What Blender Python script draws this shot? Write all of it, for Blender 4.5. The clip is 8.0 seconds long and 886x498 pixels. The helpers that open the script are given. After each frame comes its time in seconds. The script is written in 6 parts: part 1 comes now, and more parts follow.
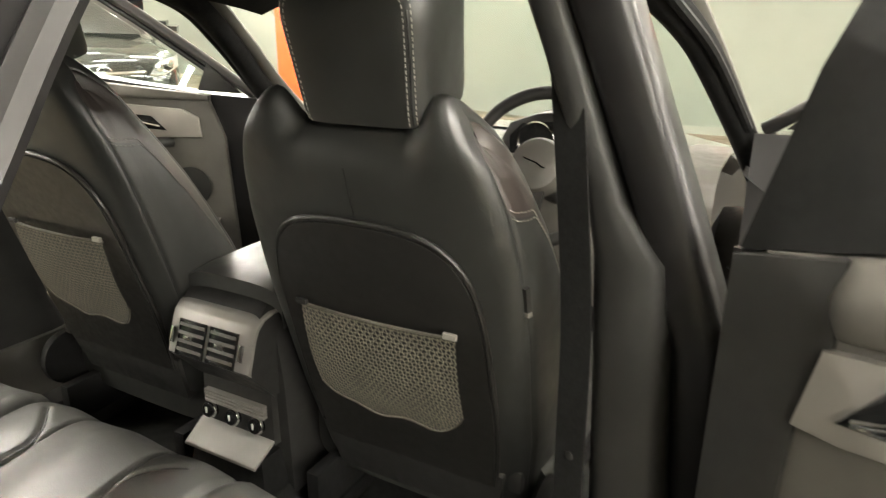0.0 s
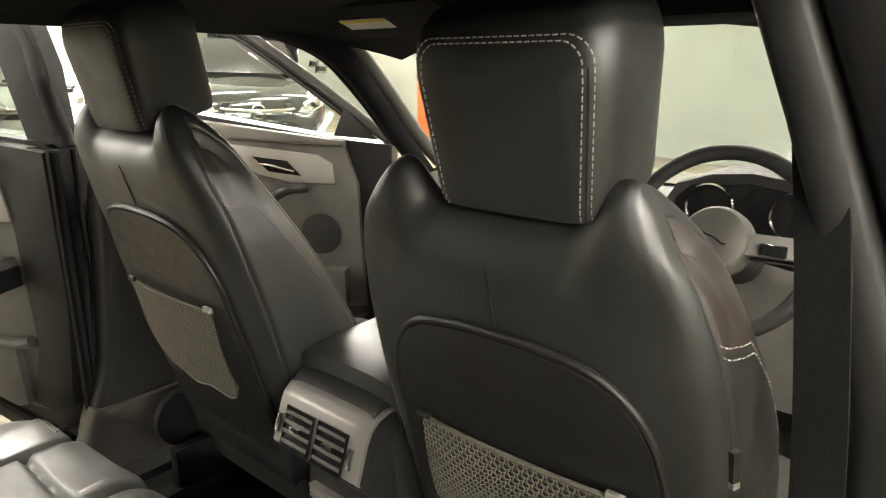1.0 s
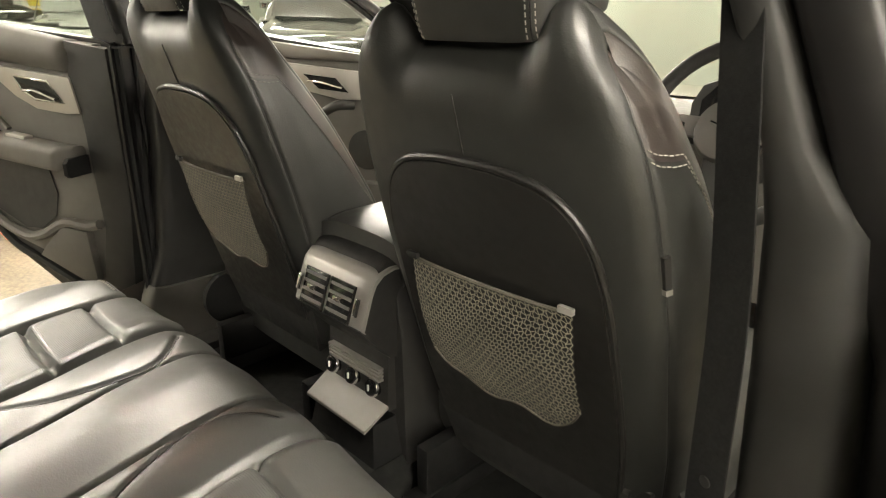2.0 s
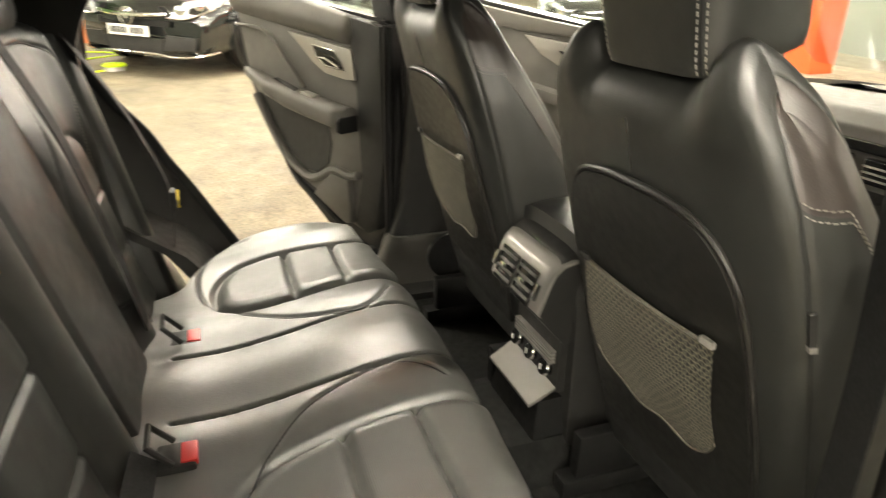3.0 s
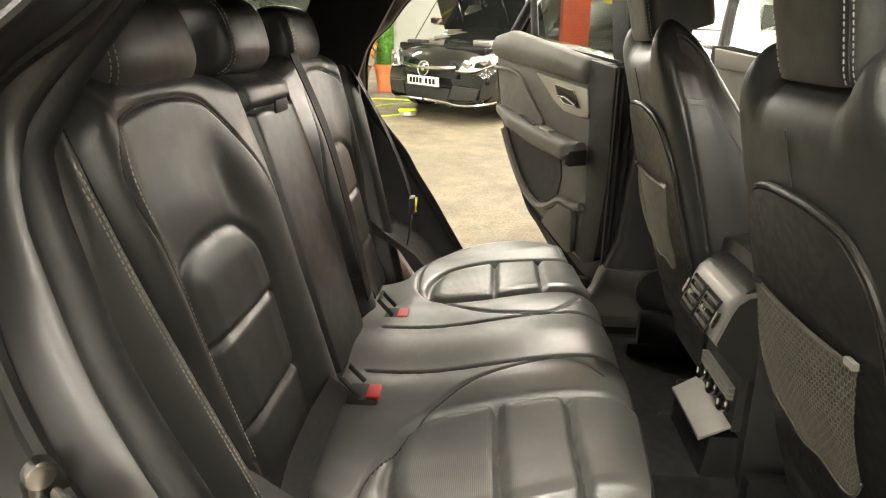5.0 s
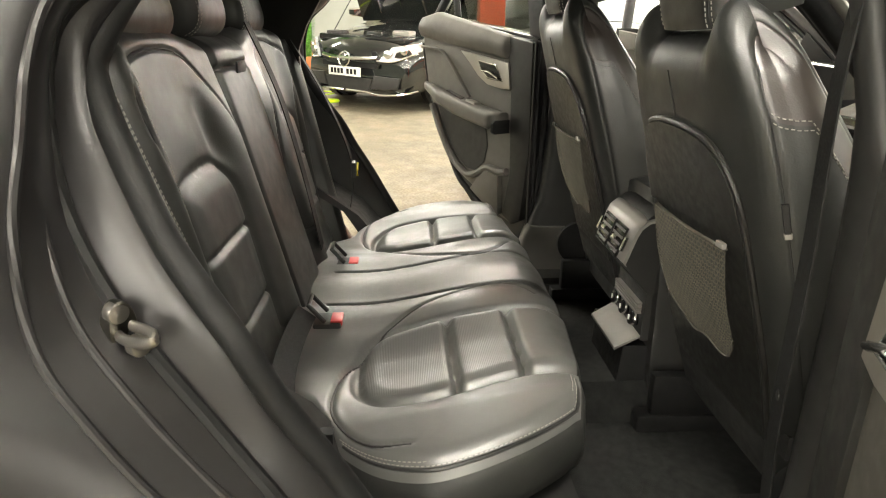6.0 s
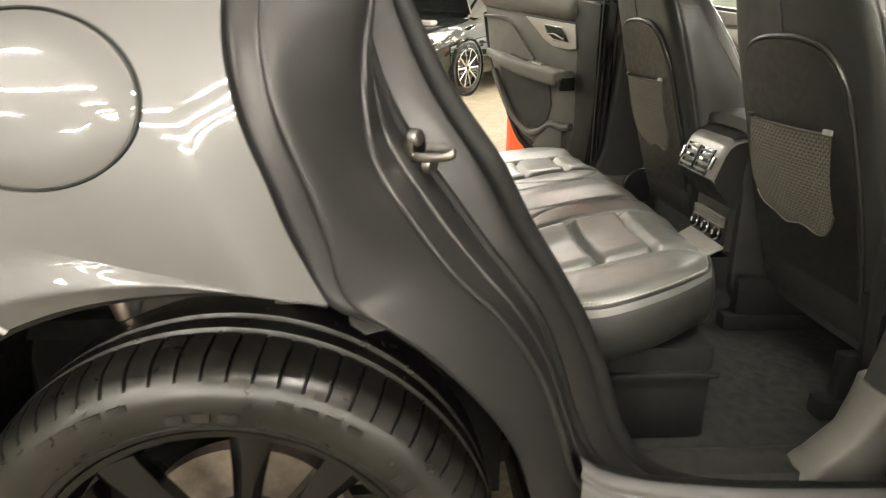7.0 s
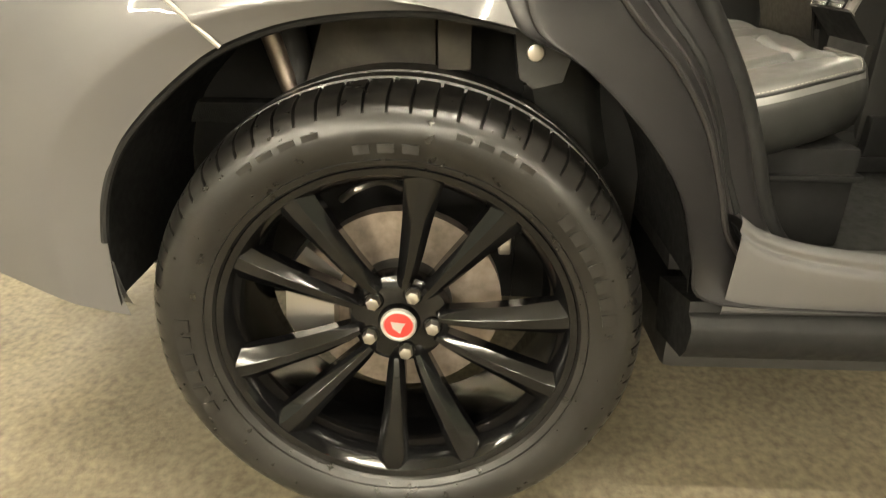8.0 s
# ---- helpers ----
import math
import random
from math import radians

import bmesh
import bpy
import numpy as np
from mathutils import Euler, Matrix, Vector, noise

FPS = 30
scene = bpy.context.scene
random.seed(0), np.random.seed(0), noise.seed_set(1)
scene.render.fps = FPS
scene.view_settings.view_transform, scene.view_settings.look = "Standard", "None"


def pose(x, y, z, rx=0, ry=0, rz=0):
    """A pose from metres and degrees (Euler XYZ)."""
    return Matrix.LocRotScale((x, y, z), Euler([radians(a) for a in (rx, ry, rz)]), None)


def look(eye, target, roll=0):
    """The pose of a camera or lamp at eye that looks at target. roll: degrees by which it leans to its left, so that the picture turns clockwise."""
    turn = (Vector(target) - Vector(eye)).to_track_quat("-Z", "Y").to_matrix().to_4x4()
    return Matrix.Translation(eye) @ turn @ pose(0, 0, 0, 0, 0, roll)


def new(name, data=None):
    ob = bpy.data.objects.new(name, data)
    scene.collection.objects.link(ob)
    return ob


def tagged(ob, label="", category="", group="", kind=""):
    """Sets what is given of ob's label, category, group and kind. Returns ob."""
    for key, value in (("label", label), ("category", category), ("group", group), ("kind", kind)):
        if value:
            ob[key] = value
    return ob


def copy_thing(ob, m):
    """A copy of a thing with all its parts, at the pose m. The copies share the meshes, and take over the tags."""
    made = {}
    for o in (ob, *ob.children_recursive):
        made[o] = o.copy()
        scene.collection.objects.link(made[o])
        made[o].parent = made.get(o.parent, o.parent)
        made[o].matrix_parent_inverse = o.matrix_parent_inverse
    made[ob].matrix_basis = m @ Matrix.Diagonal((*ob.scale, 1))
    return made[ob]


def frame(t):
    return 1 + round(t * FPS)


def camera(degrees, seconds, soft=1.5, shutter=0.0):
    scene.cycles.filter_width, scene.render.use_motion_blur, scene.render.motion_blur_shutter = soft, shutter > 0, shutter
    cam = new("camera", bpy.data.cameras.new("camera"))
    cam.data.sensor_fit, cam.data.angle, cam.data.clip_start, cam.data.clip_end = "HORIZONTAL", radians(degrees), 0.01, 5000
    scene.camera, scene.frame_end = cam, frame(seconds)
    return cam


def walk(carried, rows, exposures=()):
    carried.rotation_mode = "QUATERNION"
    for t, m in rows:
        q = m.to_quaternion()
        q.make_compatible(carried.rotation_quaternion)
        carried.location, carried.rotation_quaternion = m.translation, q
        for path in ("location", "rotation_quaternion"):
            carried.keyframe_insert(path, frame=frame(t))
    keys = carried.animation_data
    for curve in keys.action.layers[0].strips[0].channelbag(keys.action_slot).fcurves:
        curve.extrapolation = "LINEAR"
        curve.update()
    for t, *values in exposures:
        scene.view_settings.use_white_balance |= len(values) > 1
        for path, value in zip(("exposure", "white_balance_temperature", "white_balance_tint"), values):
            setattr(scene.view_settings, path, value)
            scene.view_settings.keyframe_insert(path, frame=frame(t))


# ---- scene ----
cam = camera(68.5, 8.0, soft=1.1, shutter=0.2)
PATH = [
    (0, (0.909, 0.243, 1.373), (0.018, 1.919, 0.742), 0.5),
    (0.5, (0.803, 0.373, 1.407), (-0.318, 1.938, 0.863), 0.4),
    (1, (0.758, 0.423, 1.395), (-0.472, 1.907, 0.862), 0.2),
    (1.5, (0.79, 0.421, 1.307), (-0.525, 1.822, 0.753), 0.0),
    (1.7, (0.841, 0.41, 1.274), (-0.494, 1.77, 0.665), -0.1),
    (2.8, (1.041, 0.434, 1.327), (-0.559, 1.352, 0.555), 1.0),
    (3, (1.037, 0.474, 1.35), (-0.693, 1.112, 0.576), 1.1),
    (3.5, (1.094, 0.563, 1.391), (-0.774, 0.64, 0.679), 0.5),
    (4, (1.118, 0.588, 1.388), (-0.772, 0.433, 0.753), 0.6),
    (5.3, (1.263, 0.566, 1.286), (-0.637, 0.492, 0.666), 0.8),
    (5.5, (1.307, 0.555, 1.28), (-0.595, 0.552, 0.66), 0.7),
    (6, (1.409, 0.533, 1.253), (-0.483, 0.649, 0.615), 0.7),
    (6.5, (1.514, 0.438, 1.2), (-0.377, 0.578, 0.563), 0.8),
    (7, (1.645, 0.243, 1.124), (-0.247, 0.361, 0.485), 0.6),
    (7.2, (1.687, 0.176, 1.074), (-0.204, 0.266, 0.429), 0.8),
    (7.5, (1.735, 0.118, 0.998), (-0.139, 0.139, 0.301), 0.5),
    (7.6, (1.751, 0.134, 0.956), (-0.128, 0.076, 0.275), 0.6),
    (8, (1.759, 0.094, 0.917), (-0.05, 0.042, 0.065), 0.5),
]
walk(cam, [(t, look(eye, target, roll)) for t, eye, target, roll in PATH], exposures=[(0.0, 0.45, 6500, 10), (1.0, 0.45, 6500, 10), (1.5, 0.33, 6650, 11), (3.0, 0.48, 6900, 9), (4.0, 0.42, 6900, 9),
      (5.5, 0.22, 6600, 9), (6.5, 0.20, 6550, 9), (7.0, 0.27, 6600, 10), (7.5, 0.28, 6950, 9), (8.0, 0.40, 7300, 8)])

# ---------------------------------------------------------------- light
world = bpy.data.worlds.new("garage_air")
scene.world = world
world.use_nodes = True
world.node_tree.nodes["Background"].inputs[0].default_value = (0.9, 0.95, 0.85, 1)
world.node_tree.nodes["Background"].inputs[1].default_value = 0.004
scene.view_settings.exposure = 0.2


# ---------------------------------------------------------------- materials
def material(name, colour, rough=0.5, metal=0.0, vary=0.12, scale=8.0, bump=0.0, bump_scale=200.0, coat=0.0,
             rough_vary=0.08, sheen=0.0, emit=0.0, piece_vary=0.0, spec=0.5, grain=0.0):
    m = bpy.data.materials.new(name)
    m.use_nodes = True
    nt = m.node_tree
    b = nt.nodes["Principled BSDF"]
    b.inputs["Metallic"].default_value = metal
    b.inputs["Coat Weight"].default_value = coat
    b.inputs["Coat Roughness"].default_value = 0.04
    b.inputs["Sheen Weight"].default_value = sheen
    b.inputs["Specular IOR Level"].default_value = spec
    tc = nt.nodes.new("ShaderNodeTexCoord")
    big = nt.nodes.new("ShaderNodeTexNoise")
    big.inputs["Scale"].default_value = scale
    big.inputs["Detail"].default_value = 6
    nt.links.new(tc.outputs["Object"], big.inputs["Vector"])
    ramp = nt.nodes.new("ShaderNodeMapRange")
    ramp.inputs["From Min"].default_value, ramp.inputs["From Max"].default_value = 0.3, 0.7
    ramp.inputs["To Min"].default_value, ramp.inputs["To Max"].default_value = 1 - vary, 1 + vary
    nt.links.new(big.outputs["Fac"], ramp.inputs["Value"])
    mul = nt.nodes.new("ShaderNodeVectorMath")
    mul.operation = "SCALE"
    mul.inputs[0].default_value = colour
    out = ramp.outputs["Result"]
    if piece_vary:
        info = nt.nodes.new("ShaderNodeObjectInfo")
        pr = nt.nodes.new("ShaderNodeMapRange")
        pr.inputs["To Min"].default_value, pr.inputs["To Max"].default_value = 1 - piece_vary, 1 + piece_vary
        nt.links.new(info.outputs["Random"], pr.inputs["Value"])
        mm = nt.nodes.new("ShaderNodeMath")
        mm.operation = "MULTIPLY"
        nt.links.new(out, mm.inputs[0])
        nt.links.new(pr.outputs["Result"], mm.inputs[1])
        out = mm.outputs[0]
    if grain:
        fine = nt.nodes.new("ShaderNodeTexNoise")
        fine.inputs["Scale"].default_value = 55.0
        fine.inputs["Detail"].default_value = 5
        nt.links.new(tc.outputs["Object"], fine.inputs["Vector"])
        fr = nt.nodes.new("ShaderNodeMapRange")
        fr.inputs["From Min"].default_value, fr.inputs["From Max"].default_value = 0.3, 0.7
        fr.inputs["To Min"].default_value, fr.inputs["To Max"].default_value = 1 - grain, 1 + grain
        nt.links.new(fine.outputs["Fac"], fr.inputs["Value"])
        gm = nt.nodes.new("ShaderNodeMath")
        gm.operation = "MULTIPLY"
        nt.links.new(out, gm.inputs[0])
        nt.links.new(fr.outputs["Result"], gm.inputs[1])
        out = gm.outputs[0]
    nt.links.new(out, mul.inputs["Scale"])
    nt.links.new(mul.outputs["Vector"], b.inputs["Base Color"])
    rr = nt.nodes.new("ShaderNodeMapRange")
    rr.inputs["From Min"].default_value, rr.inputs["From Max"].default_value = 0.3, 0.7
    rr.inputs["To Min"].default_value, rr.inputs["To Max"].default_value = max(0.02, rough - rough_vary), min(1, rough + rough_vary)
    n2 = nt.nodes.new("ShaderNodeTexNoise")
    n2.inputs["Scale"].default_value = scale * 3.3
    n2.inputs["Detail"].default_value = 4
    nt.links.new(tc.outputs["Object"], n2.inputs["Vector"])
    nt.links.new(n2.outputs["Fac"], rr.inputs["Value"])
    nt.links.new(rr.outputs["Result"], b.inputs["Roughness"])
    if bump:
        v = nt.nodes.new("ShaderNodeTexNoise")
        v.inputs["Scale"].default_value = bump_scale
        v.inputs["Detail"].default_value = 2
        nt.links.new(tc.outputs["Object"], v.inputs["Vector"])
        bn = nt.nodes.new("ShaderNodeBump")
        bn.inputs["Strength"].default_value = bump
        bn.inputs["Distance"].default_value = 0.0008
        nt.links.new(v.outputs["Fac"], bn.inputs["Height"])
        nt.links.new(bn.outputs["Normal"], b.inputs["Normal"])
    if emit:
        b.inputs["Emission Color"].default_value = (*colour, 1)
        b.inputs["Emission Strength"].default_value = emit
    return m


def glass(name, tint=(0.92, 0.96, 0.94), rough=0.0):
    m = bpy.data.materials.new(name)
    m.use_nodes = True
    nt = m.node_tree
    nt.nodes.remove(nt.nodes["Principled BSDF"])
    out = nt.nodes["Material Output"]
    mix, fr, pw, ad = nt.nodes.new("ShaderNodeMixShader"), nt.nodes.new("ShaderNodeLayerWeight"), nt.nodes.new("ShaderNodeMath"), nt.nodes.new("ShaderNodeMath")
    tr, gl = nt.nodes.new("ShaderNodeBsdfTransparent"), nt.nodes.new("ShaderNodeBsdfGlossy")
    fr.inputs["Blend"].default_value = 0.5
    pw.operation, ad.operation = "POWER", "MULTIPLY_ADD"
    pw.inputs[1].default_value, ad.inputs[1].default_value, ad.inputs[2].default_value = 4.5, 0.9, 0.04
    nt.links.new(fr.outputs["Facing"], pw.inputs[0])
    nt.links.new(pw.outputs[0], ad.inputs[0])
    tr.inputs["Color"].default_value = (*tint, 1)
    gl.inputs["Roughness"].default_value = rough
    nt.links.new(ad.outputs[0], mix.inputs[0])
    nt.links.new(tr.outputs[0], mix.inputs[1])
    nt.links.new(gl.outputs[0], mix.inputs[2])
    nt.links.new(mix.outputs[0], out.inputs["Surface"])
    return m


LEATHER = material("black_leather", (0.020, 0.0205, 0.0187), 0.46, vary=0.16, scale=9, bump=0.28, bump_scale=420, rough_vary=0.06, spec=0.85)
# the same leather, dulled so that the cushion side looks shaded
LEATHER_SHADED = material("shaded_side_leather", (0.018, 0.0182, 0.017), 0.55, vary=0.14, scale=9, bump=0.28, bump_scale=420, rough_vary=0.05, spec=0.35)
# black leather tinted brown to paint a warm reflection on the shoulder panels
LEATHER_WARM_REFLECTION = material("leather_warm_reflection", (0.028, 0.0215, 0.019), 0.40, vary=0.12, scale=9, bump=0.28, bump_scale=420, rough_vary=0.05, spec=1.0)
# black leather paled to stand in for overhead light on the cushion top
LEATHER_LIT = material("lit_seat_leather", (0.082, 0.082, 0.078), 0.40, vary=0.12, scale=11, bump=0.28, bump_scale=380, rough_vary=0.06, spec=1.0)
# ribbed inserts, paled along with the lit cushion top
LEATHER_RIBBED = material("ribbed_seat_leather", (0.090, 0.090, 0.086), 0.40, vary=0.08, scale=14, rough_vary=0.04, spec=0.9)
_nt = LEATHER_RIBBED.node_tree
_wave, _bump, _tc = _nt.nodes.new("ShaderNodeTexWave"), _nt.nodes.new("ShaderNodeBump"), _nt.nodes.new("ShaderNodeTexCoord")
_wave.bands_direction = "Y"
_wave.inputs["Scale"].default_value = 105.0
_bump.inputs["Strength"].default_value = 0.22
_bump.inputs["Distance"].default_value = 0.0010
_nt.links.new(_tc.outputs["Object"], _wave.inputs["Vector"])
_nt.links.new(_wave.outputs["Fac"], _bump.inputs["Height"])
_nt.links.new(_bump.outputs["Normal"], _nt.nodes["Principled BSDF"].inputs["Normal"])
STITCH = material("pale_thread", (0.36, 0.345, 0.31), 0.8, vary=0.1)
PILLAR_GREY = material("charcoal_pillar_plastic", (0.105, 0.100, 0.090), 0.45, vary=0.1, scale=12, bump=0.2, bump_scale=1000)
STITCH_DARK = material("grey_thread", (0.16, 0.155, 0.145), 0.8, vary=0.1)
PIPING = material("dark_piping", (0.018, 0.018, 0.018), 0.45)
SHELL = material("moulded_seat_shell", (0.014, 0.0134, 0.0122), 0.40, vary=0.1, scale=20, bump=0.15, bump_scale=900, spec=0.55)
NET_BAND = material("elastic_band", (0.085, 0.078, 0.062), 0.85, vary=0.15, scale=30)
NET = material("elastic_net", (0.235, 0.218, 0.172), 0.85, vary=0.15, scale=30)
PLASTIC = material("black_plastic", (0.021, 0.0205, 0.0195), 0.52, vary=0.15, scale=12, bump=0.2, bump_scale=1100, spec=0.35)
PLASTIC_SOFT = material("soft_grey_trim", (0.102, 0.096, 0.086), 0.55, vary=0.1, scale=12, bump=0.2, bump_scale=1000)
GLOSS_BLACK = material("gloss_black_plastic", (0.012, 0.012, 0.012), 0.15, vary=0.1, rough_vary=0.05)
SATIN = material("satin_silver_trim", (0.42, 0.40, 0.37), 0.38, metal=0.55, vary=0.06, scale=10)
SATIN_DARK = material("satin_grey_trim", (0.32, 0.305, 0.285), 0.42, metal=0.5, vary=0.08, scale=10)
TRAY = material("satin_tray_silver", (0.21, 0.20, 0.185), 0.5, metal=0.2, vary=0.06, scale=10)
CHROME = material("chrome", (0.75, 0.75, 0.74), 0.12, metal=1.0, vary=0.03)
STEEL = material("zinc_steel", (0.50, 0.48, 0.45), 0.32, metal=1.0, vary=0.06, scale=12, rough_vary=0.03)
STEEL_DARK = material("dark_zinc_plate", (0.13, 0.125, 0.11), 0.34, metal=1.0, vary=0.1, scale=20, rough_vary=0.03)
CARPET = material("dark_carpet", (0.017, 0.0174, 0.0167), 0.95, vary=0.35, scale=45, bump=0.9, bump_scale=450, spec=0.1)
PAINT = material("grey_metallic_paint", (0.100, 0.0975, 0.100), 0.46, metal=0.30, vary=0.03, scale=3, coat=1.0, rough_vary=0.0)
# body grey with the shade of the door openings put into its colour
JAMB = material("shaded_jamb_paint", (0.024, 0.0228, 0.0235), 0.42, metal=0.45, vary=0.06, scale=5, spec=0.35, rough_vary=0.0, coat=0.3)
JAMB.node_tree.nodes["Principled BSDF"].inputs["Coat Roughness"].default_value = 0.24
RUBBER = material("black_rubber", (0.009, 0.009, 0.009), 0.6, vary=0.2, scale=20, bump=0.1, bump_scale=500, spec=0.2)
TYRE = material("tyre_rubber", (0.0105, 0.0098, 0.0090), 0.34, vary=0.35, scale=14, rough_vary=0.08, spec=0.45)
RIM = material("satin_black_alloy", (0.003, 0.003, 0.0032), 0.13, vary=0.2, scale=9, rough_vary=0.03, spec=0.45)
DISC = material("brake_disc_iron", (0.30, 0.25, 0.21), 0.45, metal=0.8, vary=0.3, scale=40)
HEADLINER = material("black_headliner", (0.011, 0.011, 0.011), 0.95, vary=0.2, scale=60, bump=0.3, bump_scale=900, spec=0.15)
RED = material("red_plastic", (0.62, 0.03, 0.025), 0.4, vary=0.08)
BELT = material("belt_webbing", (0.010, 0.010, 0.010), 0.75, vary=0.2, scale=80, bump=0.4, bump_scale=1200, spec=0.2)
DUSTY = material("dusty_body_metal", (0.050, 0.044, 0.035), 0.8, vary=0.5, scale=14, bump=0.3, bump_scale=120)
GLASS = glass("clear_glass")
GLASS_TINT = glass("tinted_glass", (0.40, 0.42, 0.39))
CONCRETE = material("worn_concrete_floor", (0.140, 0.1185, 0.079), 0.72, vary=0.30, scale=2.2, bump=0.8, bump_scale=90, rough_vary=0.15, grain=0.34)
WALL = material("painted_block_wall", (0.27, 0.275, 0.24), 0.75, vary=0.07, scale=1.5, bump=0.2, bump_scale=120)
RENDER_WALL = material("pale_green_render", (0.205, 0.222, 0.186), 0.7, vary=0.05, scale=0.9, bump=0.15, bump_scale=90)
CEILING = material("pale_ceiling", (0.72, 0.71, 0.65), 0.8, vary=0.1, scale=1.0)
ORANGE = material("orange_red_paint", (0.80, 0.105, 0.028), 0.5, vary=0.08, scale=2)
TERRACOTTA = material("terracotta", (0.55, 0.17, 0.06), 0.7, vary=0.12, scale=10)
BLACK_PAINT = material("black_car_paint", (0.006, 0.007, 0.007), 0.08, vary=0.05, coat=1.0, rough_vary=0.02)
WHITE_PAINT = material("white_car_paint", (0.72, 0.74, 0.72), 0.25, vary=0.03, coat=0.8)
LAMP = material("fluorescent_tube", (1.0, 0.95, 0.84), 0.5, emit=330.0, vary=0.0)
LAMP_BODY = material("lamp_housing", (0.7, 0.7, 0.66), 0.5)
HEADLIGHT = material("headlight_lens", (0.62, 0.65, 0.66), 0.12, metal=0.6, vary=0.4, scale=18)
PLATE_WHITE = material("number_plate_white", (0.72, 0.72, 0.68), 0.45, vary=0.03)
LEAF = material("green_leaf", (0.085, 0.20, 0.03), 0.55, vary=0.45, scale=3, piece_vary=0.2)
LEAF_ORANGE = material("orange_leaf", (0.45, 0.16, 0.03), 0.6, vary=0.4, scale=5)
GRASS_TOWER = material("artificial_hedge", (0.075, 0.21, 0.02), 0.7, vary=0.4, scale=12)
HOSE = material("yellow_green_hose", (0.55, 0.75, 0.02), 0.45, vary=0.05)
YELLOW = material("yellow_sign_paint", (0.80, 0.62, 0.05), 0.55, vary=0.05)
WOOD = material("brown_wood", (0.16, 0.09, 0.045), 0.6, vary=0.3, scale=6)


# ---------------------------------------------------------------- mesh helpers
def part(name, bm, mat, parent=None, label="", smooth=38, **tags):
    """One mesh object from a bmesh in the coordinates of its root; its origin goes to its middle."""
    if smooth:
        lim = radians(smooth)
        for f in bm.faces:
            f.smooth = True
        for e in bm.edges:
            if len(e.link_faces) == 2 and e.calc_face_angle(0) > lim:
                e.smooth = False
    lo = Vector([min(v.co[i] for v in bm.verts) for i in range(3)])
    hi = Vector([max(v.co[i] for v in bm.verts) for i in range(3)])
    mid = (lo + hi) / 2
    if parent is None:
        mid.z = lo.z
    for v in bm.verts:
        v.co -= mid
    me = bpy.data.meshes.new(name)
    bm.to_mesh(me)
    bm.free()
    me.materials.append(mat)
    ob = new(name, me)
    off = Vector((0, 0, 0))
    p = parent
    while p is not None:
        off += p.location
        p = p.parent
    ob.parent = parent
    ob.location = mid - off
    if label:
        ob["label"] = label
    return tagged(ob, **tags) if tags else ob


def thing(name, at, label, category, group="", kind=""):
    ob = new(name)
    ob.empty_display_size = 0.1
    ob.location = at
    return tagged(ob, label, category, group, kind)


def orient(bm):
    bmesh.ops.recalc_face_normals(bm, faces=bm.faces)
    return bm


def surface(f, nu, nv, close_u=False, close_v=False):
    """Quads over a parameter square; f(s, t) with s, t in 0..1."""
    bm = bmesh.new()
    ru, rv = (nu if close_u else nu + 1), (nv if close_v else nv + 1)
    vs = [[bm.verts.new(f(i / nu, j / nv)) for j in range(rv)] for i in range(ru)]
    for i in range(nu):
        for j in range(nv):
            bm.faces.new((vs[i][j], vs[(i + 1) % ru][j], vs[(i + 1) % ru][(j + 1) % rv], vs[i][(j + 1) % rv]))
    return bm


def loft(rings, closed=True, caps=True):
    """Joins rings of points, all of one length."""
    bm = bmesh.new()
    vs = [[bm.verts.new(p) for p in r] for r in rings]
    n = len(rings[0])
    for a, b in zip(vs, vs[1:]):
        for i in range(n if closed else n - 1):
            bm.faces.new((a[i], a[(i + 1) % n], b[(i + 1) % n], b[i]))
    if caps and closed:
        bm.faces.new(list(reversed(vs[0])))
        bm.faces.new(vs[-1])
    return orient(bm)


def spline(pts, n=8, closed=False):
    """Catmull-Rom through the points, n steps a span."""
    P = [Vector(p) for p in pts]
    out, m = [], len(P)
    for i in range(m if closed else m - 1):
        if closed:
            a, b, c, d = P[i - 1], P[i], P[(i + 1) % m], P[(i + 2) % m]
        else:
            a, b, c, d = P[max(i - 1, 0)], P[i], P[i + 1], P[min(i + 2, m - 1)]
        for k in range(n):
            t = k / n
            out.append(0.5 * ((2 * b) + (c - a) * t + (2 * a - 5 * b + 4 * c - d) * t * t + (3 * b - a - 3 * c + d) * t ** 3))
    if not closed:
        out.append(P[-1])
    return out


def resample(pts, n):
    P = [Vector(p) for p in pts]
    d = [0.0]
    for a, b in zip(P, P[1:]):
        d.append(d[-1] + (b - a).length)
    out, k = [], 0
    for i in range(n):
        s = d[-1] * i / (n - 1)
        while k < len(P) - 2 and d[k + 1] < s:
            k += 1
        q = (s - d[k]) / max(d[k + 1] - d[k], 1e-9)
        out.append(P[k].lerp(P[k + 1], min(max(q, 0), 1)))
    return out


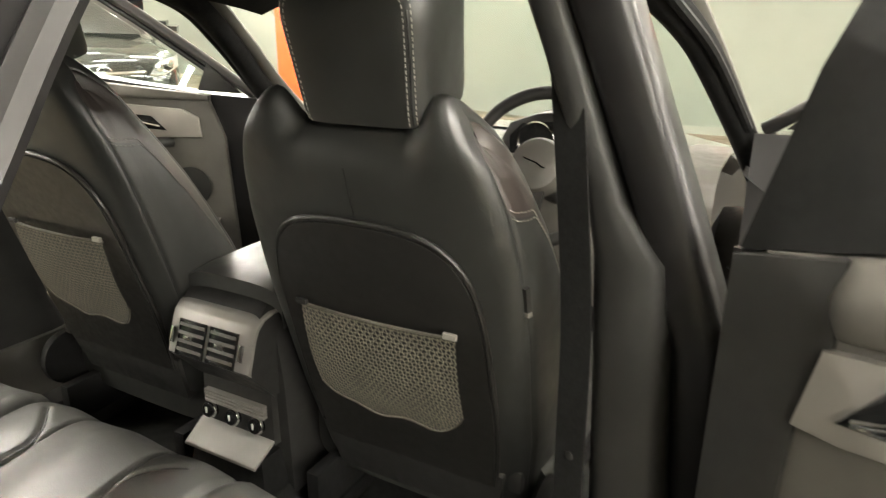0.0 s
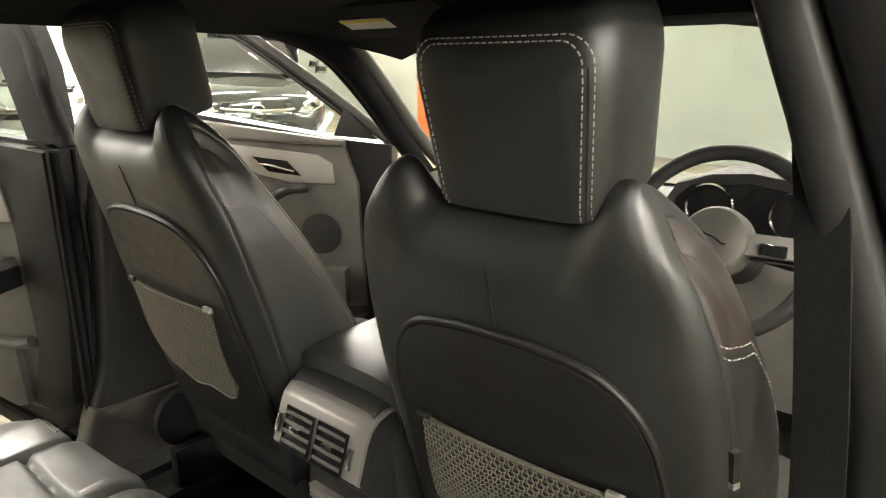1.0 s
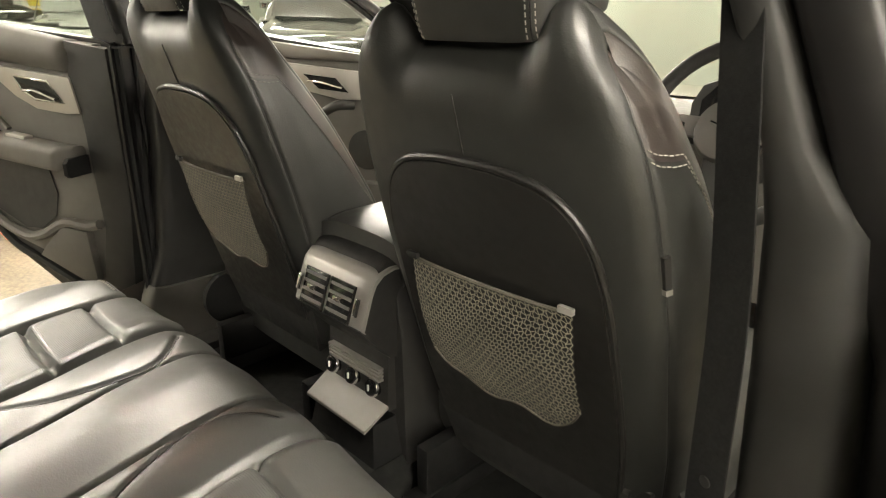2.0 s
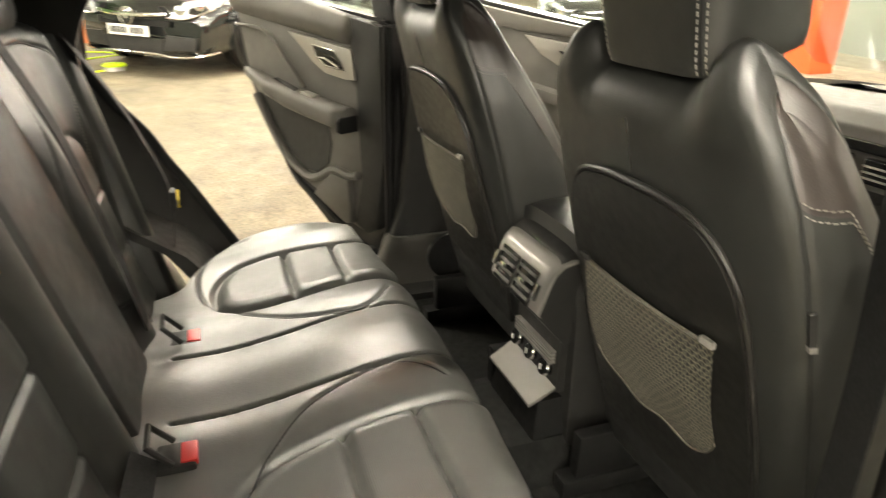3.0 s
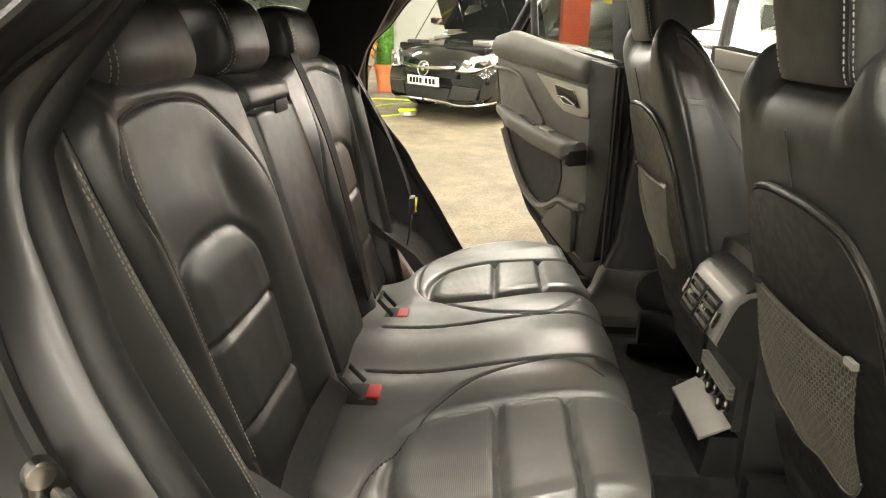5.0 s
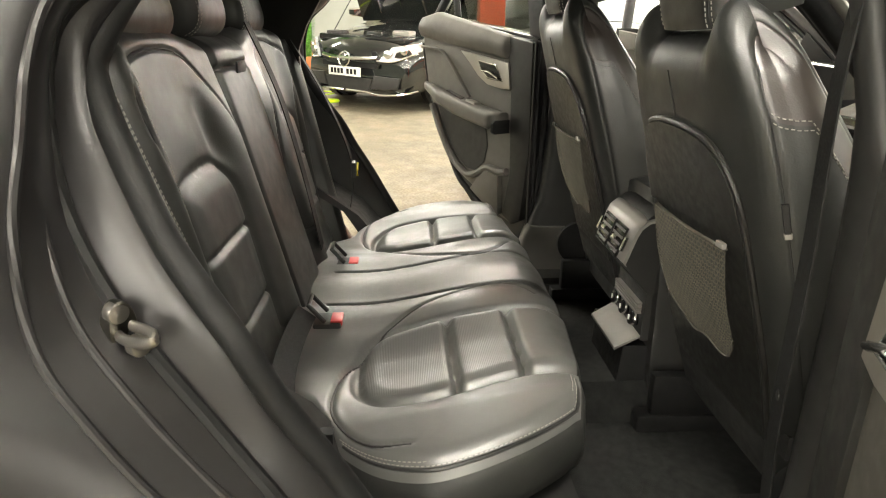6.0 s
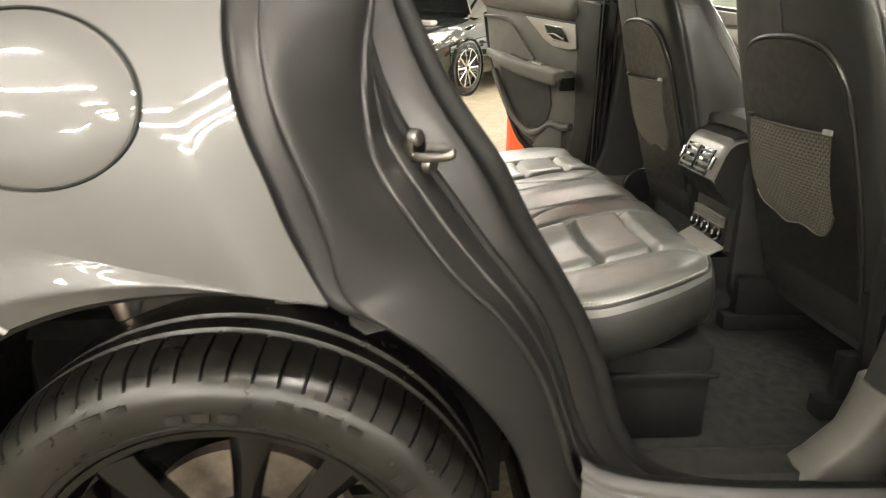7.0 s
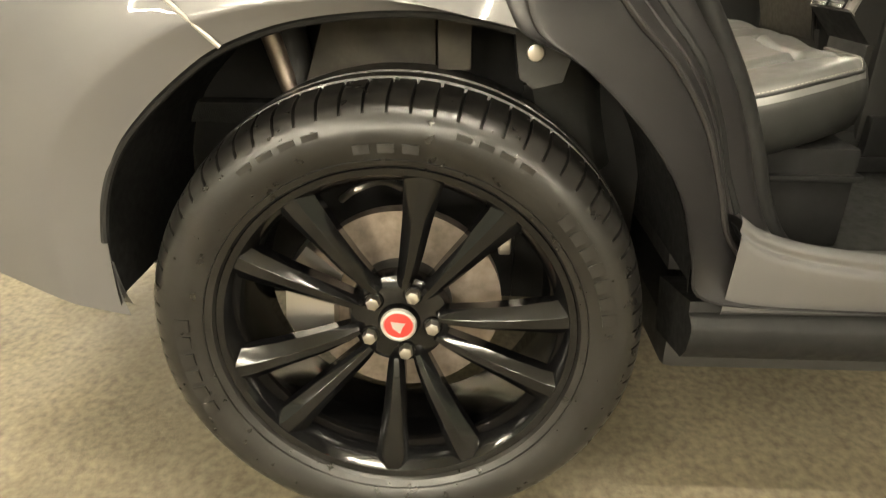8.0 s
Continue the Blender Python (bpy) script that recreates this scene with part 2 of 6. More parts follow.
def tube(pts, r, sides=8, closed=False, flat=1.0, up=(0, 0, 1)):
    """A round bar along a line; flat squeezes it across the second axis; r may be a list."""
    P = [Vector(p) for p in pts]
    n = len(P)
    rings = []
    for i, p in enumerate(P):
        t = (P[(i + 1) % n] - P[i - 1]) if closed else (P[min(i + 1, n - 1)] - P[max(i - 1, 0)])
        t = t.normalized() if t.length > 1e-9 else Vector((0, 0, 1))
        a = t.cross(Vector(up))
        if a.length < 0.05:
            a = t.cross(Vector((1, 0.2, 0)))
        a.normalize()
        b = t.cross(a)
        rr = r[i] if isinstance(r, (list, tuple)) else r
        rings.append([p + a * rr * math.cos(k * math.tau / sides) + b * rr * flat * math.sin(k * math.tau / sides) for k in range(sides)])
    if closed:
        rings.append(rings[0])
    return loft(rings, caps=not closed)


def box(lo, hi, bevel=0.0, segs=2):
    bm = bmesh.new()
    bmesh.ops.create_cube(bm, size=1)
    c, s = (Vector(lo) + Vector(hi)) / 2, Vector(hi) - Vector(lo)
    for v in bm.verts:
        v.co = Vector((v.co.x * s.x, v.co.y * s.y, v.co.z * s.z)) + c
    if bevel:
        bmesh.ops.bevel(bm, geom=bm.edges[:], offset=bevel, segments=segs, affect="EDGES", profile=0.6)
    return bm


def prism(outline, place, depth, bevel=0.0, segs=2):
    """A flat outline (u, v) given thickness; place(u, v, w) puts it in space, w from 0 to depth."""
    bm = bmesh.new()
    front = [bm.verts.new(place(u, v, 0)) for u, v in outline]
    back = [bm.verts.new(place(u, v, depth)) for u, v in outline]
    n = len(outline)
    ff = bm.faces.new(front)
    bm.faces.new(list(reversed(back)))
    for i in range(n):
        bm.faces.new((front[(i + 1) % n], front[i], back[i], back[(i + 1) % n]))
    orient(bm)
    if bevel:
        ed = [e for e in ff.edges]
        bmesh.ops.bevel(bm, geom=ed, offset=bevel, segments=segs, affect="EDGES", profile=0.6)
    bmesh.ops.triangulate(bm, faces=[f for f in bm.faces if len(f.verts) > 4])
    return bm


def disc(c, axis, r, depth, n=28, bevel=0.0):
    a = Vector(axis).normalized()
    u = a.orthogonal().normalized()
    w = a.cross(u)
    ring = lambda rr, d: [Vector(c) + a * d + (u * math.cos(k * math.tau / n) + w * math.sin(k * math.tau / n)) * rr for k in range(n)]
    if bevel:
        return loft([ring(r, 0), ring(r, depth - bevel), ring(r - bevel * 0.3, depth - bevel * 0.3), ring(r - bevel, depth)])
    return loft([ring(r, 0), ring(r, depth)])


def lathe(profile, c, axis, n=48, ref=None):
    """Turns (r, d) pairs round an axis through c; closed if the profile comes back to its start."""
    a = Vector(axis).normalized()
    u = (Vector(ref) if ref else a.orthogonal()).normalized()
    w = a.cross(u)
    bm = bmesh.new()
    vs = [[bm.verts.new(Vector(c) + a * d + (u * math.cos(k * math.tau / n) + w * math.sin(k * math.tau / n)) * r) for k in range(n)] for r, d in profile]
    for p, q in zip(vs, vs[1:]):
        for k in range(n):
            bm.faces.new((p[k], p[(k + 1) % n], q[(k + 1) % n], q[k]))
    return orient(bm)


def merged(*bms):
    out = bmesh.new()
    for b in bms:
        me = bpy.data.meshes.new("tmp")
        b.to_mesh(me)
        b.free()
        out.from_mesh(me)
        bpy.data.meshes.remove(me)
    return out


def stitches(pts, normal_out=0.0012, length=0.0045, gap=0.003, r=0.00075):
    """A row of thread dashes along a line."""
    P = [Vector(p) for p in pts]
    total = sum((b - a).length for a, b in zip(P, P[1:]))
    n = max(int(total / (length + gap)), 2)
    Q = resample(P, n * 2 + 1)
    bm = bmesh.new()
    for i in range(n):
        a, b = Q[2 * i], Q[2 * i].lerp(Q[2 * i + 1], 1.2)
        t = (b - a).normalized()
        s = t.cross(Vector((0.3, 0.5, 0.81))).normalized() * r
        w = t.cross(s).normalized() * r
        v = [bm.verts.new(p + d) for p in (a, b) for d in (s, w, -s, -w)]
        for k in range(4):
            bm.faces.new((v[k], v[(k + 1) % 4], v[4 + (k + 1) % 4], v[4 + k]))
        bm.faces.new(v[:4])
        bm.faces.new(v[4:][::-1])
    return orient(bm)


def lerp_table(table, x):
    xs = [a for a, _ in table]
    return float(np.interp(x, xs, [b for _, b in table]))


def smoothstep(a, b, x):
    t = min(max((x - a) / (b - a), 0), 1)
    return t * t * (3 - 2 * t)


# ---------------------------------------------------------------- garage shell
def structure(name, bm, mat, label, category):
    return part(name, bm, mat, None, label, category=category, kind="structure")


def floor_z(x):
    """The floor is level under the grey car and rises gently beyond it."""
    return 0.052 * max(0.0, -x - 1.4)


structure("floor", prism([(15.5, 0), (-1.4, 0), (-18.5, floor_z(-18.5)), (-18.5, -0.2), (15.5, -0.2)], lambda u, v, w: Vector((u, -9 + w, v)), 23.5), CONCRETE, "dusty beige concrete garage floor", "floor")
structure("wall_west", box((-18.2, -9, 0), (-18, 14.5, 3.35)), WALL, "off-white painted concrete block wall", "wall")
structure("wall_north", box((-18, 10.4, 0), (15, 10.6, 3.35)), RENDER_WALL, "pale green painted plain garage wall", "wall")
structure("wall_east", box((15, -9, 0), (15.2, 14.2, 3.35)), WALL, "off-white painted garage wall", "wall")
structure("wall_south", box((-18, -9, 0), (15, -8.8, 3.35)), RENDER_WALL, "pale painted plain garage wall", "wall")
structure("ceiling", box((-18.2, -9, 3.35), (15.2, 14.2, 3.55)), CEILING, "pale painted concrete garage ceiling", "ceiling")


def strip_light(x, y, z, along):
    t = thing("strip_light", (x, y, z), "long white fluorescent strip light on the ceiling", "ceiling light", "ceiling strip lights")
    d = Vector((0.75, 0, 0)) if along == "x" else Vector((0, 0.75, 0))
    w = Vector((0, 0.07, 0)) if along == "x" else Vector((0.07, 0, 0))
    c = Vector((x, y, z))
    part("housing", box(c - d - w + Vector((0, 0, 0.03)), c + d + w + Vector((0, 0, 0.09)), 0.008), LAMP_BODY, t)
    part("tube", tube([c - d * 0.97, c + d * 0.97], 0.028, 10), LAMP, t, "glowing fluorescent tube")
    return t


_first = strip_light(-8.7, 12.6, 3.255, "y")
for ix in range(-8, 7):
    for iy in range(-2, 4):
        p = (ix * 2.1 + 1.8, iy * 3.4 + 0.6, 3.255)
        if ix in (-5, -4) and iy > 0:
            copy_thing(_first, pose(p[0] + 1.0, p[1] - 1.7, 3.255))
        if (ix + iy) % 2 == 0 or (ix > 1 and iy == -1):
            copy_thing(_first, pose(*p))


# ---------------------------------------------------------------- front seats
SEAT_HW = [(0.0, 0.222), (0.24, 0.243), (0.545, 0.251), (0.65, 0.249), (0.77, 0.243), (0.864, 0.231), (0.94, 0.214), (1.0, 0.190)]
SEAT_TOP = [(0.0, 0.300), (0.44, 0.300), (0.52, 0.308), (0.59, 0.326), (0.66, 0.341), (0.73, 0.345), (0.80, 0.341), (0.87, 0.329), (0.94, 0.309), (1.0, 0.278)]
# half section from the middle of the back, round the side, to the middle of the front: share of the half width, extra width, depth
SEAT_SECTION = [(0.0, 0.0, -0.004), (0.35, 0.0, -0.003), (0.65, 0.0, 0.001), (0.86, 0.0, 0.010), (0.97, 0.0, 0.030), (1.0, 0.004, 0.058), (1.0, 0.010, 0.090),
                (1.0, 0.010, 0.125), (0.97, 0.004, 0.155), (0.90, 0.0, 0.176), (0.78, 0.0, 0.176), (0.62, 0.0, 0.150), (0.48, 0.0, 0.125), (0.25, 0.0, 0.112), (0.0, 0.0, 0.110)]


def seat_skin(P, vb):
    """A point of the padded backrest: a along the half section (0 to 14), q up, sd the side."""
    def f(a, q, sd, sink=0.0):
        i = min(int(a), len(SEAT_SECTION) - 2)
        k = a - i
        row = [SEAT_SECTION[max(i - 1, 0)], SEAT_SECTION[i], SEAT_SECTION[i + 1], SEAT_SECTION[min(i + 2, len(SEAT_SECTION) - 1)]]
        g = [0.5 * (2 * row[1][c] + (row[2][c] - row[0][c]) * k + (2 * row[0][c] - 5 * row[1][c] + 4 * row[2][c] - row[3][c]) * k * k
                    + (3 * row[1][c] - row[0][c] - 3 * row[2][c] + row[3][c]) * k ** 3) for c in range(3)]
        share = min(max(g[0], 0), 1)
        top = lerp_table(SEAT_TOP, share)
        v = vb + (top - vb) * q
        d = (1 - q) * (top - vb)
        r = math.sqrt(max(1 - (1 - min(d / 0.075, 1)) ** 2, 0))
        hw = lerp_table(SEAT_HW, q)
        deep = g[2] - 0.052
        if deep > 0:
            deep *= float(np.interp(q, [0, 0.4, 0.65, 0.85, 1.0], [1.65, 1.25, 0.86, 0.46, 0.22]))
        w = 0.052 + deep * r
        u = share * hw * (1 - 0.05 * (1 - r) * share) + g[1] * r * (0.4 + 0.6 * smoothstep(1.0, 0.6, q))
        return P(sd * (u + sink), v, w)
    return f


def front_seat(cx, y0, z0, side, label):
    """cx, y0, z0: middle of the pocket's top edge. side: +1 where the outer side is to the right."""
    a = radians(16)
    ev, ew = Vector((0, -math.sin(a), math.cos(a))), Vector((0, math.cos(a), math.sin(a)))
    o = Vector((cx, y0, z0))
    P = lambda u, v, w: o + Vector((u, 0, 0)) + ev * v + ew * w
    t = thing("front_seat", (cx, y0 + 0.25, 0.41), label, "car seat", "front seats")
    vb = -0.40
    skin = seat_skin(P, vb)
    SEAM, CREST, QS = 4.0, 8.6, 0.862

    def patch(a0, a1, q0, q1, sd, na, nq, qcurve=None):
        def f(s, q):
            aa = a0 + (a1 - a0) * s
            lo = q0 if q0 < 0.5 or qcurve is None else qcurve(aa)
            hi = q1 if q1 > 0.95 or qcurve is None else qcurve(aa)
            k = 1 - (1 - q) ** 1.7 if hi > 0.99 else q
            qq = lo + (hi - lo) * k
            edge = min(abs(aa - SEAM), abs(aa - CREST))
            return skin(aa, qq, sd, -0.0030 * math.exp(-(edge / 0.10) ** 2))
        return surface(f, na, nq)

    # padded back and front, then each side with its reflection-tinted upper panel, seam and double stitching
    def whole(a0, a1):
        b = patch(a0, a1, 0, 1, 1, 44, 70)
        c = patch(a0, a1, 0, 1, -1, 44, 70)
        return orient(merged(b, c))
    part("backrest", whole(0, SEAM), LEATHER, t, "black leather backrest", smooth=70)
    part("backrest_front", whole(CREST, 14), LEATHER, t, smooth=70)
    for sd in (-1, 1):
        curve = lambda aa: QS - 0.02 * (aa - 4) / 4 - 0.60 * smoothstep(6.2, 9.4, aa)
        part("side_bolster", orient(patch(SEAM, CREST, 0, QS, sd, 30, 50, curve)), LEATHER, t, smooth=70)
        part("shoulder_panel", orient(patch(SEAM, CREST, QS, 1, sd, 30, 30, curve)), LEATHER_WARM_REFLECTION, t, smooth=70)
        seam = [skin(SEAM, q, sd, -0.0030) for q in np.linspace(0.03, 0.955, 60)]
        part("seam", tube(seam, 0.0013, 6), PIPING, t)
        for dq in (0.010, -0.008):
            line = [skin(x, curve(x) + dq, sd, 0.0008) for x in np.linspace(SEAM + 0.05, CREST - 0.1, 30)]
            part("stitching", stitches(line), STITCH if sd == side == 1 else STITCH_DARK, t, "double stitching")
    part("seam", tube([P(0, v, -0.0052) for v in np.linspace(0.255, 0.180, 12)], 0.0010, 6), PIPING, t)

    # hard back shell with its rounded rim
    arc = [(-0.172, -0.33), (-0.186, -0.20), (-0.186, -0.05), (-0.180, 0.05), (-0.160, 0.115), (-0.120, 0.155), (-0.06, 0.171), (0.0, 0.174)]
    full = arc + [(-u, v) for u, v in reversed(arc[:-1])]
    line = [(p.x, p.y) for p in spline([(u, v, 0) for u, v in full], 6)]
    part("back_shell", prism([(u * 0.985, v * 0.985 - 0.002) for u, v in line], lambda u, v, w: P(u, v, -0.006 + 0.30 * u * u - w), 0.010), SHELL, t, "charcoal moulded back shell")
    part("shell_rim", tube([P(u, v, -0.010 + 0.30 * u * u) for u, v in line], 0.0050, 8), SHELL, t)

    # net pocket: band, sagging threads, clips
    def net(u, v):
        k = (v + 0.205) / 0.205
        return P(u, v, -0.020 - 0.010 * math.sin(math.pi * min(max(k, 0), 1)) + 0.30 * u * u)

    lo = lambda u: -0.208 + 0.045 * abs(u / 0.14) ** 6 + 0.006 * math.sin(u * 55)
    threads = bmesh.new()
    def ribbon(pts, r):
        rings = []
        for p in pts:
            rings.append([threads.verts.new(p + d) for d in (Vector((r, 0, 0)), ev * r, Vector((-r, 0, 0)), -ev * r)])
        for x, y in zip(rings, rings[1:]):
            for k in range(4):
                threads.faces.new((x[k], x[(k + 1) % 4], y[(k + 1) % 4], y[k]))
    nx = 42
    for i in range(nx + 1):
        u = -0.14 + 0.28 * i / nx
        n = 26
        ribbon([net(u + (0.0019 if (j + i) % 2 else -0.0019), (lo(u)) * (1 - j / n)) for j in range(n + 1)], 0.0009)
    for j in range(28):
        v = -0.006 - 0.0073 * j
        pts = [(u, v) for u in np.linspace(-0.14, 0.14, 43) if v > lo(u)]
        if len(pts) > 3:
            ribbon([net(u, v) + ev * (0.0016 if (k + j) % 2 else -0.0016) for k, (u, v) in enumerate(pts)], 0.0009)
    part("net_pocket", orient(threads), NET, t, "stretchy elastic net pocket", smooth=0)
    part("net_band", tube([net(u, 0.0) for u in np.linspace(-0.142, 0.142, 24)], 0.0045, 6, flat=0.5), NET_BAND, t)
    part("net_hem", tube([net(u, lo(u)) for u in np.linspace(-0.14, 0.14, 40)], 0.0018, 6), NET_BAND, t)
    for u in (-0.136, 0.136):
        part("clip", box(P(u - 0.011, 0.003, -0.022), P(u + 0.011, 0.010, -0.012), 0.002), SATIN if u > 0 else PLASTIC, t, "small pocket clip")
    # pull tab, base, rails
    tab = skin(3.9, 0.665, side)
    tf = lambda a, v, w: tab + Vector((side * a, 0, 0)) + ev * v + ew * w
    part("pull_tab", loft([[tf(a, v, w) for a, w in ((-0.003, -0.002), (0.003, -0.004), (0.007, 0.002), (0.002, 0.006))] for v in (-0.020, -0.014, 0.016, 0.022)]), PLASTIC, t, "small dark pull tab")
    part("tab_tip", loft([[tf(a, v, w) for a, w in ((-0.003, -0.003), (0.004, -0.005), (0.008, 0.002), (0.002, 0.007))] for v in (-0.026, -0.019)]), SATIN, t)
    def cush(s, q):
        ang = s * math.tau
        c, sn = math.cos(ang), math.sin(ang)
        return Vector((cx + 0.25 * math.copysign(abs(c) ** 0.45, c), y0 + 0.14 + 0.48 * q, 0.60 + 0.085 * math.copysign(abs(sn) ** 0.5, sn) + 0.03 * q))
    b = surface(cush, 36, 12, close_u=True)
    for ring_q in (0, 1):
        vs = [v for v in b.verts if len(v.link_faces) == 2 and abs(v.co.y - (y0 + 0.14 + 0.48 * ring_q)) < 1e-4]
        bmesh.ops.contextual_create(b, geom=vs)
    part("seat_cushion", orient(b), LEATHER, t, smooth=50)
    part("lower_cover", prism([(-0.19, -0.30), (-0.17, -0.42), (0.17, -0.42), (0.19, -0.30)], lambda u, v, w: P(u, v, -0.004 + w), 0.03, 0.004), PLASTIC, t)
    for u in (-0.20, 0.20):
        part("rail", box((cx + u - 0.022, y0 + 0.02, 0.415), (cx + u + 0.022, y0 + 0.62, 0.455), 0.006), RUBBER, t, "black seat rail")
        if u * side > 0:
            part("hinge_cover", disc((cx + u * 1.24, y0 + 0.115, 0.59), (u, 0, 0), 0.07, 0.03, 32, 0.012), RUBBER, t)
        part("riser", box((cx + u - 0.015, y0 + 0.05, 0.45), (cx + u + 0.015, y0 + 0.55, 0.55), 0.006), RUBBER, t)
    part("recline_bar", tube([P(-0.15, -0.40, 0.02), P(0.16, -0.40, 0.02)], 0.008, 8), PLASTIC, t)
    part("bracket", box(P(side * 0.205 - 0.012, -0.335, 0.0), P(side * 0.205 + 0.012, -0.30, 0.03), 0.003), PLASTIC, t)

    # headrest on two posts: a cushion with an inset back panel
    HX = 0.010 + 0.013 * side
    def head_size(q):
        r = math.sqrt(max(1 - max(0, (q - 0.62) / 0.38) ** 2.8, 0)) * (1 - 0.07 * max(0, (0.10 - q) / 0.10) ** 2)
        return (0.100 + 0.012 * min(q * 1.5, 1)) * (0.72 + 0.28 * r), 0.074 * (0.40 + 0.60 * r)

    def head_point(u, q, out=0.0):
        hw, dp = head_size(q)
        c = min(abs(u) / hw, 0.999) ** (1 / 0.30)
        return P(u + HX, 0.309 + 0.193 * q, 0.088 + 0.010 * q - dp * math.sqrt(max(1 - c * c, 0)) ** 0.50 - out)

    def head(s, q):
        ang = s * math.tau
        c, sn = math.cos(ang), math.sin(ang)
        hw, dp = head_size(q)
        u = hw * math.copysign(abs(c) ** 0.30, c)
        w = 0.088 + dp * math.copysign(abs(sn) ** 0.50, sn)
        return P(u + HX, 0.309 + 0.193 * q, w + 0.010 * q)
    b = surface(head, 96, 40, close_u=True)
    for zq in (0, 1):
        ring = [v for v in b.verts if len(v.link_faces) == 2 and ((v.co - P(0, 0.32, 0)).dot(ev) < 0.05) == (zq == 0)]
        ring.sort(key=lambda v: math.atan2((v.co - P(0, 0.4, 0.08)).dot(ew), v.co.x - cx))
        b.faces.new(ring)
    part("headrest", orient(b), LEATHER, t, "black leather headrest", smooth=55)
    for ins in (0.0, 0.009):
        ln = []
        for sd, qs in ((-1, np.linspace(0.0, 0.74, 26)), (1, np.linspace(0.74, 0.0, 26))):
            ln += [head_point(sd * (0.087 + 0.010 * min(q * 1.5, 1) - ins), q, 0.0006) for q in qs]
            rr = 0.026 - ins * 0.5
            arc = [(0.097 - ins - rr + rr * math.cos(x), 0.74 + rr * math.sin(x) / 0.193) for x in np.linspace(0, math.pi / 2, 10)]
            if sd < 0:
                ln += [head_point(-u, q, 0.0006) for u, q in arc] + [head_point(u, arc[-1][1], 0.0006) for u in np.linspace(-arc[-1][0], arc[-1][0], 24)[1:-1]] + [head_point(u, q, 0.0006) for u, q in reversed(arc)]
        part("stitching", stitches(ln), STITCH, t, "pale double stitching")
    part("seam", tube([head_point(side * (0.0825 + 0.010 * min(q * 1.5, 1)), q, -0.0004) for q in np.linspace(0.0, 0.74, 30)], 0.0014, 6), PIPING, t)
    for u in (-0.06, 0.06):
        part("headrest_post", tube([P(u, 0.27, 0.075), P(u, 0.36, 0.078)], 0.006, 10), CHROME, t)
    return t


front_seat(0.383, 1.018, 0.955, 1, "black leather driver's seat with net pocket on its back")
front_seat(-0.358, 0.990, 0.994, -1, "black leather front passenger seat with net pocket on its back")

# ---------------------------------------------------------------- rear bench
bench = thing("rear_bench", (0, 0.55, 0.42), "black leather three-place rear bench seat", "car seat")


def groove(d, width, depth):
    return depth * math.exp(-(d / width) ** 2)


def poly_dist(px, py, line):
    best = 9.0
    for (ax, ay), (bx, by) in zip(line, line[1:]):
        dx, dy = bx - ax, by - ay
        k = min(max(((px - ax) * dx + (py - ay) * dy) / (dx * dx + dy * dy + 1e-12), 0), 1)
        best = min(best, math.hypot(px - ax - k * dx, py - ay - k * dy))
    return best


def flat_spline(pts, n=6):
    return [(p.x, p.y) for p in spline([(a, b, 0) for a, b in pts], n)]


INSERT = flat_spline([(0.236, 0.86), (0.233, 0.72), (0.235, 0.60), (0.255, 0.50), (0.30, 0.455), (0.36, 0.447), (0.43, 0.452), (0.485, 0.49), (0.500, 0.56), (0.492, 0.64), (0.474, 0.735), (0.470, 0.86)])
WELT = flat_spline([(0.175, 0.80), (0.120, 0.755), (0.108, 0.70), (0.147, 0.585), (0.22, 0.51), (0.305, 0.455), (0.39, 0.414), (0.49, 0.412), (0.56, 0.437), (0.610, 0.482), (0.625, 0.54)])
CUSH_HW = flat_spline([(0.28, 0.42), (0.37, 0.47), (0.40, 0.53), (0.445, 0.60), (0.50, 0.655), (0.56, 0.683), (0.62, 0.681), (0.68, 0.664), (0.72, 0.645), (0.76, 0.618), (0.79, 0.592), (0.85, 0.560)])


def inside_insert(x, y):
    xi = np.interp(y, [0.447, 0.47, 0.50, 0.60, 0.72, 0.86], [0.36, 0.275, 0.255, 0.235, 0.233, 0.236])
    xo = np.interp(y, [0.447, 0.47, 0.50, 0.56, 0.64, 0.735, 0.86], [0.36, 0.468, 0.487, 0.5, 0.492, 0.474, 0.47])
    return xi < x < xo and y > 0.447


def cushion_height(x, y):
    ax = abs(x)
    z = 0.682 + 0.052 * smoothstep(0.42, 0.78, y) + 0.010 * math.exp(-((ax - 0.16) / 0.06) ** 2)
    z += 0.012 * smoothstep(0.12, 0.0, ax)
    z -= 0.018 * smoothstep(0.24, 0.36, ax) * smoothstep(0.56, 0.40, ax) * (0.6 + 0.4 * smoothstep(0.75, 0.5, y))
    z += 0.007 * smoothstep(0.50, 0.56, ax) * smoothstep(0.40, 0.55, y)
    d = poly_dist(ax, y, INSERT)
    z -= groove(d, 0.009, 0.011)
    if inside_insert(ax, y):
        z += 0.010 * min(d / 0.03, 1)
        for gy in (0.612, 0.727):
            z -= groove(y - gy - 0.05 * (ax - 0.23) * 0.3, 0.008, 0.016)
    z -= groove(poly_dist(ax, y, WELT), 0.004, 0.006)
    if y > 0.36:
        z -= groove(ax - 0.10, 0.004, 0.008)
    z -= 0.035 * max(0, (y - 0.775) / 0.075) ** 2.2 if y > 0.775 else 0
    return z


def cush(s, q):
    g = 2 * s - 1
    y = 0.285 + (0.560 - 0.055 * abs(g) ** 3) * q
    hw = lerp_table(CUSH_HW, y)
    x = hw * g
    return Vector((x, y, cushion_height(x, y) - 0.030 * max(0, (abs(x) - hw + 0.045) / 0.045) ** 2.4))


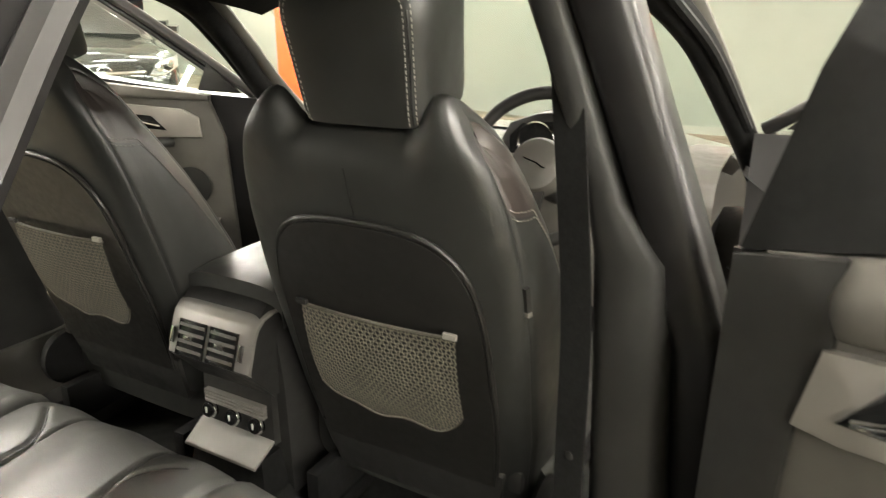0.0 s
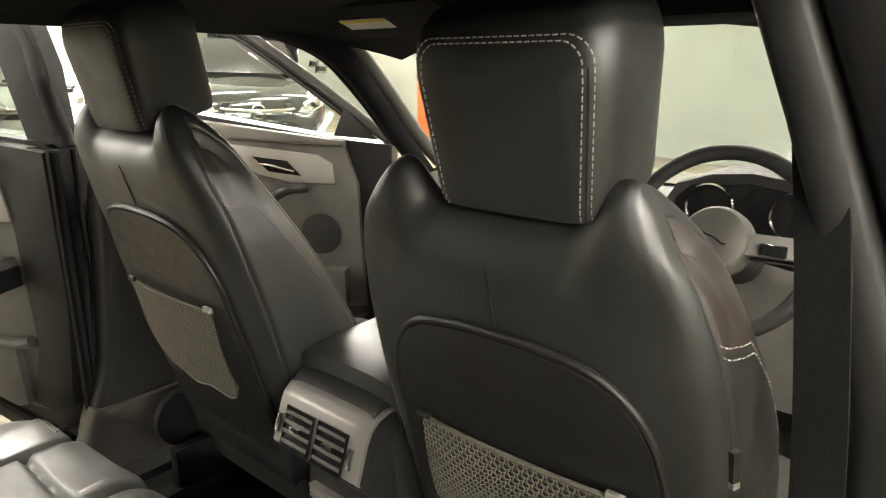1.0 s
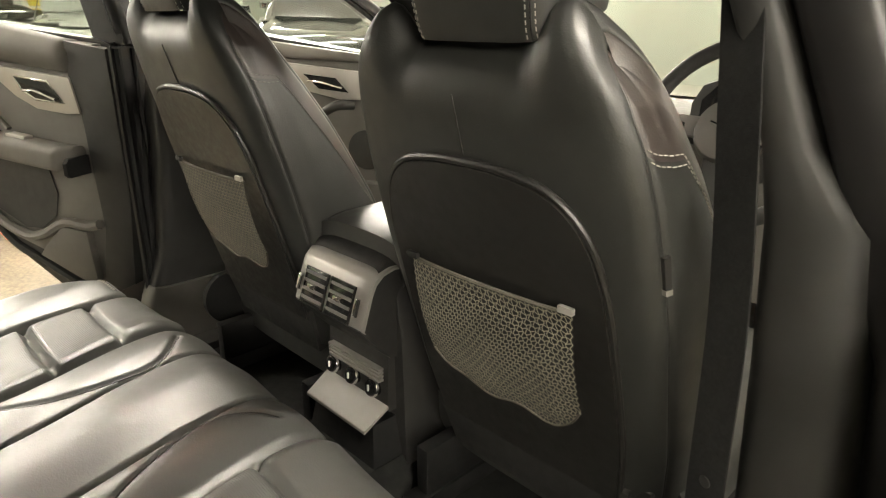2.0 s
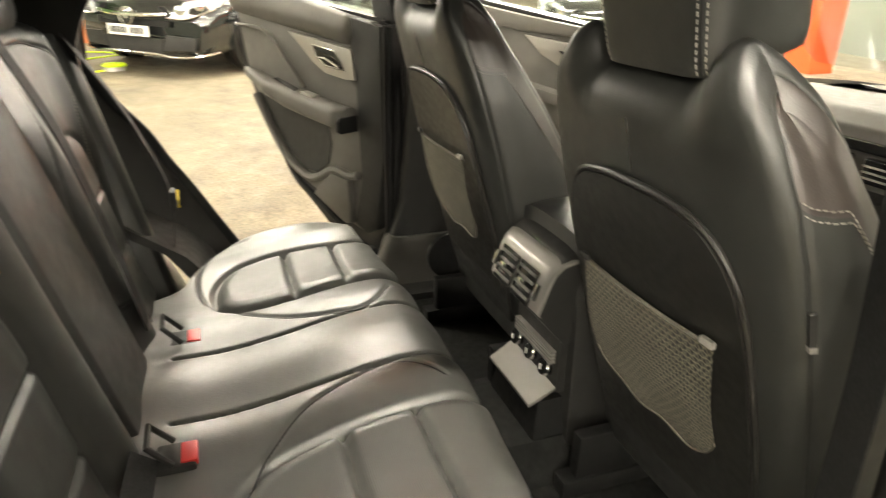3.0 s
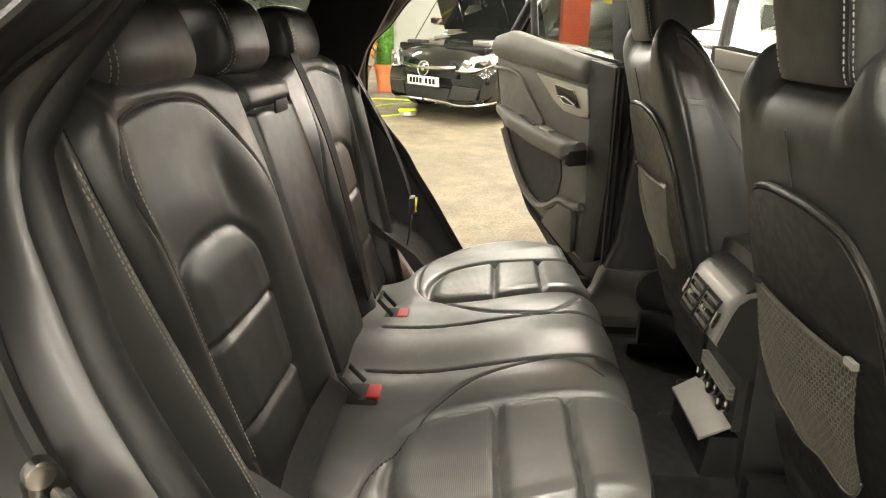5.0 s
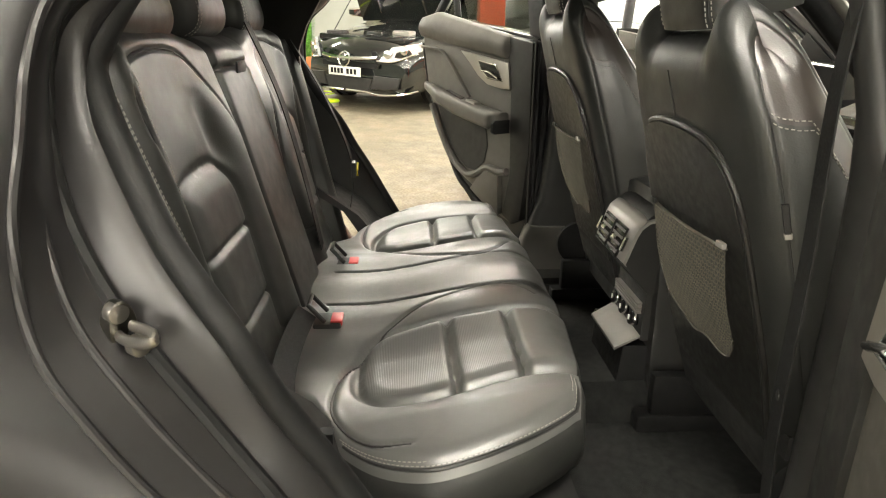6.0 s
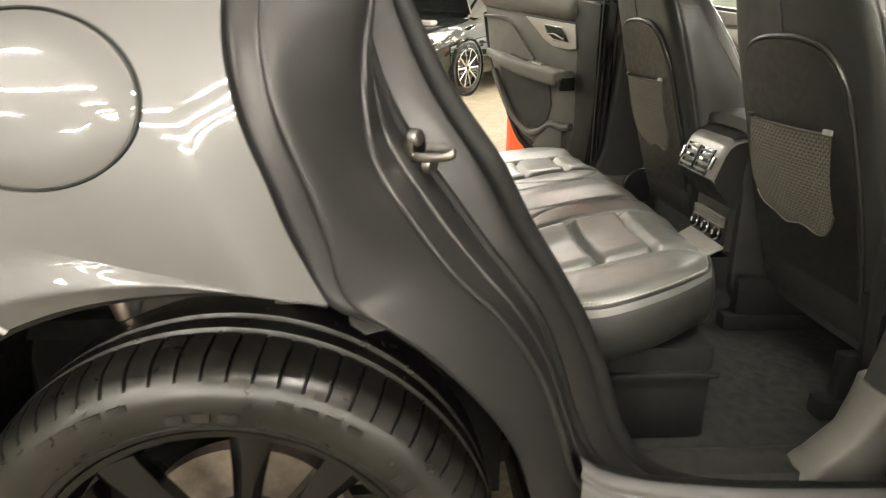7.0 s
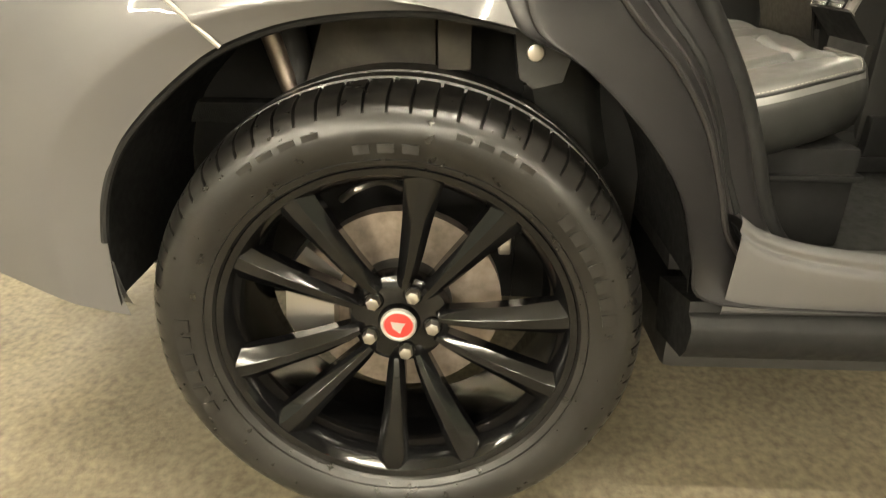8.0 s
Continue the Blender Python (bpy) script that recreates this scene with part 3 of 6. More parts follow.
def bench_cushion():
    """The padded top, and the skirt that hangs from its rim."""
    nu, nv = 300, 120
    top = surface(cush, nu, nv)
    bm = bmesh.new()
    rim = [cush(0, j / nv) for j in range(nv + 1)] + [cush(i / nu, 1) for i in range(1, nu + 1)] + [cush(1, j / nv) for j in range(nv - 1, -1, -1)]
    loop = [bm.verts.new(p) for p in rim]
    prev = loop
    for k, (dz, out) in enumerate(((0.005, 0.004), (0.016, 0.008), (0.036, 0.010), (0.060, 0.008), (0.080, 0.001), (0.094, -0.012), (0.100, -0.04))):
        ring = []
        for v in loop:
            d = Vector((v.co.x * 0.9, max(v.co.y - 0.62, 0) * 3, 0))
            d = d.normalized() * out if d.length > 1e-6 else d
            ring.append(bm.verts.new((v.co.x + d.x, v.co.y + d.y, v.co.z - dz)))
        for a, b, c, e in zip(prev, prev[1:], ring[1:], ring):
            bm.faces.new((a, b, c, e))
        prev = ring
    return orient(top), orient(bm)


cushion_top, cushion_skirt = bench_cushion()
part("seat_cushion", cushion_top, LEATHER_LIT, bench, "black leather cushion with ribbed inserts", smooth=70)
for sx in (-1, 1):
    for y0, y1 in ((0.462, 0.604), (0.622, 0.718)):
        def rib(a, b, sx=sx, y0=y0, y1=y1):
            y = y0 + (y1 - y0) * b
            xi = np.interp(y, [0.447, 0.47, 0.50, 0.60, 0.72, 0.86], [0.36, 0.275, 0.255, 0.235, 0.233, 0.236]) + 0.014
            xo = np.interp(y, [0.447, 0.47, 0.50, 0.56, 0.64, 0.735, 0.86], [0.36, 0.468, 0.487, 0.5, 0.492, 0.474, 0.47]) - 0.014
            x = xi + (xo - xi) * a
            return Vector((sx * x, y, cushion_height(x, y) + 0.0012))
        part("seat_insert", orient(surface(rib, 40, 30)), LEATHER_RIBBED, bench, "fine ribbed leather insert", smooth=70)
part("cushion_side", cushion_skirt, LEATHER_SHADED, bench, "black leather cushion side, dulled as if shaded", smooth=70)
for sx in (-1, 1):
    part("piping", tube([(sx * p.x, p.y, cushion_height(p.x, p.y) + 0.001) for p in resample([(a, b, 0) for a, b in WELT if b < 0.84], 60)], 0.0022, 6), PIPING, bench)
    edge = [cush(0.5 + sx * 0.5 * 0.982, q) + Vector((0, 0, 0.002)) for q in np.linspace(0.30, 0.975, 60)]
    edge += [cush(0.5 + sx * 0.5 * k, 0.982) + Vector((0, 0, 0.002)) for k in np.linspace(0.97, 0.86, 12)]
    part("stitching", stitches(edge), STITCH, bench, "pale edge stitching")
    part("stitching", stitches([p + Vector((-sx * 0.007, -0.004, 0.002)) for p in edge]), STITCH, bench, "pale edge stitching")
    part("edge_piping", tube([p + Vector((sx * 0.003, 0.002, -0.004)) for p in edge], 0.003, 6), PIPING, bench)
part("under_panel", box((-0.645, 0.45, 0.412), (0.645, 0.790, 0.60), 0.012), RUBBER, bench, "black plastic panel under the cushion")
part("panel_lip", box((-0.655, 0.48, 0.540), (0.655, 0.800, 0.553), 0.005), RUBBER, bench)

RA = math.atan(0.26)
B_EV, B_EN = Vector((0, -math.sin(RA), math.cos(RA))), Vector((0, math.cos(RA), math.sin(RA)))
BP = lambda u, v, w=0.0: Vector((u, 0.21, 1.045)) + B_EV * v + B_EN * w
PANEL = flat_spline([(0.177, -0.278), (0.135, -0.265), (0.125, -0.217), (0.140, -0.116), (0.162, -0.017), (0.207, 0.091), (0.250, 0.152), (0.303, 0.178), (0.409, 0.184), (0.500, 0.168), (0.543, 0.135), (0.549, 0.08), (0.520, -0.01), (0.498, -0.140), (0.480, -0.30)])
PAD = flat_spline([(0.275, -0.33), (0.268, -0.20), (0.262, -0.10), (0.268, -0.05), (0.300, -0.012), (0.36, 0.0), (0.43, -0.003), (0.478, -0.018), (0.492, -0.05), (0.486, -0.15), (0.470, -0.33)])
BACK_TOP = [(0, 0.20), (0.13, 0.205), (0.30, 0.235), (0.45, 0.235), (0.53, 0.215), (0.60, 0.15), (0.64, 0.10)]


def back_height(u, v):
    a = abs(u)
    w = 0.028 * math.exp(-((a - 0.20) / 0.07) ** 2) * smoothstep(0.2, 0.0, v) + 0.020 * math.exp(-((a - 0.545) / 0.035) ** 2)
    w -= groove(poly_dist(a, v, PANEL), 0.0035, 0.005)
    dp = poly_dist(a, v, PAD)
    xi = np.interp(v, [-0.33, -0.1, -0.05, -0.012, 0], [0.275, 0.262, 0.268, 0.30, 0.36])
    xo = np.interp(v, [-0.33, -0.05, -0.018, 0], [0.47, 0.492, 0.478, 0.36])
    w -= groove(dp, 0.009, 0.007)
    if v < 0 and xi < a < xo:
        w += 0.007 * smoothstep(0, 0.05, dp)
        for gv in (-0.130, -0.258):
            w -= groove(v - gv, 0.006, 0.008)
    else:
        w -= 0.012 * math.exp(-((a - 0.272 - 0.10 * v) / 0.028) ** 2) * smoothstep(-0.05, 0.03, v) * smoothstep(0.15, 0.03, v)
        w += 0.006 * math.exp(-((a - 0.39) / 0.06) ** 2 - ((v - 0.04) / 0.05) ** 2)
    if a < 0.118:
        w += 0.018 - 0.010 * (a / 0.118) ** 4
        w -= groove(v - 0.137, 0.006, 0.014)
    w -= groove(a - 0.122, 0.005, 0.010)
    return w


BACK_HW = [(-0.42, 0.480), (-0.126, 0.545), (0.0, 0.571), (0.11, 0.587), (0.25, 0.600)]


def bench_back(s, q):
    g = 2 * s - 1
    top = lerp_table(BACK_TOP, 0.575 * abs(g))
    v = -0.40 + (top + 0.40) * q
    hw = lerp_table(BACK_HW, v)
    u = hw * g
    w = back_height(u, v) - 0.035 * max(0, (q - 0.93) / 0.07) ** 2 - 0.03 * max(0, (abs(u) - hw + 0.03) / 0.03) ** 2
    return BP(u, v, w)


def bench_backrest():
    bm = surface(bench_back, 290, 150)
    bm.verts.ensure_lookup_table()
    n = 151
    loop = [bm.verts[j] for j in range(n)] + [bm.verts[i * n + n - 1] for i in range(1, 291)] + [bm.verts[290 * n + j] for j in range(n - 2, -1, -1)]
    ring = [bm.verts.new(v.co - B_EN * 0.11) for v in loop]
    for a, b, c, e in zip(loop, loop[1:], ring[1:], ring):
        bm.faces.new((a, b, c, e))
    return orient(bm)


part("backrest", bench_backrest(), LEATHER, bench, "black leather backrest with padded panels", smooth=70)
part("back_panel", prism([(-0.584, -0.50), (0.584, -0.50), (0.584, -0.22), (0.66, -0.12), (0.66, 0.10), (-0.66, 0.10), (-0.66, -0.12), (-0.584, -0.22)], lambda u, v, w: BP(u, v, -0.115 - w), 0.012), PLASTIC, bench, "black panel behind the backrest")
for sx in (-1, 1):
    ln = [BP(sx * p.x, p.y, back_height(p.x, p.y) + 0.001) for p in resample([(a, b, 0) for a, b in PANEL], 90)]
    part("piping", tube(ln, 0.0022, 6), PIPING, bench)
    ln = [BP(sx * (p.x - 0.007), p.y, back_height(p.x - 0.007, p.y) + 0.002) for p in resample([(a, b, 0) for a, b in PANEL[55:]], 60)]
    part("stitching", stitches(ln), STITCH, bench, "pale stitching")
    # outer fixed bolster
    def bol(s, q, sx=sx):
        v = -0.52 + q * (0.75 - 0.20 * s)
        w = 0.052 * math.sin(math.pi * (0.10 + 0.75 * s)) ** 0.8 - 0.035 * s
        return BP(sx * (lerp_table(BACK_HW, v) + 0.030 + 0.115 * s), v, w - 0.02 * max(0, (q - 0.9) / 0.1) ** 2)
    b = surface(bol, 16, 40)
    ex = bmesh.ops.extrude_face_region(b, geom=b.faces[:])
    bmesh.ops.translate(b, verts=[v for v in ex["geom"] if isinstance(v, bmesh.types.BMVert)], vec=-B_EN * 0.08)
    part("side_bolster", orient(b), LEATHER, bench, "black leather outer bolster", smooth=60)
    for s0 in (0.22, 0.30):
        part("stitching", stitches([bol(s0, q) + B_EN * 0.002 for q in np.linspace(0.06, 0.93, 70)]), STITCH, bench, "pale stitching")


def bench_headrest(u0, hw, v0):
    def f(s, q):
        ang = s * math.tau
        c, sn = math.cos(ang), math.sin(ang)
        k = 2 * q - 1
        r = (1 - abs(k) ** 5) ** (1 / 2.6)
        u = u0 + k * hw
        return BP(u, v0 + 0.070 * (0.6 + 0.4 * r) * math.copysign(abs(sn) ** 0.7, sn), -0.055 + 0.066 * (0.62 + 0.38 * r) * math.copysign(abs(c) ** 0.7, c))
    b = surface(f, 40, 24, close_u=True)
    for sd in (0, 1):
        ring = [v for v in b.verts if len(v.link_faces) == 2 and (v.co.x > u0) == bool(sd)]
        mid = sum((v.co for v in ring), Vector()) / len(ring)
        ring.sort(key=lambda v: math.atan2((v.co - mid).dot(B_EV), (v.co - mid).dot(B_EN)))
        b.faces.new(ring)
    part("headrest", orient(b), LEATHER, bench, "black leather rear headrest", smooth=60)
    for q in (0.90, 0.94):
        part("stitching", stitches([f(s, q) + B_EN * 0.001 for s in np.linspace(-0.22, 0.25, 30)]), STITCH, bench, "pale stitching")
    for du in (-0.05, 0.05):
        part("headrest_post", tube([BP(u0 + du, v0 - 0.11, -0.055), BP(u0 + du, v0, -0.055)], 0.006, 8), CHROME, bench)


bench_headrest(0.358, 0.130, 0.262)
bench_headrest(0.0, 0.112, 0.270)
bench_headrest(-0.385, 0.128, 0.268)
part("pull_strap", box(BP(-0.035, 0.120, 0.016), BP(0.035, 0.142, 0.028), 0.004), PLASTIC, bench, "armrest pull strap")


def buckle(x, y, z, lean):
    t = thing("seat_belt_buckle", (x, y, z - 0.04), "black seat belt buckle with red release button", "buckle", "rear seat belt buckles")
    c = Vector((x, y, z))
    part("casing", box(c + Vector((-0.03, -0.045, -0.05)), c + Vector((0.03, 0.012, -0.004)), 0.007), PLASTIC, t)
    part("release_button", box(c + Vector((-0.023, -0.010, -0.012)), c + Vector((0.023, 0.014, -0.001)), 0.003), RED, t, "red release button")
    part("slot_frame", tube([c + Vector((dx, dy, dz)) for dx, dy, dz in ((-0.028, -0.02, 0.0), (-0.026, -0.05, 0.035), (0.026, -0.05, 0.035), (0.028, -0.02, 0.0))], 0.005, 8), PLASTIC, t)
    part("stalk", box(c + Vector((-0.02, -0.07, -0.06)), c + Vector((0.02, -0.03, -0.02)), 0.006), BELT, t)


buckle(0.190, 0.392, 0.700, 0)
buckle(-0.168, 0.400, 0.696, 0)


def belt(points, width, label, facing=(0, 1, 0.25)):
    t = thing("seat_belt", points[0], label, "seat belt")
    b = bmesh.new()
    P = spline(points, 8)
    vs = []
    for i, p in enumerate(P):
        d = (P[min(i + 1, len(P) - 1)] - P[max(i - 1, 0)]).normalized()
        s = d.cross(Vector(facing)).normalized() * width / 2
        n = d.cross(s).normalized() * 0.0012
        vs.append([b.verts.new(p + o) for o in (s + n, s - n, -s - n, -s + n)])
    for x, y in zip(vs, vs[1:]):
        for k in range(4):
            b.faces.new((x[k], x[(k + 1) % 4], y[(k + 1) % 4], y[k]))
    part("webbing", orient(b), BELT, t)
    part("stop_button", disc(P[len(P) * 2 // 3], Vector(facing) * -1, 0.007, 0.003, 14, 0.001), PLASTIC, t)
    return t


belt([BP(-0.145, 0.22, 0.03), BP(-0.150, 0.05, 0.05), BP(-0.160, -0.15, 0.045), BP(-0.172, -0.335, 0.03)], 0.047, "black webbing seat belt hanging down the bench backrest")

# ---------------------------------------------------------------- centre console
console = thing("centre_console", (0.01, 1.25, 0.42), "black centre console with rear air vents and silver trim", "console")
VA = radians(20)
VP = lambda u, v, w=0.0: Vector((u, 1.018, 0.812)) + Vector((0, math.sin(VA), math.cos(VA))) * v + Vector((0, -math.cos(VA), math.sin(VA))) * w
body = [(-0.108, 0), (-0.100, 0.30), (-0.085, 0.42), (-0.06, 0.475), (0.075, 0.475), (0.10, 0.42), (0.115, 0.30), (0.123, 0)]
part("body", prism([(x, z) for x, z in body], lambda u, v, w: Vector((u, 1.085 + w, 0.42 + v)), 0.95, 0.01), PLASTIC, console)
lid = lambda s, q: Vector((0.008 + 0.125 * math.copysign(abs(math.cos(s * math.pi)) ** 0.6, math.cos(s * math.pi)), 1.075 + 0.40 * q, 0.885 + (0.050 + 0.012 * q) * math.sin(s * math.pi) ** 0.5 - 0.02 * max(0, 0.1 - q) * 8 * 0.5))
b = surface(lid, 30, 16)
ex = bmesh.ops.extrude_face_region(b, geom=b.faces[:])
bmesh.ops.translate(b, verts=[v for v in ex["geom"] if isinstance(v, bmesh.types.BMVert)], vec=(0, 0, -0.03))
part("armrest_lid", orient(b), LEATHER, console, "black padded armrest lid", smooth=60)
# silver vent panel, rounded over the top
prof = [(-0.038, 0.0), (-0.034, 0.006), (0.03, 0.008), (0.050, 0.006), (0.068, -0.004), (0.082, -0.025), (0.090, -0.055)]
def vent_panel(s, q):
    u = (0.104 + 0.004 * q) * (2 * s - 1)
    v, w = np.interp(q, np.linspace(0, 1, 7), [p[0] for p in prof]), np.interp(q, np.linspace(0, 1, 7), [p[1] for p in prof])
    e = abs(2 * s - 1) ** 10
    return VP(u, v - 0.003 * e, w - 0.006 * e)
b = surface(vent_panel, 30, 24)
ex = bmesh.ops.extrude_face_region(b, geom=b.faces[:])
bmesh.ops.translate(b, verts=[v for v in ex["geom"] if isinstance(v, bmesh.types.BMVert)], vec=(0, 0.006, -0.004))
part("vent_panel", orient(b), SATIN_DARK, console, "satin silver vent surround", smooth=50)
part("vent_housing", prism([(1.004, 0.775), (1.020, 0.818), (1.046, 0.870), (1.064, 0.886), (1.10, 0.895), (1.10, 0.70), (1.07, 0.70)], lambda u, v, w: Vector((-0.101 + w, u, v)), 0.202, 0.003), PLASTIC, console, "black vent housing")
for cu in (-0.040, 0.040):
    g = part("air_vent", prism([(-0.034, -0.034), (0.034, -0.034), (0.034, 0.032), (-0.034, 0.032)], lambda u, v, w: VP(cu + u, v, 0.0095 - w), 0.006, 0.002), GLOSS_BLACK, console, "black slatted air vent")
    part("vent_frame", tube([VP(cu + u, v, 0.0100) for u, v in ((-0.034, -0.034), (0.034, -0.034), (0.034, 0.032), (-0.034, 0.032))], 0.0030, 6, closed=True), GLOSS_BLACK, g)
    for k in range(4):
        v = -0.024 + 0.016 * k
        part("slat", prism([(-0.032, v - 0.003), (0.032, v - 0.003), (0.032, v + 0.003), (-0.032, v + 0.003)], lambda u, v, w: VP(cu + u, v, 0.0135 - w), 0.003, 0.001), PLASTIC_SOFT, g)
    part("vent_slider", prism([(-0.011, -0.004), (0.011, -0.004), (0.011, 0.005), (-0.011, 0.005)], lambda u, v, w: VP(cu + u, v, 0.020 - w), 0.006, 0.0015), CHROME, g, "chrome slider tab")
for cu in (-0.088, 0.088):
    part("vent_wheel", prism([(-0.005, -0.016), (0.005, -0.016), (0.005, 0.016), (-0.005, 0.016)], lambda u, v, w: VP(cu + u, v, 0.014 - w), 0.006, 0.002), CHROME, console, "ribbed chrome thumbwheel")
part("lower_panel", prism([(-0.094, 0), (-0.092, 0.19), (0.092, 0.19), (0.094, 0)], lambda u, v, w: Vector((u, 1.066 + 0.03 * v + w, 0.585 + v)), 0.03, 0.004), PLASTIC, console)
for k in range(4):
    part("control_strip", box((-0.080, 1.056, 0.645 + 0.0075 * k), (0.080, 1.070, 0.650 + 0.0075 * k), 0.001), SATIN_DARK, console)
for k in range(3):
    c = Vector((-0.071 + 0.0635 * k, 1.072, 0.622))
    kn = part("climate_knob", disc(c, (0, -1, 0.25), 0.0165, 0.022, 24, 0.004), GLOSS_BLACK, console, "round black climate knob")
    part("knob_ring", lathe([(0.0168, 0.010), (0.0188, 0.013), (0.0178, 0.017), (0.0168, 0.018)], c, (0, -1, 0.25), 28), CHROME, kn)
    part("knob_mark", box(c + Vector((-0.0015, -0.0245, 0.000)), c + Vector((0.0015, -0.0215, 0.012)), 0.0005), PLATE_WHITE, kn)
TRAY_P = lambda u, v, w: Vector((u, 1.010 + 0.056 * v, 0.567 + 0.032 * v - w))
part("kick_plate", prism([(-0.100, 0.0), (-0.103, 1.0), (0.095, 1.0), (0.092, 0.0)], TRAY_P, 0.006, 0.002), TRAY, console, "satin silver tray lip")
part("console_foot", prism([(-0.115, 0), (-0.092, 0.165), (0.092, 0.165), (0.125, 0.0)], lambda u, v, w: Vector((u, 1.000 + 0.03 * v / 0.165 + w, 0.405 + v)), 0.10, 0.006), RUBBER, console)

# ---------------------------------------------------------------- the grey car's shell
car = thing("car", (0, 1.4, 0), "grey metallic estate car with open doors", "car")
EDGE_I = [(0.60, 0.62, 1.475), (0.625, 0.46, 1.45), (0.649, 0.36, 1.407), (0.682, 0.272, 1.308), (0.708, 0.226, 1.23), (0.722, 0.228, 1.192), (0.739, 0.250, 1.136), (0.770, 0.297, 1.045), (0.797, 0.360, 0.955), (0.80, 0.40, 0.88), (0.80, 0.45, 0.80), (0.80, 0.495, 0.72), (0.80, 0.532, 0.63), (0.80, 0.556, 0.56), (0.803, 0.60, 0.49), (0.806, 0.68, 0.448), (0.808, 0.80, 0.43), (0.808, 1.02, 0.425)]
EDGE_S = [(0.645, 0.62, 1.485), (0.67, 0.46, 1.458), (0.695, 0.36, 1.405), (0.721, 0.297, 1.326), (0.738, 0.225, 1.272), (0.745, 0.200, 1.225), (0.758, 0.195, 1.150), (0.778, 0.211, 1.075), (0.800, 0.249, 0.998), (0.815, 0.297, 0.93), (0.825, 0.348, 0.86), (0.845, 0.415, 0.775), (0.845, 0.455, 0.69), (0.845, 0.485, 0.60), (0.85, 0.53, 0.52), (0.858, 0.62, 0.465), (0.865, 0.78, 0.44), (0.868, 1.02, 0.435)]
EDGE_O = [(0.70, 0.62, 1.490), (0.735, 0.46, 1.455), (0.761, 0.357, 1.403), (0.782, 0.29, 1.33), (0.800, 0.235, 1.28), (0.818, 0.212, 1.22), (0.842, 0.205, 1.150), (0.860, 0.196, 1.07), (0.876, 0.206, 0.98), (0.890, 0.248, 0.91), (0.900, 0.305, 0.835), (0.900, 0.365, 0.775), (0.900, 0.415, 0.70), (0.900, 0.450, 0.61), (0.902, 0.48, 0.53), (0.905, 0.56, 0.472), (0.908, 0.74, 0.447), (0.910, 1.02, 0.442)]
EDGE_E = [(0.71, 0.56, 1.515), (0.75, 0.32, 1.475), (0.79, 0.19, 1.41), (0.825, 0.125, 1.34), (0.86, 0.088, 1.28), (0.895, 0.066, 1.22), (0.935, 0.058, 1.12), (0.952, 0.070, 1.04), (0.958, 0.095, 0.97), (0.960, 0.118, 0.905), (0.960, 0.155, 0.828), (0.957, 0.235, 0.785), (0.955, 0.322, 0.704), (0.953, 0.380, 0.62), (0.950, 0.410, 0.53), (0.945, 0.44, 0.462), (0.940, 0.60, 0.444), (0.938, 1.02, 0.440)]


def strip(curves, n=140, sub=5):
    """A skin across several long curves."""
    C = [resample(spline(c, 8), n) for c in curves]
    def f(s, q):
        k = min(int(round(s * (n - 1))), n - 1)
        pts = [c[k] for c in C]
        x = q * (len(pts) - 1)
        i = min(int(x), len(pts) - 2)
        a, b, c, d = pts[max(i - 1, 0)], pts[i], pts[i + 1], pts[min(i + 2, len(pts) - 1)]
        t = x - i
        return 0.5 * ((2 * b) + (c - a) * t + (2 * a - 5 * b + 4 * c - d) * t * t + (3 * b - a - 3 * c + d) * t ** 3)
    return surface(f, n - 1, sub * (len(curves) - 1))


MIRROR = Matrix.Diagonal((-1, 1, 1, 1))


def mirrored(bm):
    bmesh.ops.transform(bm, matrix=MIRROR, verts=bm.verts)
    bmesh.ops.reverse_faces(bm, faces=bm.faces)
    return bm


ARCH = [(-0.398, 0.405), (-0.403, 0.46), (-0.400, 0.54), (-0.386, 0.605), (-0.355, 0.67), (-0.303, 0.727), (-0.237, 0.780), (-0.192, 0.806), (-0.122, 0.830), (-0.040, 0.843), (0.046, 0.846), (0.112, 0.838), (0.155, 0.828)]


SIDE = [(p.x, p.y) for p in spline([(0.2, 0.86, 0), (0.35, 0.925, 0), (0.5, 0.948, 0), (0.7, 0.963, 0), (0.85, 0.970, 0), (0.98, 0.963, 0), (1.09, 0.942, 0), (1.20, 0.895, 0), (1.32, 0.840, 0), (1.45, 0.765, 0), (1.60, 0.60, 0)], 12)]


def skin_x(y, z):
    """The body side's bulge."""
    x = lerp_table(SIDE, z)
    if y < -0.35:
        x -= 0.28 * (-0.35 - y) ** 2 + 0.05 * (-0.35 - y)
    return x


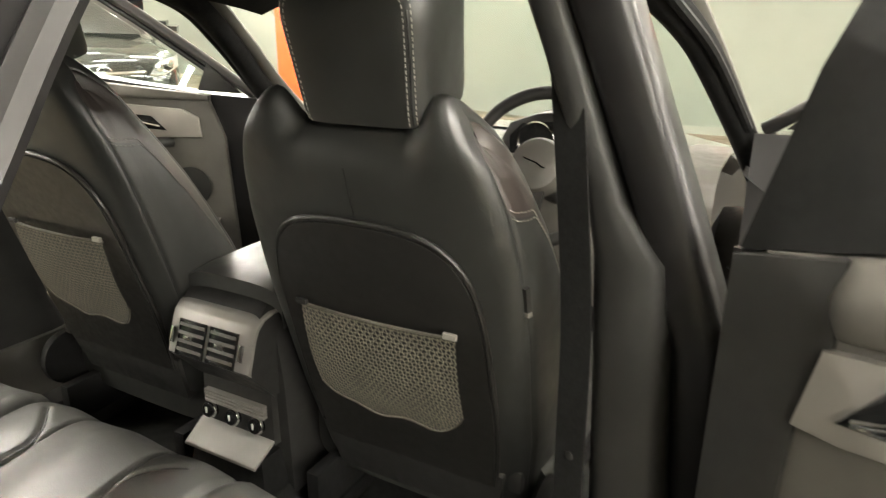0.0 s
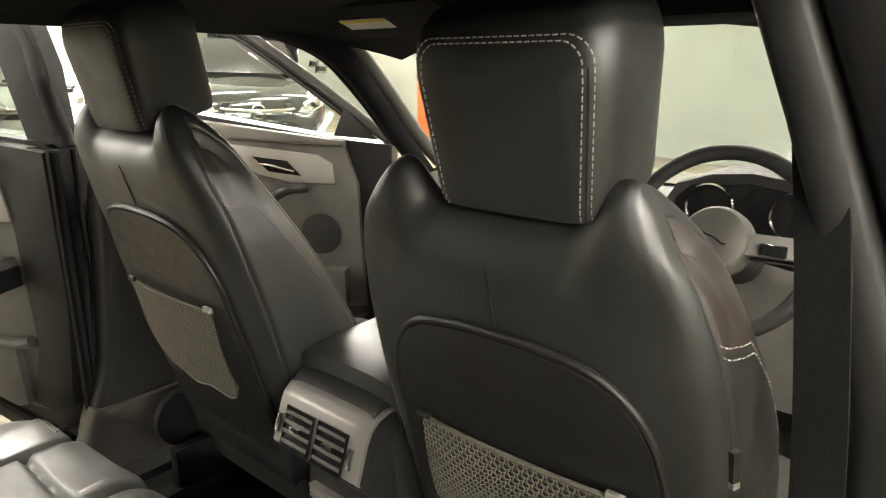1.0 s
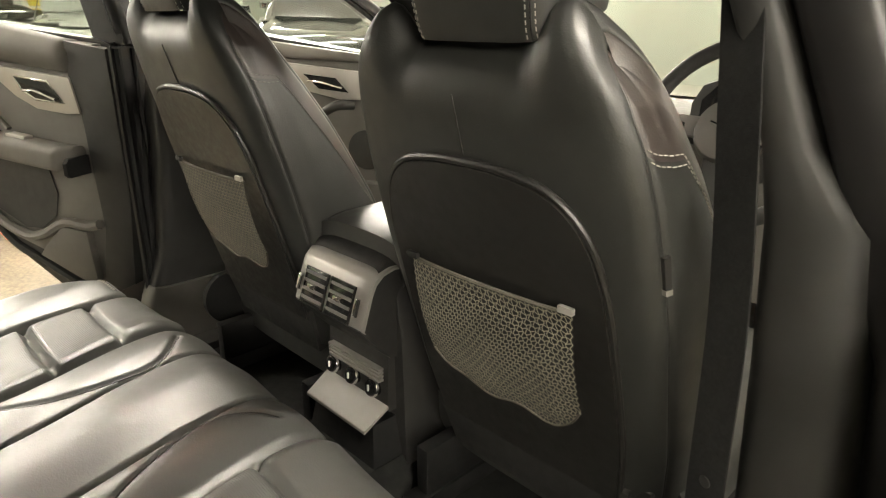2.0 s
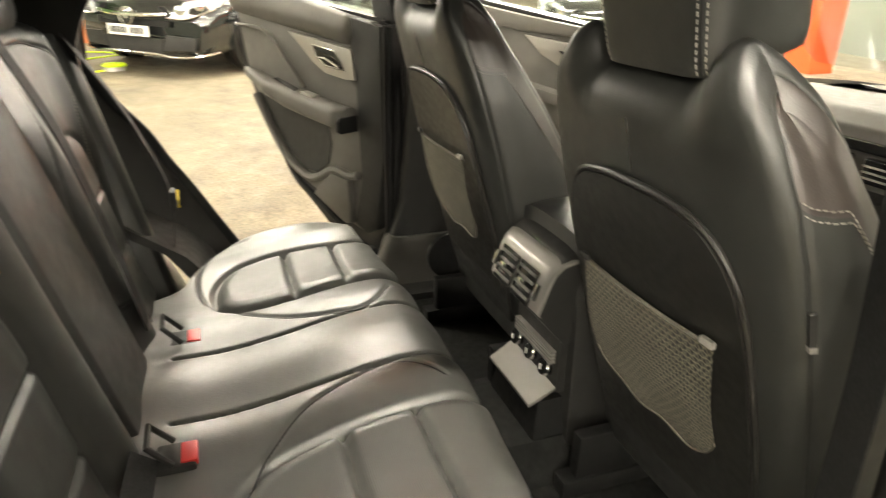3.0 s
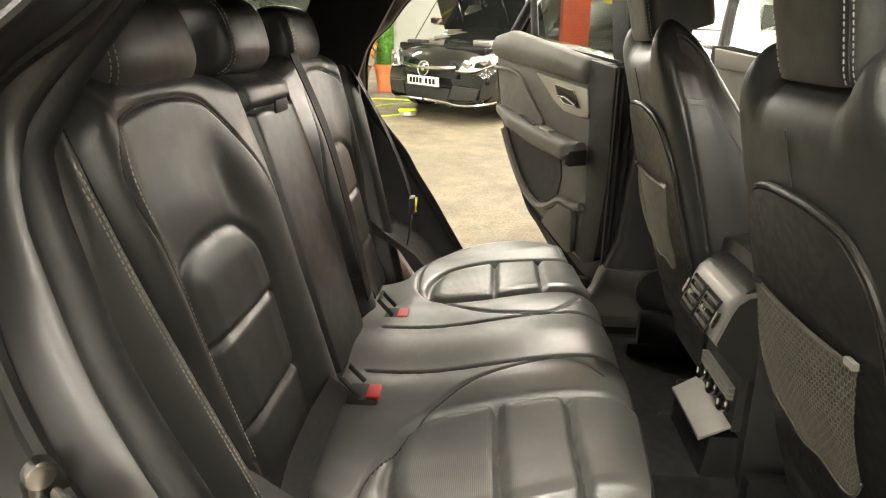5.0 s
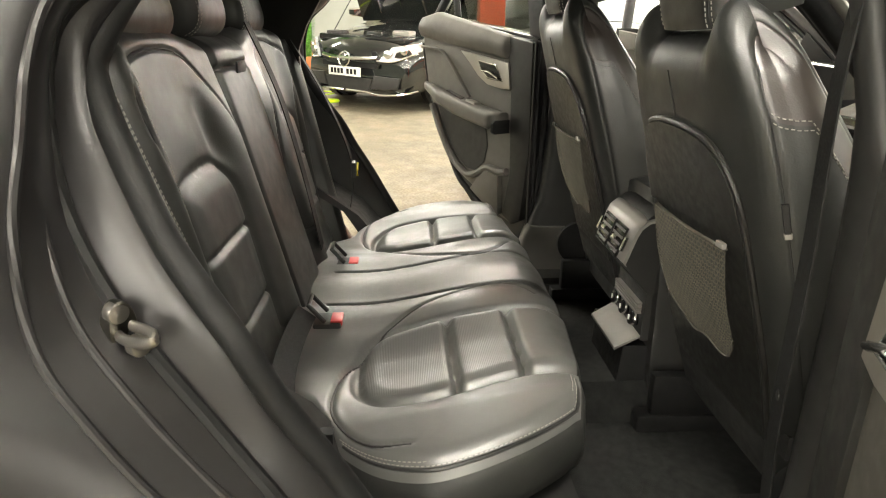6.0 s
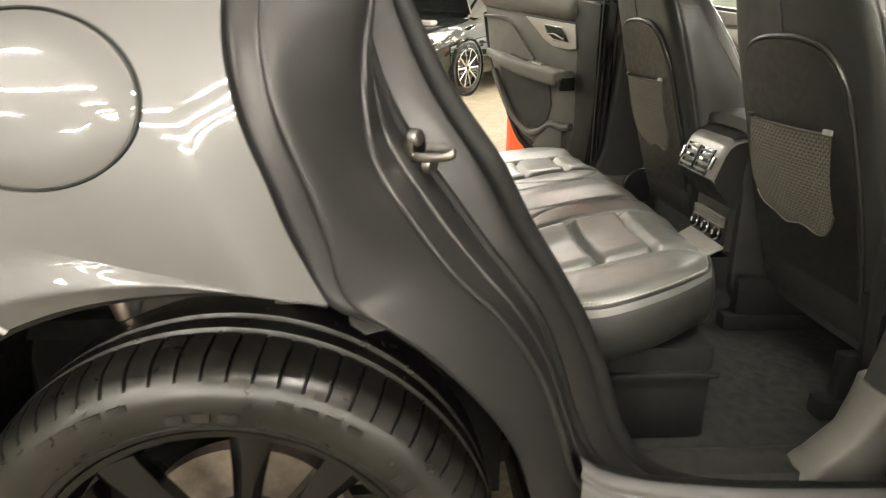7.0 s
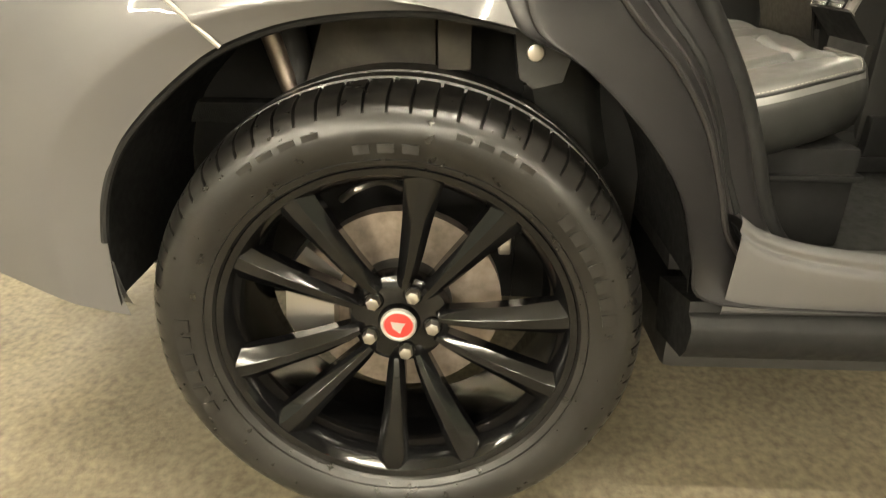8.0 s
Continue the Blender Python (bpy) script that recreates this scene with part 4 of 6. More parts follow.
def quarter_panel():
    """From the arch and the shut line back to the tail."""
    shut = resample(spline(EDGE_E[:11], 8), 60)
    arch = resample(spline([(0, y, z) for y, z in ARCH], 8), 90)
    lower = [Vector((skin_x(p.y, p.z) - 0.004, p.y, p.z)) for p in arch]
    edge = lower + list(reversed(shut))
    outer = []
    n = len(edge)
    for i, p in enumerate(edge):
        d = Vector((0, p.y + 0.05, p.z - 0.42))
        k = i / (n - 1)
        if i < len(lower):
            ang = math.atan2(p.z - 0.40, p.y)
            q = Vector((0, -0.95, 0.40)) if k < 0.02 else None
            t = i / (len(lower) - 1)
            outer.append(Vector((0, -1.0, 0.60 + 0.50 * t)))
        else:
            t = (i - len(lower)) / (n - 1 - len(lower))
            outer.append(Vector((0, -1.0 + 1.55 * t ** 1.3, 1.10 + 0.50 * min(2.2 * t, 1))))
    def f(s, q):
        i = min(int(round(s * (n - 1))), n - 1)
        a, b = edge[i], outer[i]
        y, z = a.y + (b.y - a.y) * q, a.z + (b.z - a.z) * q
        x = skin_x(y, z)
        if q == 0:
            return Vector((a.x, y, z))
        d = math.hypot(y - a.y, z - a.z)
        fade = smoothstep(len(lower) + 14, len(lower) - 2, i)
        flare = 0.012 * fade * (d / 0.075 if d < 0.075 else math.exp(-((d - 0.075) / 0.09) ** 1.5))
        return Vector((x + flare + (a.x - skin_x(a.y, a.z)) * (1 - min(q * 6, 1)), y, z))
    return surface(lambda s, q: f(s, q ** 1.7), n - 1, 64)


def with_window(bm):
    """Cut the small rear side window out of the wing."""
    inside = [f for f in bm.faces if 1.325 < f.calc_center_median().z < 1.485 and -0.62 < f.calc_center_median().y < 0.115]
    bmesh.ops.delete(bm, geom=inside, context="FACES")
    return bm


part("rear_quarter_panel", orient(with_window(quarter_panel())), PAINT, car, "grey metallic rear wing", smooth=50)
part("rear_quarter_panel", orient(with_window(mirrored(quarter_panel()))), PAINT, car, "grey metallic rear wing", smooth=50)
for m in (False, True):
    # the wing's edge turns in to a recessed flange before the jamb begins
    keep = [smoothstep(11.5, 9.0, i) for i in range(len(EDGE_E))]
    turn = [(x - 0.002 - 0.014 * k, y + 0.002 + 0.004 * k, z) for (x, y, z), k in zip(EDGE_E, keep)]
    flange = [(x - 0.004 - 0.016 * k, y + 0.004 + 0.030 * k, z) for (x, y, z), k in zip(EDGE_E, keep)]
    shelf = [(x - 0.006 - 0.004 * k, y + 0.006 + 0.040 * k, z) for (x, y, z), k in zip(EDGE_E, keep)]
    EI = [(x, y - 0.040 * smoothstep(0.50, 0.72, z), z) for x, y, z in EDGE_I] if m else EDGE_I
    ES = [(x, y - 0.030 * smoothstep(0.50, 0.72, z), z) for x, y, z in EDGE_S] if m else EDGE_S
    swell = [tuple((Vector(p) + Vector(r)) / 2 + Vector((0.007, 0.011, 0.0))) for p, r in zip(EI, ES)]
    b = strip([EI, swell, ES])
    part("inner_jamb", mirrored(b) if m else b, JAMB, car, "grey inner door aperture, darkened for shade", smooth=50)
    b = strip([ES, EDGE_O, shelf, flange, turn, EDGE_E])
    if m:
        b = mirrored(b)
    part("door_jamb", b, JAMB, car, "grey painted door aperture, darkened for shade", smooth=50)
    sx = -1 if m else 1
    part("door_seal", tube([(sx * (p.x + 0.006), p.y, p.z) for p in resample(spline(EI, 8), 160)], 0.016, 10), RUBBER, car, "black rubber door seal")
    ease = lambda z: smoothstep(0.44, 0.64, z)
    inner = [(x - 0.03 - 0.055 * ease(z), y - 0.02 - 0.11 * ease(z), z) for x, y, z in EI]
    b = strip([inner, [(x - 0.02 - 0.025 * ease(z), y - 0.015 - 0.035 * ease(z), z) for x, y, z in EI], EI])
    part("rear_pillar_trim", mirrored(b) if m else b, PLASTIC, car, "black rear pillar trim", smooth=50)
    part("weather_strip", tube([(sx * (p.x + 0.004), p.y - 0.004, p.z) for p in resample(spline(ES, 8), 160)], 0.009, 8), RUBBER, car)
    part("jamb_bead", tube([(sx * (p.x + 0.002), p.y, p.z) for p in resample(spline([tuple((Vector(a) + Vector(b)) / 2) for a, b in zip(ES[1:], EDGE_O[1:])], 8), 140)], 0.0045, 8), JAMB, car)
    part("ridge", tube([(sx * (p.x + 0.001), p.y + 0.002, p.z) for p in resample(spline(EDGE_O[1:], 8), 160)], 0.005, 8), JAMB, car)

# fuel flap
def flap_ring(r, out):
    pts = []
    for k in range(64):
        a = k * math.tau / 64
        y = -0.138 + r * math.cos(a) * 1.27
        z = 1.052 + r * math.sin(a)
        pts.append(Vector((skin_x(y, z) + out, y, z)))
    return pts
part("fuel_flap", loft([flap_ring(0.088, -0.004), flap_ring(0.087, 0.0022), flap_ring(0.084, 0.0035), flap_ring(0.05, 0.0036), flap_ring(0.01, 0.0036)]), PAINT, car, "round grey fuel filler flap")
part("flap_gap", tube(flap_ring(0.0895, 0.0005), 0.0022, 6, closed=True), RUBBER, car)
part("panel_gap", tube([(skin_x(y, z) + 0.001 + 0.012 * (d / 0.075 if d < 0.075 else math.exp(-((d - 0.075) / 0.09) ** 1.5)), y, z) for y, z, d in [(-0.195 - 0.157 * k * 1.15, 0.803 + 0.166 * k * 1.15, 0.263 * k) for k in np.linspace(0, 1, 30)]], 0.0030, 6), SATIN, car)
# rear bumper corner below the arch
def bumper(s, q):
    y = -0.40 - 0.60 * s
    z = np.interp(q, [0, 0.3, 1], [0.402 + 0.20 * s, 0.42 + 0.20 * s, 0.50 + 0.16 * s])
    return Vector((skin_x(y, z) - 0.004 - 0.03 * (1 - q) ** 2, y, z))
part("rear_bumper", surface(bumper, 30, 14), PAINT, car, "grey lower bumper corner")
# sill and under-body
for sx in (-1, 1):
    sill = [(0.925, 0.448), (0.928, 0.432), (0.946, 0.420), (0.950, 0.412), (0.944, 0.375), (0.925, 0.352), (0.80, 0.325), (0.78, 0.415), (0.82, 0.425)]
    rocker = [[(0.926, y, 0.434), (0.932, y, 0.438), (0.944, y, z - 0.034), (0.940, y, z - 0.022), (0.936, y, z - 0.018), (0.938, y, z - 0.006), (0.925, y, z + 0.002), (0.912, y, z - 0.006)] for y, z in ((0.474, 0.585), (0.50, 0.565), (0.56, 0.545), (0.66, 0.530), (0.80, 0.520), (1.1, 0.515), (2.45, 0.512))]
    part("sill_panel", strip([[(sx * r[k][0], r[k][1], r[k][2]) for r in rocker] for k in range(8)], 60, 3), PAINT, car, "grey painted sill")
    part("sill_inner", strip([[(sx * (r[7][0] - d), r[7][1], r[7][2] - e) for r in rocker] for d, e in ((0, 0), (0.03, 0.012), (0.05, 0.045), (0.09, 0.062))], 60, 3), RUBBER, car, "black rubber sill top")
    part("sill", prism([(sx * x, z) for x, z in sill], lambda u, v, w: Vector((u, 0.43 + w, v)), 2.0), RUBBER, car, "dark grey door sill cladding")
part("under_body", box((-0.80, 0.45, 0.24), (0.80, 2.6, 0.325), 0.02), PLASTIC, car)
part("rear_under_body", box((-0.56, -0.75, 0.30), (0.56, 0.45, 0.36), 0.02), PLASTIC, car)
# arch liner
LINER = resample(spline([(0, -0.402, 0.43)] + [(0, y, z) for y, z in ARCH[1:]] + [(0, 0.235, 0.785), (0, 0.322, 0.704), (0, 0.380, 0.62), (0, 0.410, 0.53), (0, 0.416, 0.47)], 8), 71)
def liner(s, q):
    p = LINER[min(int(round(s * 70)), 70)]
    k = 1 + 0.03 * min(q * 8, 1)
    return Vector((0.944 - 0.353 * q, p.y * k, 0.40 + (p.z - 0.40) * k))
part("arch_liner", surface(liner, 70, 8), RUBBER, car, "black wheel arch liner")
part("arch_liner", mirrored(surface(liner, 70, 8)), PLASTIC, car, "black wheel arch liner")
part("inner_wall", box((0.565, -0.41, 0.26), (0.585, 0.20, 0.86)), RUBBER, car)
part("inner_wall", box((0.566, 0.201, 0.26), (0.586, 0.425, 0.69)), RUBBER, car)
for sx in (-1, 1):
    part("wheel_box_trim", prism([(0.18, 0.86), (0.18, 0.83), (0.345, 0.722), (0.402, 0.635), (0.432, 0.54), (0.44, 0.43), (0.50, 0.43), (0.485, 0.55), (0.45, 0.635), (0.39, 0.710), (0.30, 0.775)], lambda u, v, w, sx=sx: Vector((sx * (0.53 + w), u, v)), 0.255), PLASTIC, car, "black trim over the wheel box")
# floor, tunnel, bulkheads, headliner
part("carpet", box((-0.80, 0.50, 0.36), (0.80, 2.5, 0.41), 0.01), CARPET, car, "dark grey carpet")
part("tunnel", prism([(-0.16, 0), (-0.11, 0.09), (0.11, 0.09), (0.16, 0)], lambda u, v, w: Vector((u, 0.78 + w, 0.40 + v)), 0.5, 0.02), CARPET, car)
part("load_floor", box((-0.62, -0.80, 0.62), (0.62, 0.10, 0.66), 0.01), CARPET, car)
def headliner(s, q):
    u = 2 * s - 1
    y = -0.55 + 2.42 * q
    return Vector((u * (0.66 - 0.06 * q), y, 1.545 - 0.075 * abs(u) ** 3 - 0.05 * max(0, (q - 0.8) / 0.2) ** 2 - 0.06 * max(0, (0.2 - q) / 0.2) ** 2))
b = surface(headliner, 30, 30)
ex = bmesh.ops.extrude_face_region(b, geom=b.faces[:])
bmesh.ops.translate(b, verts=[v for v in ex["geom"] if isinstance(v, bmesh.types.BMVert)], vec=(0, 0, 0.02))
part("headliner", orient(b), HEADLINER, car, "black cloth headliner", smooth=50)
def roof(s, q):
    u = 2 * s - 1
    y = -0.75 + 2.70 * q
    return Vector((u * (0.70 - 0.04 * q), y, 1.635 - 0.11 * abs(u) ** 3.5 - 0.07 * max(0, (q - 0.75) / 0.25) ** 2 - 0.08 * max(0, (0.25 - q) / 0.25) ** 2))
part("roof", surface(roof, 30, 30), PAINT, car, "grey roof panel")
# pillars
def pillar(rows, name, mat, label=""):
    """rows: (middle, half width along, half depth) from below to above."""
    rings = []
    for (x, y, z), hy, hx in rows:
        rings.append([Vector((x + hx * math.copysign(abs(math.cos(a)) ** 0.5, math.cos(a)), y + hy * math.copysign(abs(math.sin(a)) ** 0.5, math.sin(a)), z)) for a in [k * math.tau / 20 for k in range(20)]])
    for r in (rings,):
        part(name, loft(r), mat, car, label, smooth=50)
for sx in (1, -1):
    k = 0.0 if sx > 0 else 0.03
    pillar([((sx * (0.765 + k), 1.10, 0.41), 0.24, 0.05), ((sx * (0.775 + k), 1.10, 0.455), 0.20, 0.045), ((sx * (0.79 + k), 1.10, 0.53), 0.15, 0.035), ((sx * (0.785 + k), 1.09, 0.70), 0.085, 0.055), ((sx * (0.765 + k), 1.085, 0.95), 0.060, 0.052), ((sx * (0.752 + k), 1.085, 1.10), 0.056, 0.050), ((sx * (0.715 + k), 1.085, 1.17), 0.050, 0.026), ((sx * (0.645 + k), 1.075, 1.36), 0.048, 0.026), ((sx * (0.585 + k), 1.06, 1.52), 0.055, 0.026)], "pillar_trim", PLASTIC, "dark centre pillar trim")
    pillar([((sx * (0.765 + k), 1.10, 0.415), 0.245, 0.054), ((sx * (0.775 + k), 1.10, 0.457), 0.206, 0.050), ((sx * (0.785 + k), 1.10, 0.52), 0.160, 0.046), ((sx * (0.787 + k), 1.095, 0.565), 0.140, 0.050), ((sx * (0.785 + k), 1.09, 0.60), 0.120, 0.056)], "pillar_foot", PILLAR_GREY, "grey plastic pillar foot")
    pillar([((sx * 0.880, 1.10, 0.42), 0.075, 0.045), ((sx * 0.880, 1.10, 0.75), 0.065, 0.045), ((sx * 0.855, 1.095, 0.98), 0.055, 0.04), ((sx * 0.78, 1.09, 1.18), 0.050, 0.04), ((sx * 0.71, 1.075, 1.36), 0.048, 0.04), ((sx * 0.645, 1.055, 1.53), 0.055, 0.04)], "centre_pillar", JAMB if sx > 0 else PLASTIC, "centre pillar")
    part("windscreen_pillar", tube(spline([(sx * 0.64, 1.60, 1.518), (sx * 0.665, 1.72, 1.466), (sx * 0.715, 1.90, 1.345), (sx * 0.775, 2.12, 1.18), (sx * 0.835, 2.40, 1.0)], 6), 0.034, 12, flat=0.7), PLASTIC_SOFT, car, "grey windscreen pillar trim")
    part("roof_rail", tube(spline([(sx * 0.61, 0.40, 1.475), (sx * 0.61, 0.75, 1.505), (sx * 0.60, 1.10, 1.52), (sx * 0.60, 1.35, 1.515), (sx * 0.63, 1.60, 1.46), (sx * 0.70, 1.80, 1.36), (sx * 0.78, 2.05, 1.17), (sx * 0.845, 2.28, 0.99)], 6), 0.035, 12), HEADLINER, car)
    part("door_seal", tube(spline([(sx * 0.655, 1.10, 1.50), (sx * 0.65, 1.35, 1.495), (sx * 0.67, 1.60, 1.44), (sx * 0.735, 1.80, 1.335), (sx * 0.81, 2.05, 1.15)], 6), 0.012, 8), RUBBER, car)
# rear side: cargo pillar trim and rear glass
for sx in (1, -1):
    back = 0.0 if sx < 0 else 0.13
    tr = [(0.22, 1.19), (0.25, 1.26), (0.34, 1.40), (0.45, 1.47), (0.30, 1.52), (-0.30, 1.51), (-0.60, 1.42), (-0.62, 1.36), (-0.12, 1.475), (0.16, 1.475), (0.10, 1.36), (-0.10, 1.335), (-0.62, 1.33), (-0.80, 1.10), (-0.80, 0.90), (0.16, 0.90), (0.22, 0.95), (0.22, 1.08)]
    xin = lambda z: 0.70 - 0.30 * max(0, z - 1.0)
    part("cargo_side_trim", prism(tr, lambda u, v, w, sx=sx: Vector((sx * (xin(v) - 0.01 + w), u - back * smoothstep(-0.3, 0.2, u), v)), 0.03), PLASTIC, car, "black cargo side trim")
    qg = part("quarter_window", prism([(0.14, 1.34), (0.18, 1.48), (-0.14, 1.485), (-0.62, 1.37), (-0.62, 1.33)], lambda u, v, w, sx=sx: Vector((sx * (xin(v) + 0.04 + w), u - back * smoothstep(-0.3, 0.2, u), v)), 0.004), GLASS_TINT, car)
    qg.visible_shadow = False
part("rear_window_frame", tube([(-0.56, -0.62, 1.40), (0.56, -0.62, 1.40), (0.66, -0.80, 1.08), (-0.66, -0.80, 1.08)], 0.035, 8, closed=True), PLASTIC, car)
part("tailgate", box((-0.68, -0.86, 0.60), (0.68, -0.80, 1.06), 0.02), PLASTIC, car)
part("rear_window", prism([(-0.55, 0), (0.55, 0), (0.64, -0.36), (-0.64, -0.36)], lambda u, v, w: Vector((u, -0.62 + 0.5 * v + w, 1.40 + v)), 0.005), GLASS_TINT, car)
# windscreen and dashboard
ws = part("windscreen", prism([(-0.62, 0), (0.62, 0), (0.74, -0.40), (0.0, -0.42), (-0.74, -0.40)], lambda u, v, w: Vector((u, 1.85 - 1.65 * v, 1.50 + v - w)), 0.005), GLASS, car)
ws.visible_shadow = False
part("header_trim", box((-0.60, 1.62, 1.485), (0.60, 1.88, 1.53), 0.015), HEADLINER, car)

# nose: bonnet, front wings and bumper; tail below the rear window
def nose_x(y):
    return float(np.interp(y, [2.0, 2.5, 3.1, 3.5, 3.75, 3.85], [0.0, 0.0, -0.02, -0.09, -0.22, -0.36]))


def bonnet(s, q):
    u = 2 * s - 1
    y = 2.42 + 1.28 * q - 0.10 * abs(u) ** 2.5 * q
    return Vector((u * (0.80 + nose_x(y) * 0.8), y, 1.055 - 0.10 * q - 0.17 * q ** 4 - 0.05 * abs(u) ** 4 + 0.012 * math.exp(-((abs(u) - 0.62) / 0.10) ** 2)))


part("bonnet", surface(bonnet, 30, 30), PAINT, car, "grey metallic bonnet", smooth=60)
def front_wing(s, q):
    y = 2.03 + 1.66 * s
    low = 0.40 + (math.sqrt(max(0.43 ** 2 - (y - 2.87) ** 2, 0)) if abs(y - 2.87) < 0.43 else 0.0)
    high = 1.04 - 0.10 * max(0, (y - 2.4) / 1.28) - 0.15 * max(0, (y - 2.4) / 1.28) ** 4
    z = low + (high - low) * q
    x = np.interp(z, [0.35, 0.50, 0.75, 0.92, 1.0, 1.05], [0.925, 0.945, 0.962, 0.93, 0.87, 0.80])
    return Vector((x + nose_x(y) * (0.9 - 0.1 * q), y, z))


for m in (False, True):
    b = surface(front_wing, 60, 16)
    part("front_wing", mirrored(b) if m else b, PAINT, car, "grey metallic front wing", smooth=60)


def front_bumper(s, q):
    u = 2 * s - 1
    y = 3.88 - 0.33 * abs(u) ** 3 - 0.06 * (2 * q - 1) ** 2
    return Vector((u * 0.80, y, 0.24 + 0.56 * q))


part("front_bumper", surface(front_bumper, 40, 14), PAINT, car, "grey front bumper", smooth=60)
part("tail_panel", box((-0.78, -1.02, 0.40), (0.78, -0.86, 0.66), 0.05), PAINT, car, "grey rear bumper")

# ---------------------------------------------------------------- wheels of the grey car
def polar(c, r, ang, x):
    return Vector((x, c[1] + r * math.cos(ang), c[2] + r * math.sin(ang)))


def wheel(cy, sx):
    c = (0, cy, 0.372)
    t = part("rim", lathe([(0.272, 0.930), (0.275, 0.926), (0.272, 0.918), (0.262, 0.912), (0.254, 0.88), (0.250, 0.80), (0.252, 0.72), (0.272, 0.70), (0.262, 0.70), (0.243, 0.73), (0.243, 0.86), (0.247, 0.905), (0.262, 0.927), (0.272, 0.930)], c, (1, 0, 0), 96), RIM, car, "gloss black alloy wheel rim")
    # tyre with shoulder blocks cut by grooves
    prof = [(0.268, 0.915), (0.277, 0.934), (0.290, 0.942), (0.305, 0.950), (0.322, 0.953), (0.338, 0.950), (0.350, 0.943), (0.360, 0.933), (0.369, 0.918), (0.374, 0.900), (0.377, 0.880), (0.379, 0.868), (0.371, 0.865), (0.371, 0.858), (0.380, 0.855), (0.381, 0.835), (0.381, 0.828), (0.372, 0.825), (0.372, 0.815), (0.381, 0.812), (0.381, 0.79), (0.379, 0.74), (0.371, 0.71), (0.350, 0.695), (0.30, 0.69), (0.268, 0.715)]
    dens = [0]
    n = 72 * 6
    def f(s, q):
        i = int(round(q * (len(prof) - 1)))
        r, x = prof[i]
        ks = int(round(s * n))
        k = ks % 6
        s = (ks // 6 + (0, 0.02, 0.13, 0.15, 0.45, 0.75)[k]) / 72
        if 7 <= i <= 11 and k in (1, 2):
            r -= 0.0065
            x -= 0.004
        skew = (x - 0.93) * 0.12
        return polar(c, r, s * math.tau + skew, x)
    part("tyre", orient(surface(f, n, len(prof) - 1, close_u=True)), TYRE, t, "black road tyre with grooved shoulder", smooth=30)
    # raised plain marks on the sidewall
    for a0, a1, r0, r1 in ((8, 44, 0.305, 0.326), (172, 205, 0.305, 0.326), (82, 100, 0.300, 0.312), (55, 76, 0.330, 0.338), (105, 128, 0.330, 0.338)):
        m = max(int((a1 - a0) / 5), 2)
        for k in range(m):
            b0, b1 = radians(a0 + (a1 - a0) * (k + 0.12) / m), radians(a0 + (a1 - a0) * (k + 0.80) / m)
            ring = lambda off: [polar(c, r, a, off) for r, a in ((r0, b0), (r0, (b0 + b1) / 2), (r0, b1), (r1, b1), (r1, (b0 + b1) / 2), (r1, b0))]
            part("sidewall_mark", loft([ring(0.945), ring(0.9532)]), TYRE, t)
    part("sidewall_rib", lathe([(0.2855, 0.936), (0.287, 0.9425), (0.2885, 0.940)], c, (1, 0, 0), 96), TYRE, t)
    # ten facetted spokes in five pairs
    for p in range(5):
        mid = radians(-6.4 + 72 * p)
        for sd in (-1, 1):
            rows = []
            for k, (r, hw, face, dep) in enumerate(((0.064, 0.0115, 0.886, 0.030), (0.085, 0.0145, 0.895, 0.034), (0.13, 0.018, 0.907, 0.036), (0.19, 0.0215, 0.918, 0.038), (0.235, 0.0265, 0.9245, 0.036), (0.262, 0.030, 0.9255, 0.026))):
                ang = mid + sd * radians(np.interp(r, [0.06, 0.10, 0.26], [17, 14.5, 14.8]))
                ax, tx = Vector((0, math.cos(ang), math.sin(ang))), Vector((0, -math.sin(ang), math.cos(ang))) * sd
                o = Vector((0, cy, 0.372)) + ax * r
                pts = [(-1.0, -0.013), (-0.50, -0.001), (-0.42, 0.0), (0.22, 0.0), (0.30, -0.001), (1.0, -0.016), (1.0, -dep), (-1.0, -dep)]
                rows.append([o + tx * (hw * a) + Vector((face + b, 0, 0)) for a, b in pts])
            part("spoke", loft(rows), RIM, t, smooth=22)
    part("hub", lathe([(0.0, 0.884), (0.030, 0.884), (0.034, 0.876), (0.066, 0.874), (0.078, 0.868), (0.084, 0.85), (0.06, 0.80)], c, (1, 0, 0), 60), RIM, t)
    part("cap_ring", lathe([(0.0225, 0.888), (0.024, 0.8905), (0.0275, 0.8895), (0.029, 0.885), (0.029, 0.878)], c, (1, 0, 0), 48), SATIN, t, "silver centre cap ring")
    part("centre_cap", lathe([(0.0001, 0.8895), (0.012, 0.8893), (0.0228, 0.8875), (0.0228, 0.88)], c, (1, 0, 0), 40), RED, t, "red centre cap")
    part("cap_emblem", loft([[polar(c, r, a, x) for r, a in ((0.012, 0.4), (0.006, 1.6), (0.014, 2.6), (0.010, 3.6), (0.014, 4.9), (0.007, 5.8))] for x in (0.889, 0.8902)]), SATIN, t)
    for k in range(5):
        q = polar(c, 0.054, radians(65 + 72 * k), 0.868)
        nut = disc(q, (1, 0, 0), 0.0115, 0.022, 6, 0.003)
        part("wheel_nut", nut, STEEL, t, "steel wheel nut")
        part("nut_well", lathe([(0.0135, 0.8772), (0.0155, 0.8785), (0.0165, 0.876)], (0, q.y, q.z), (1, 0, 0), 20), RIM, t)
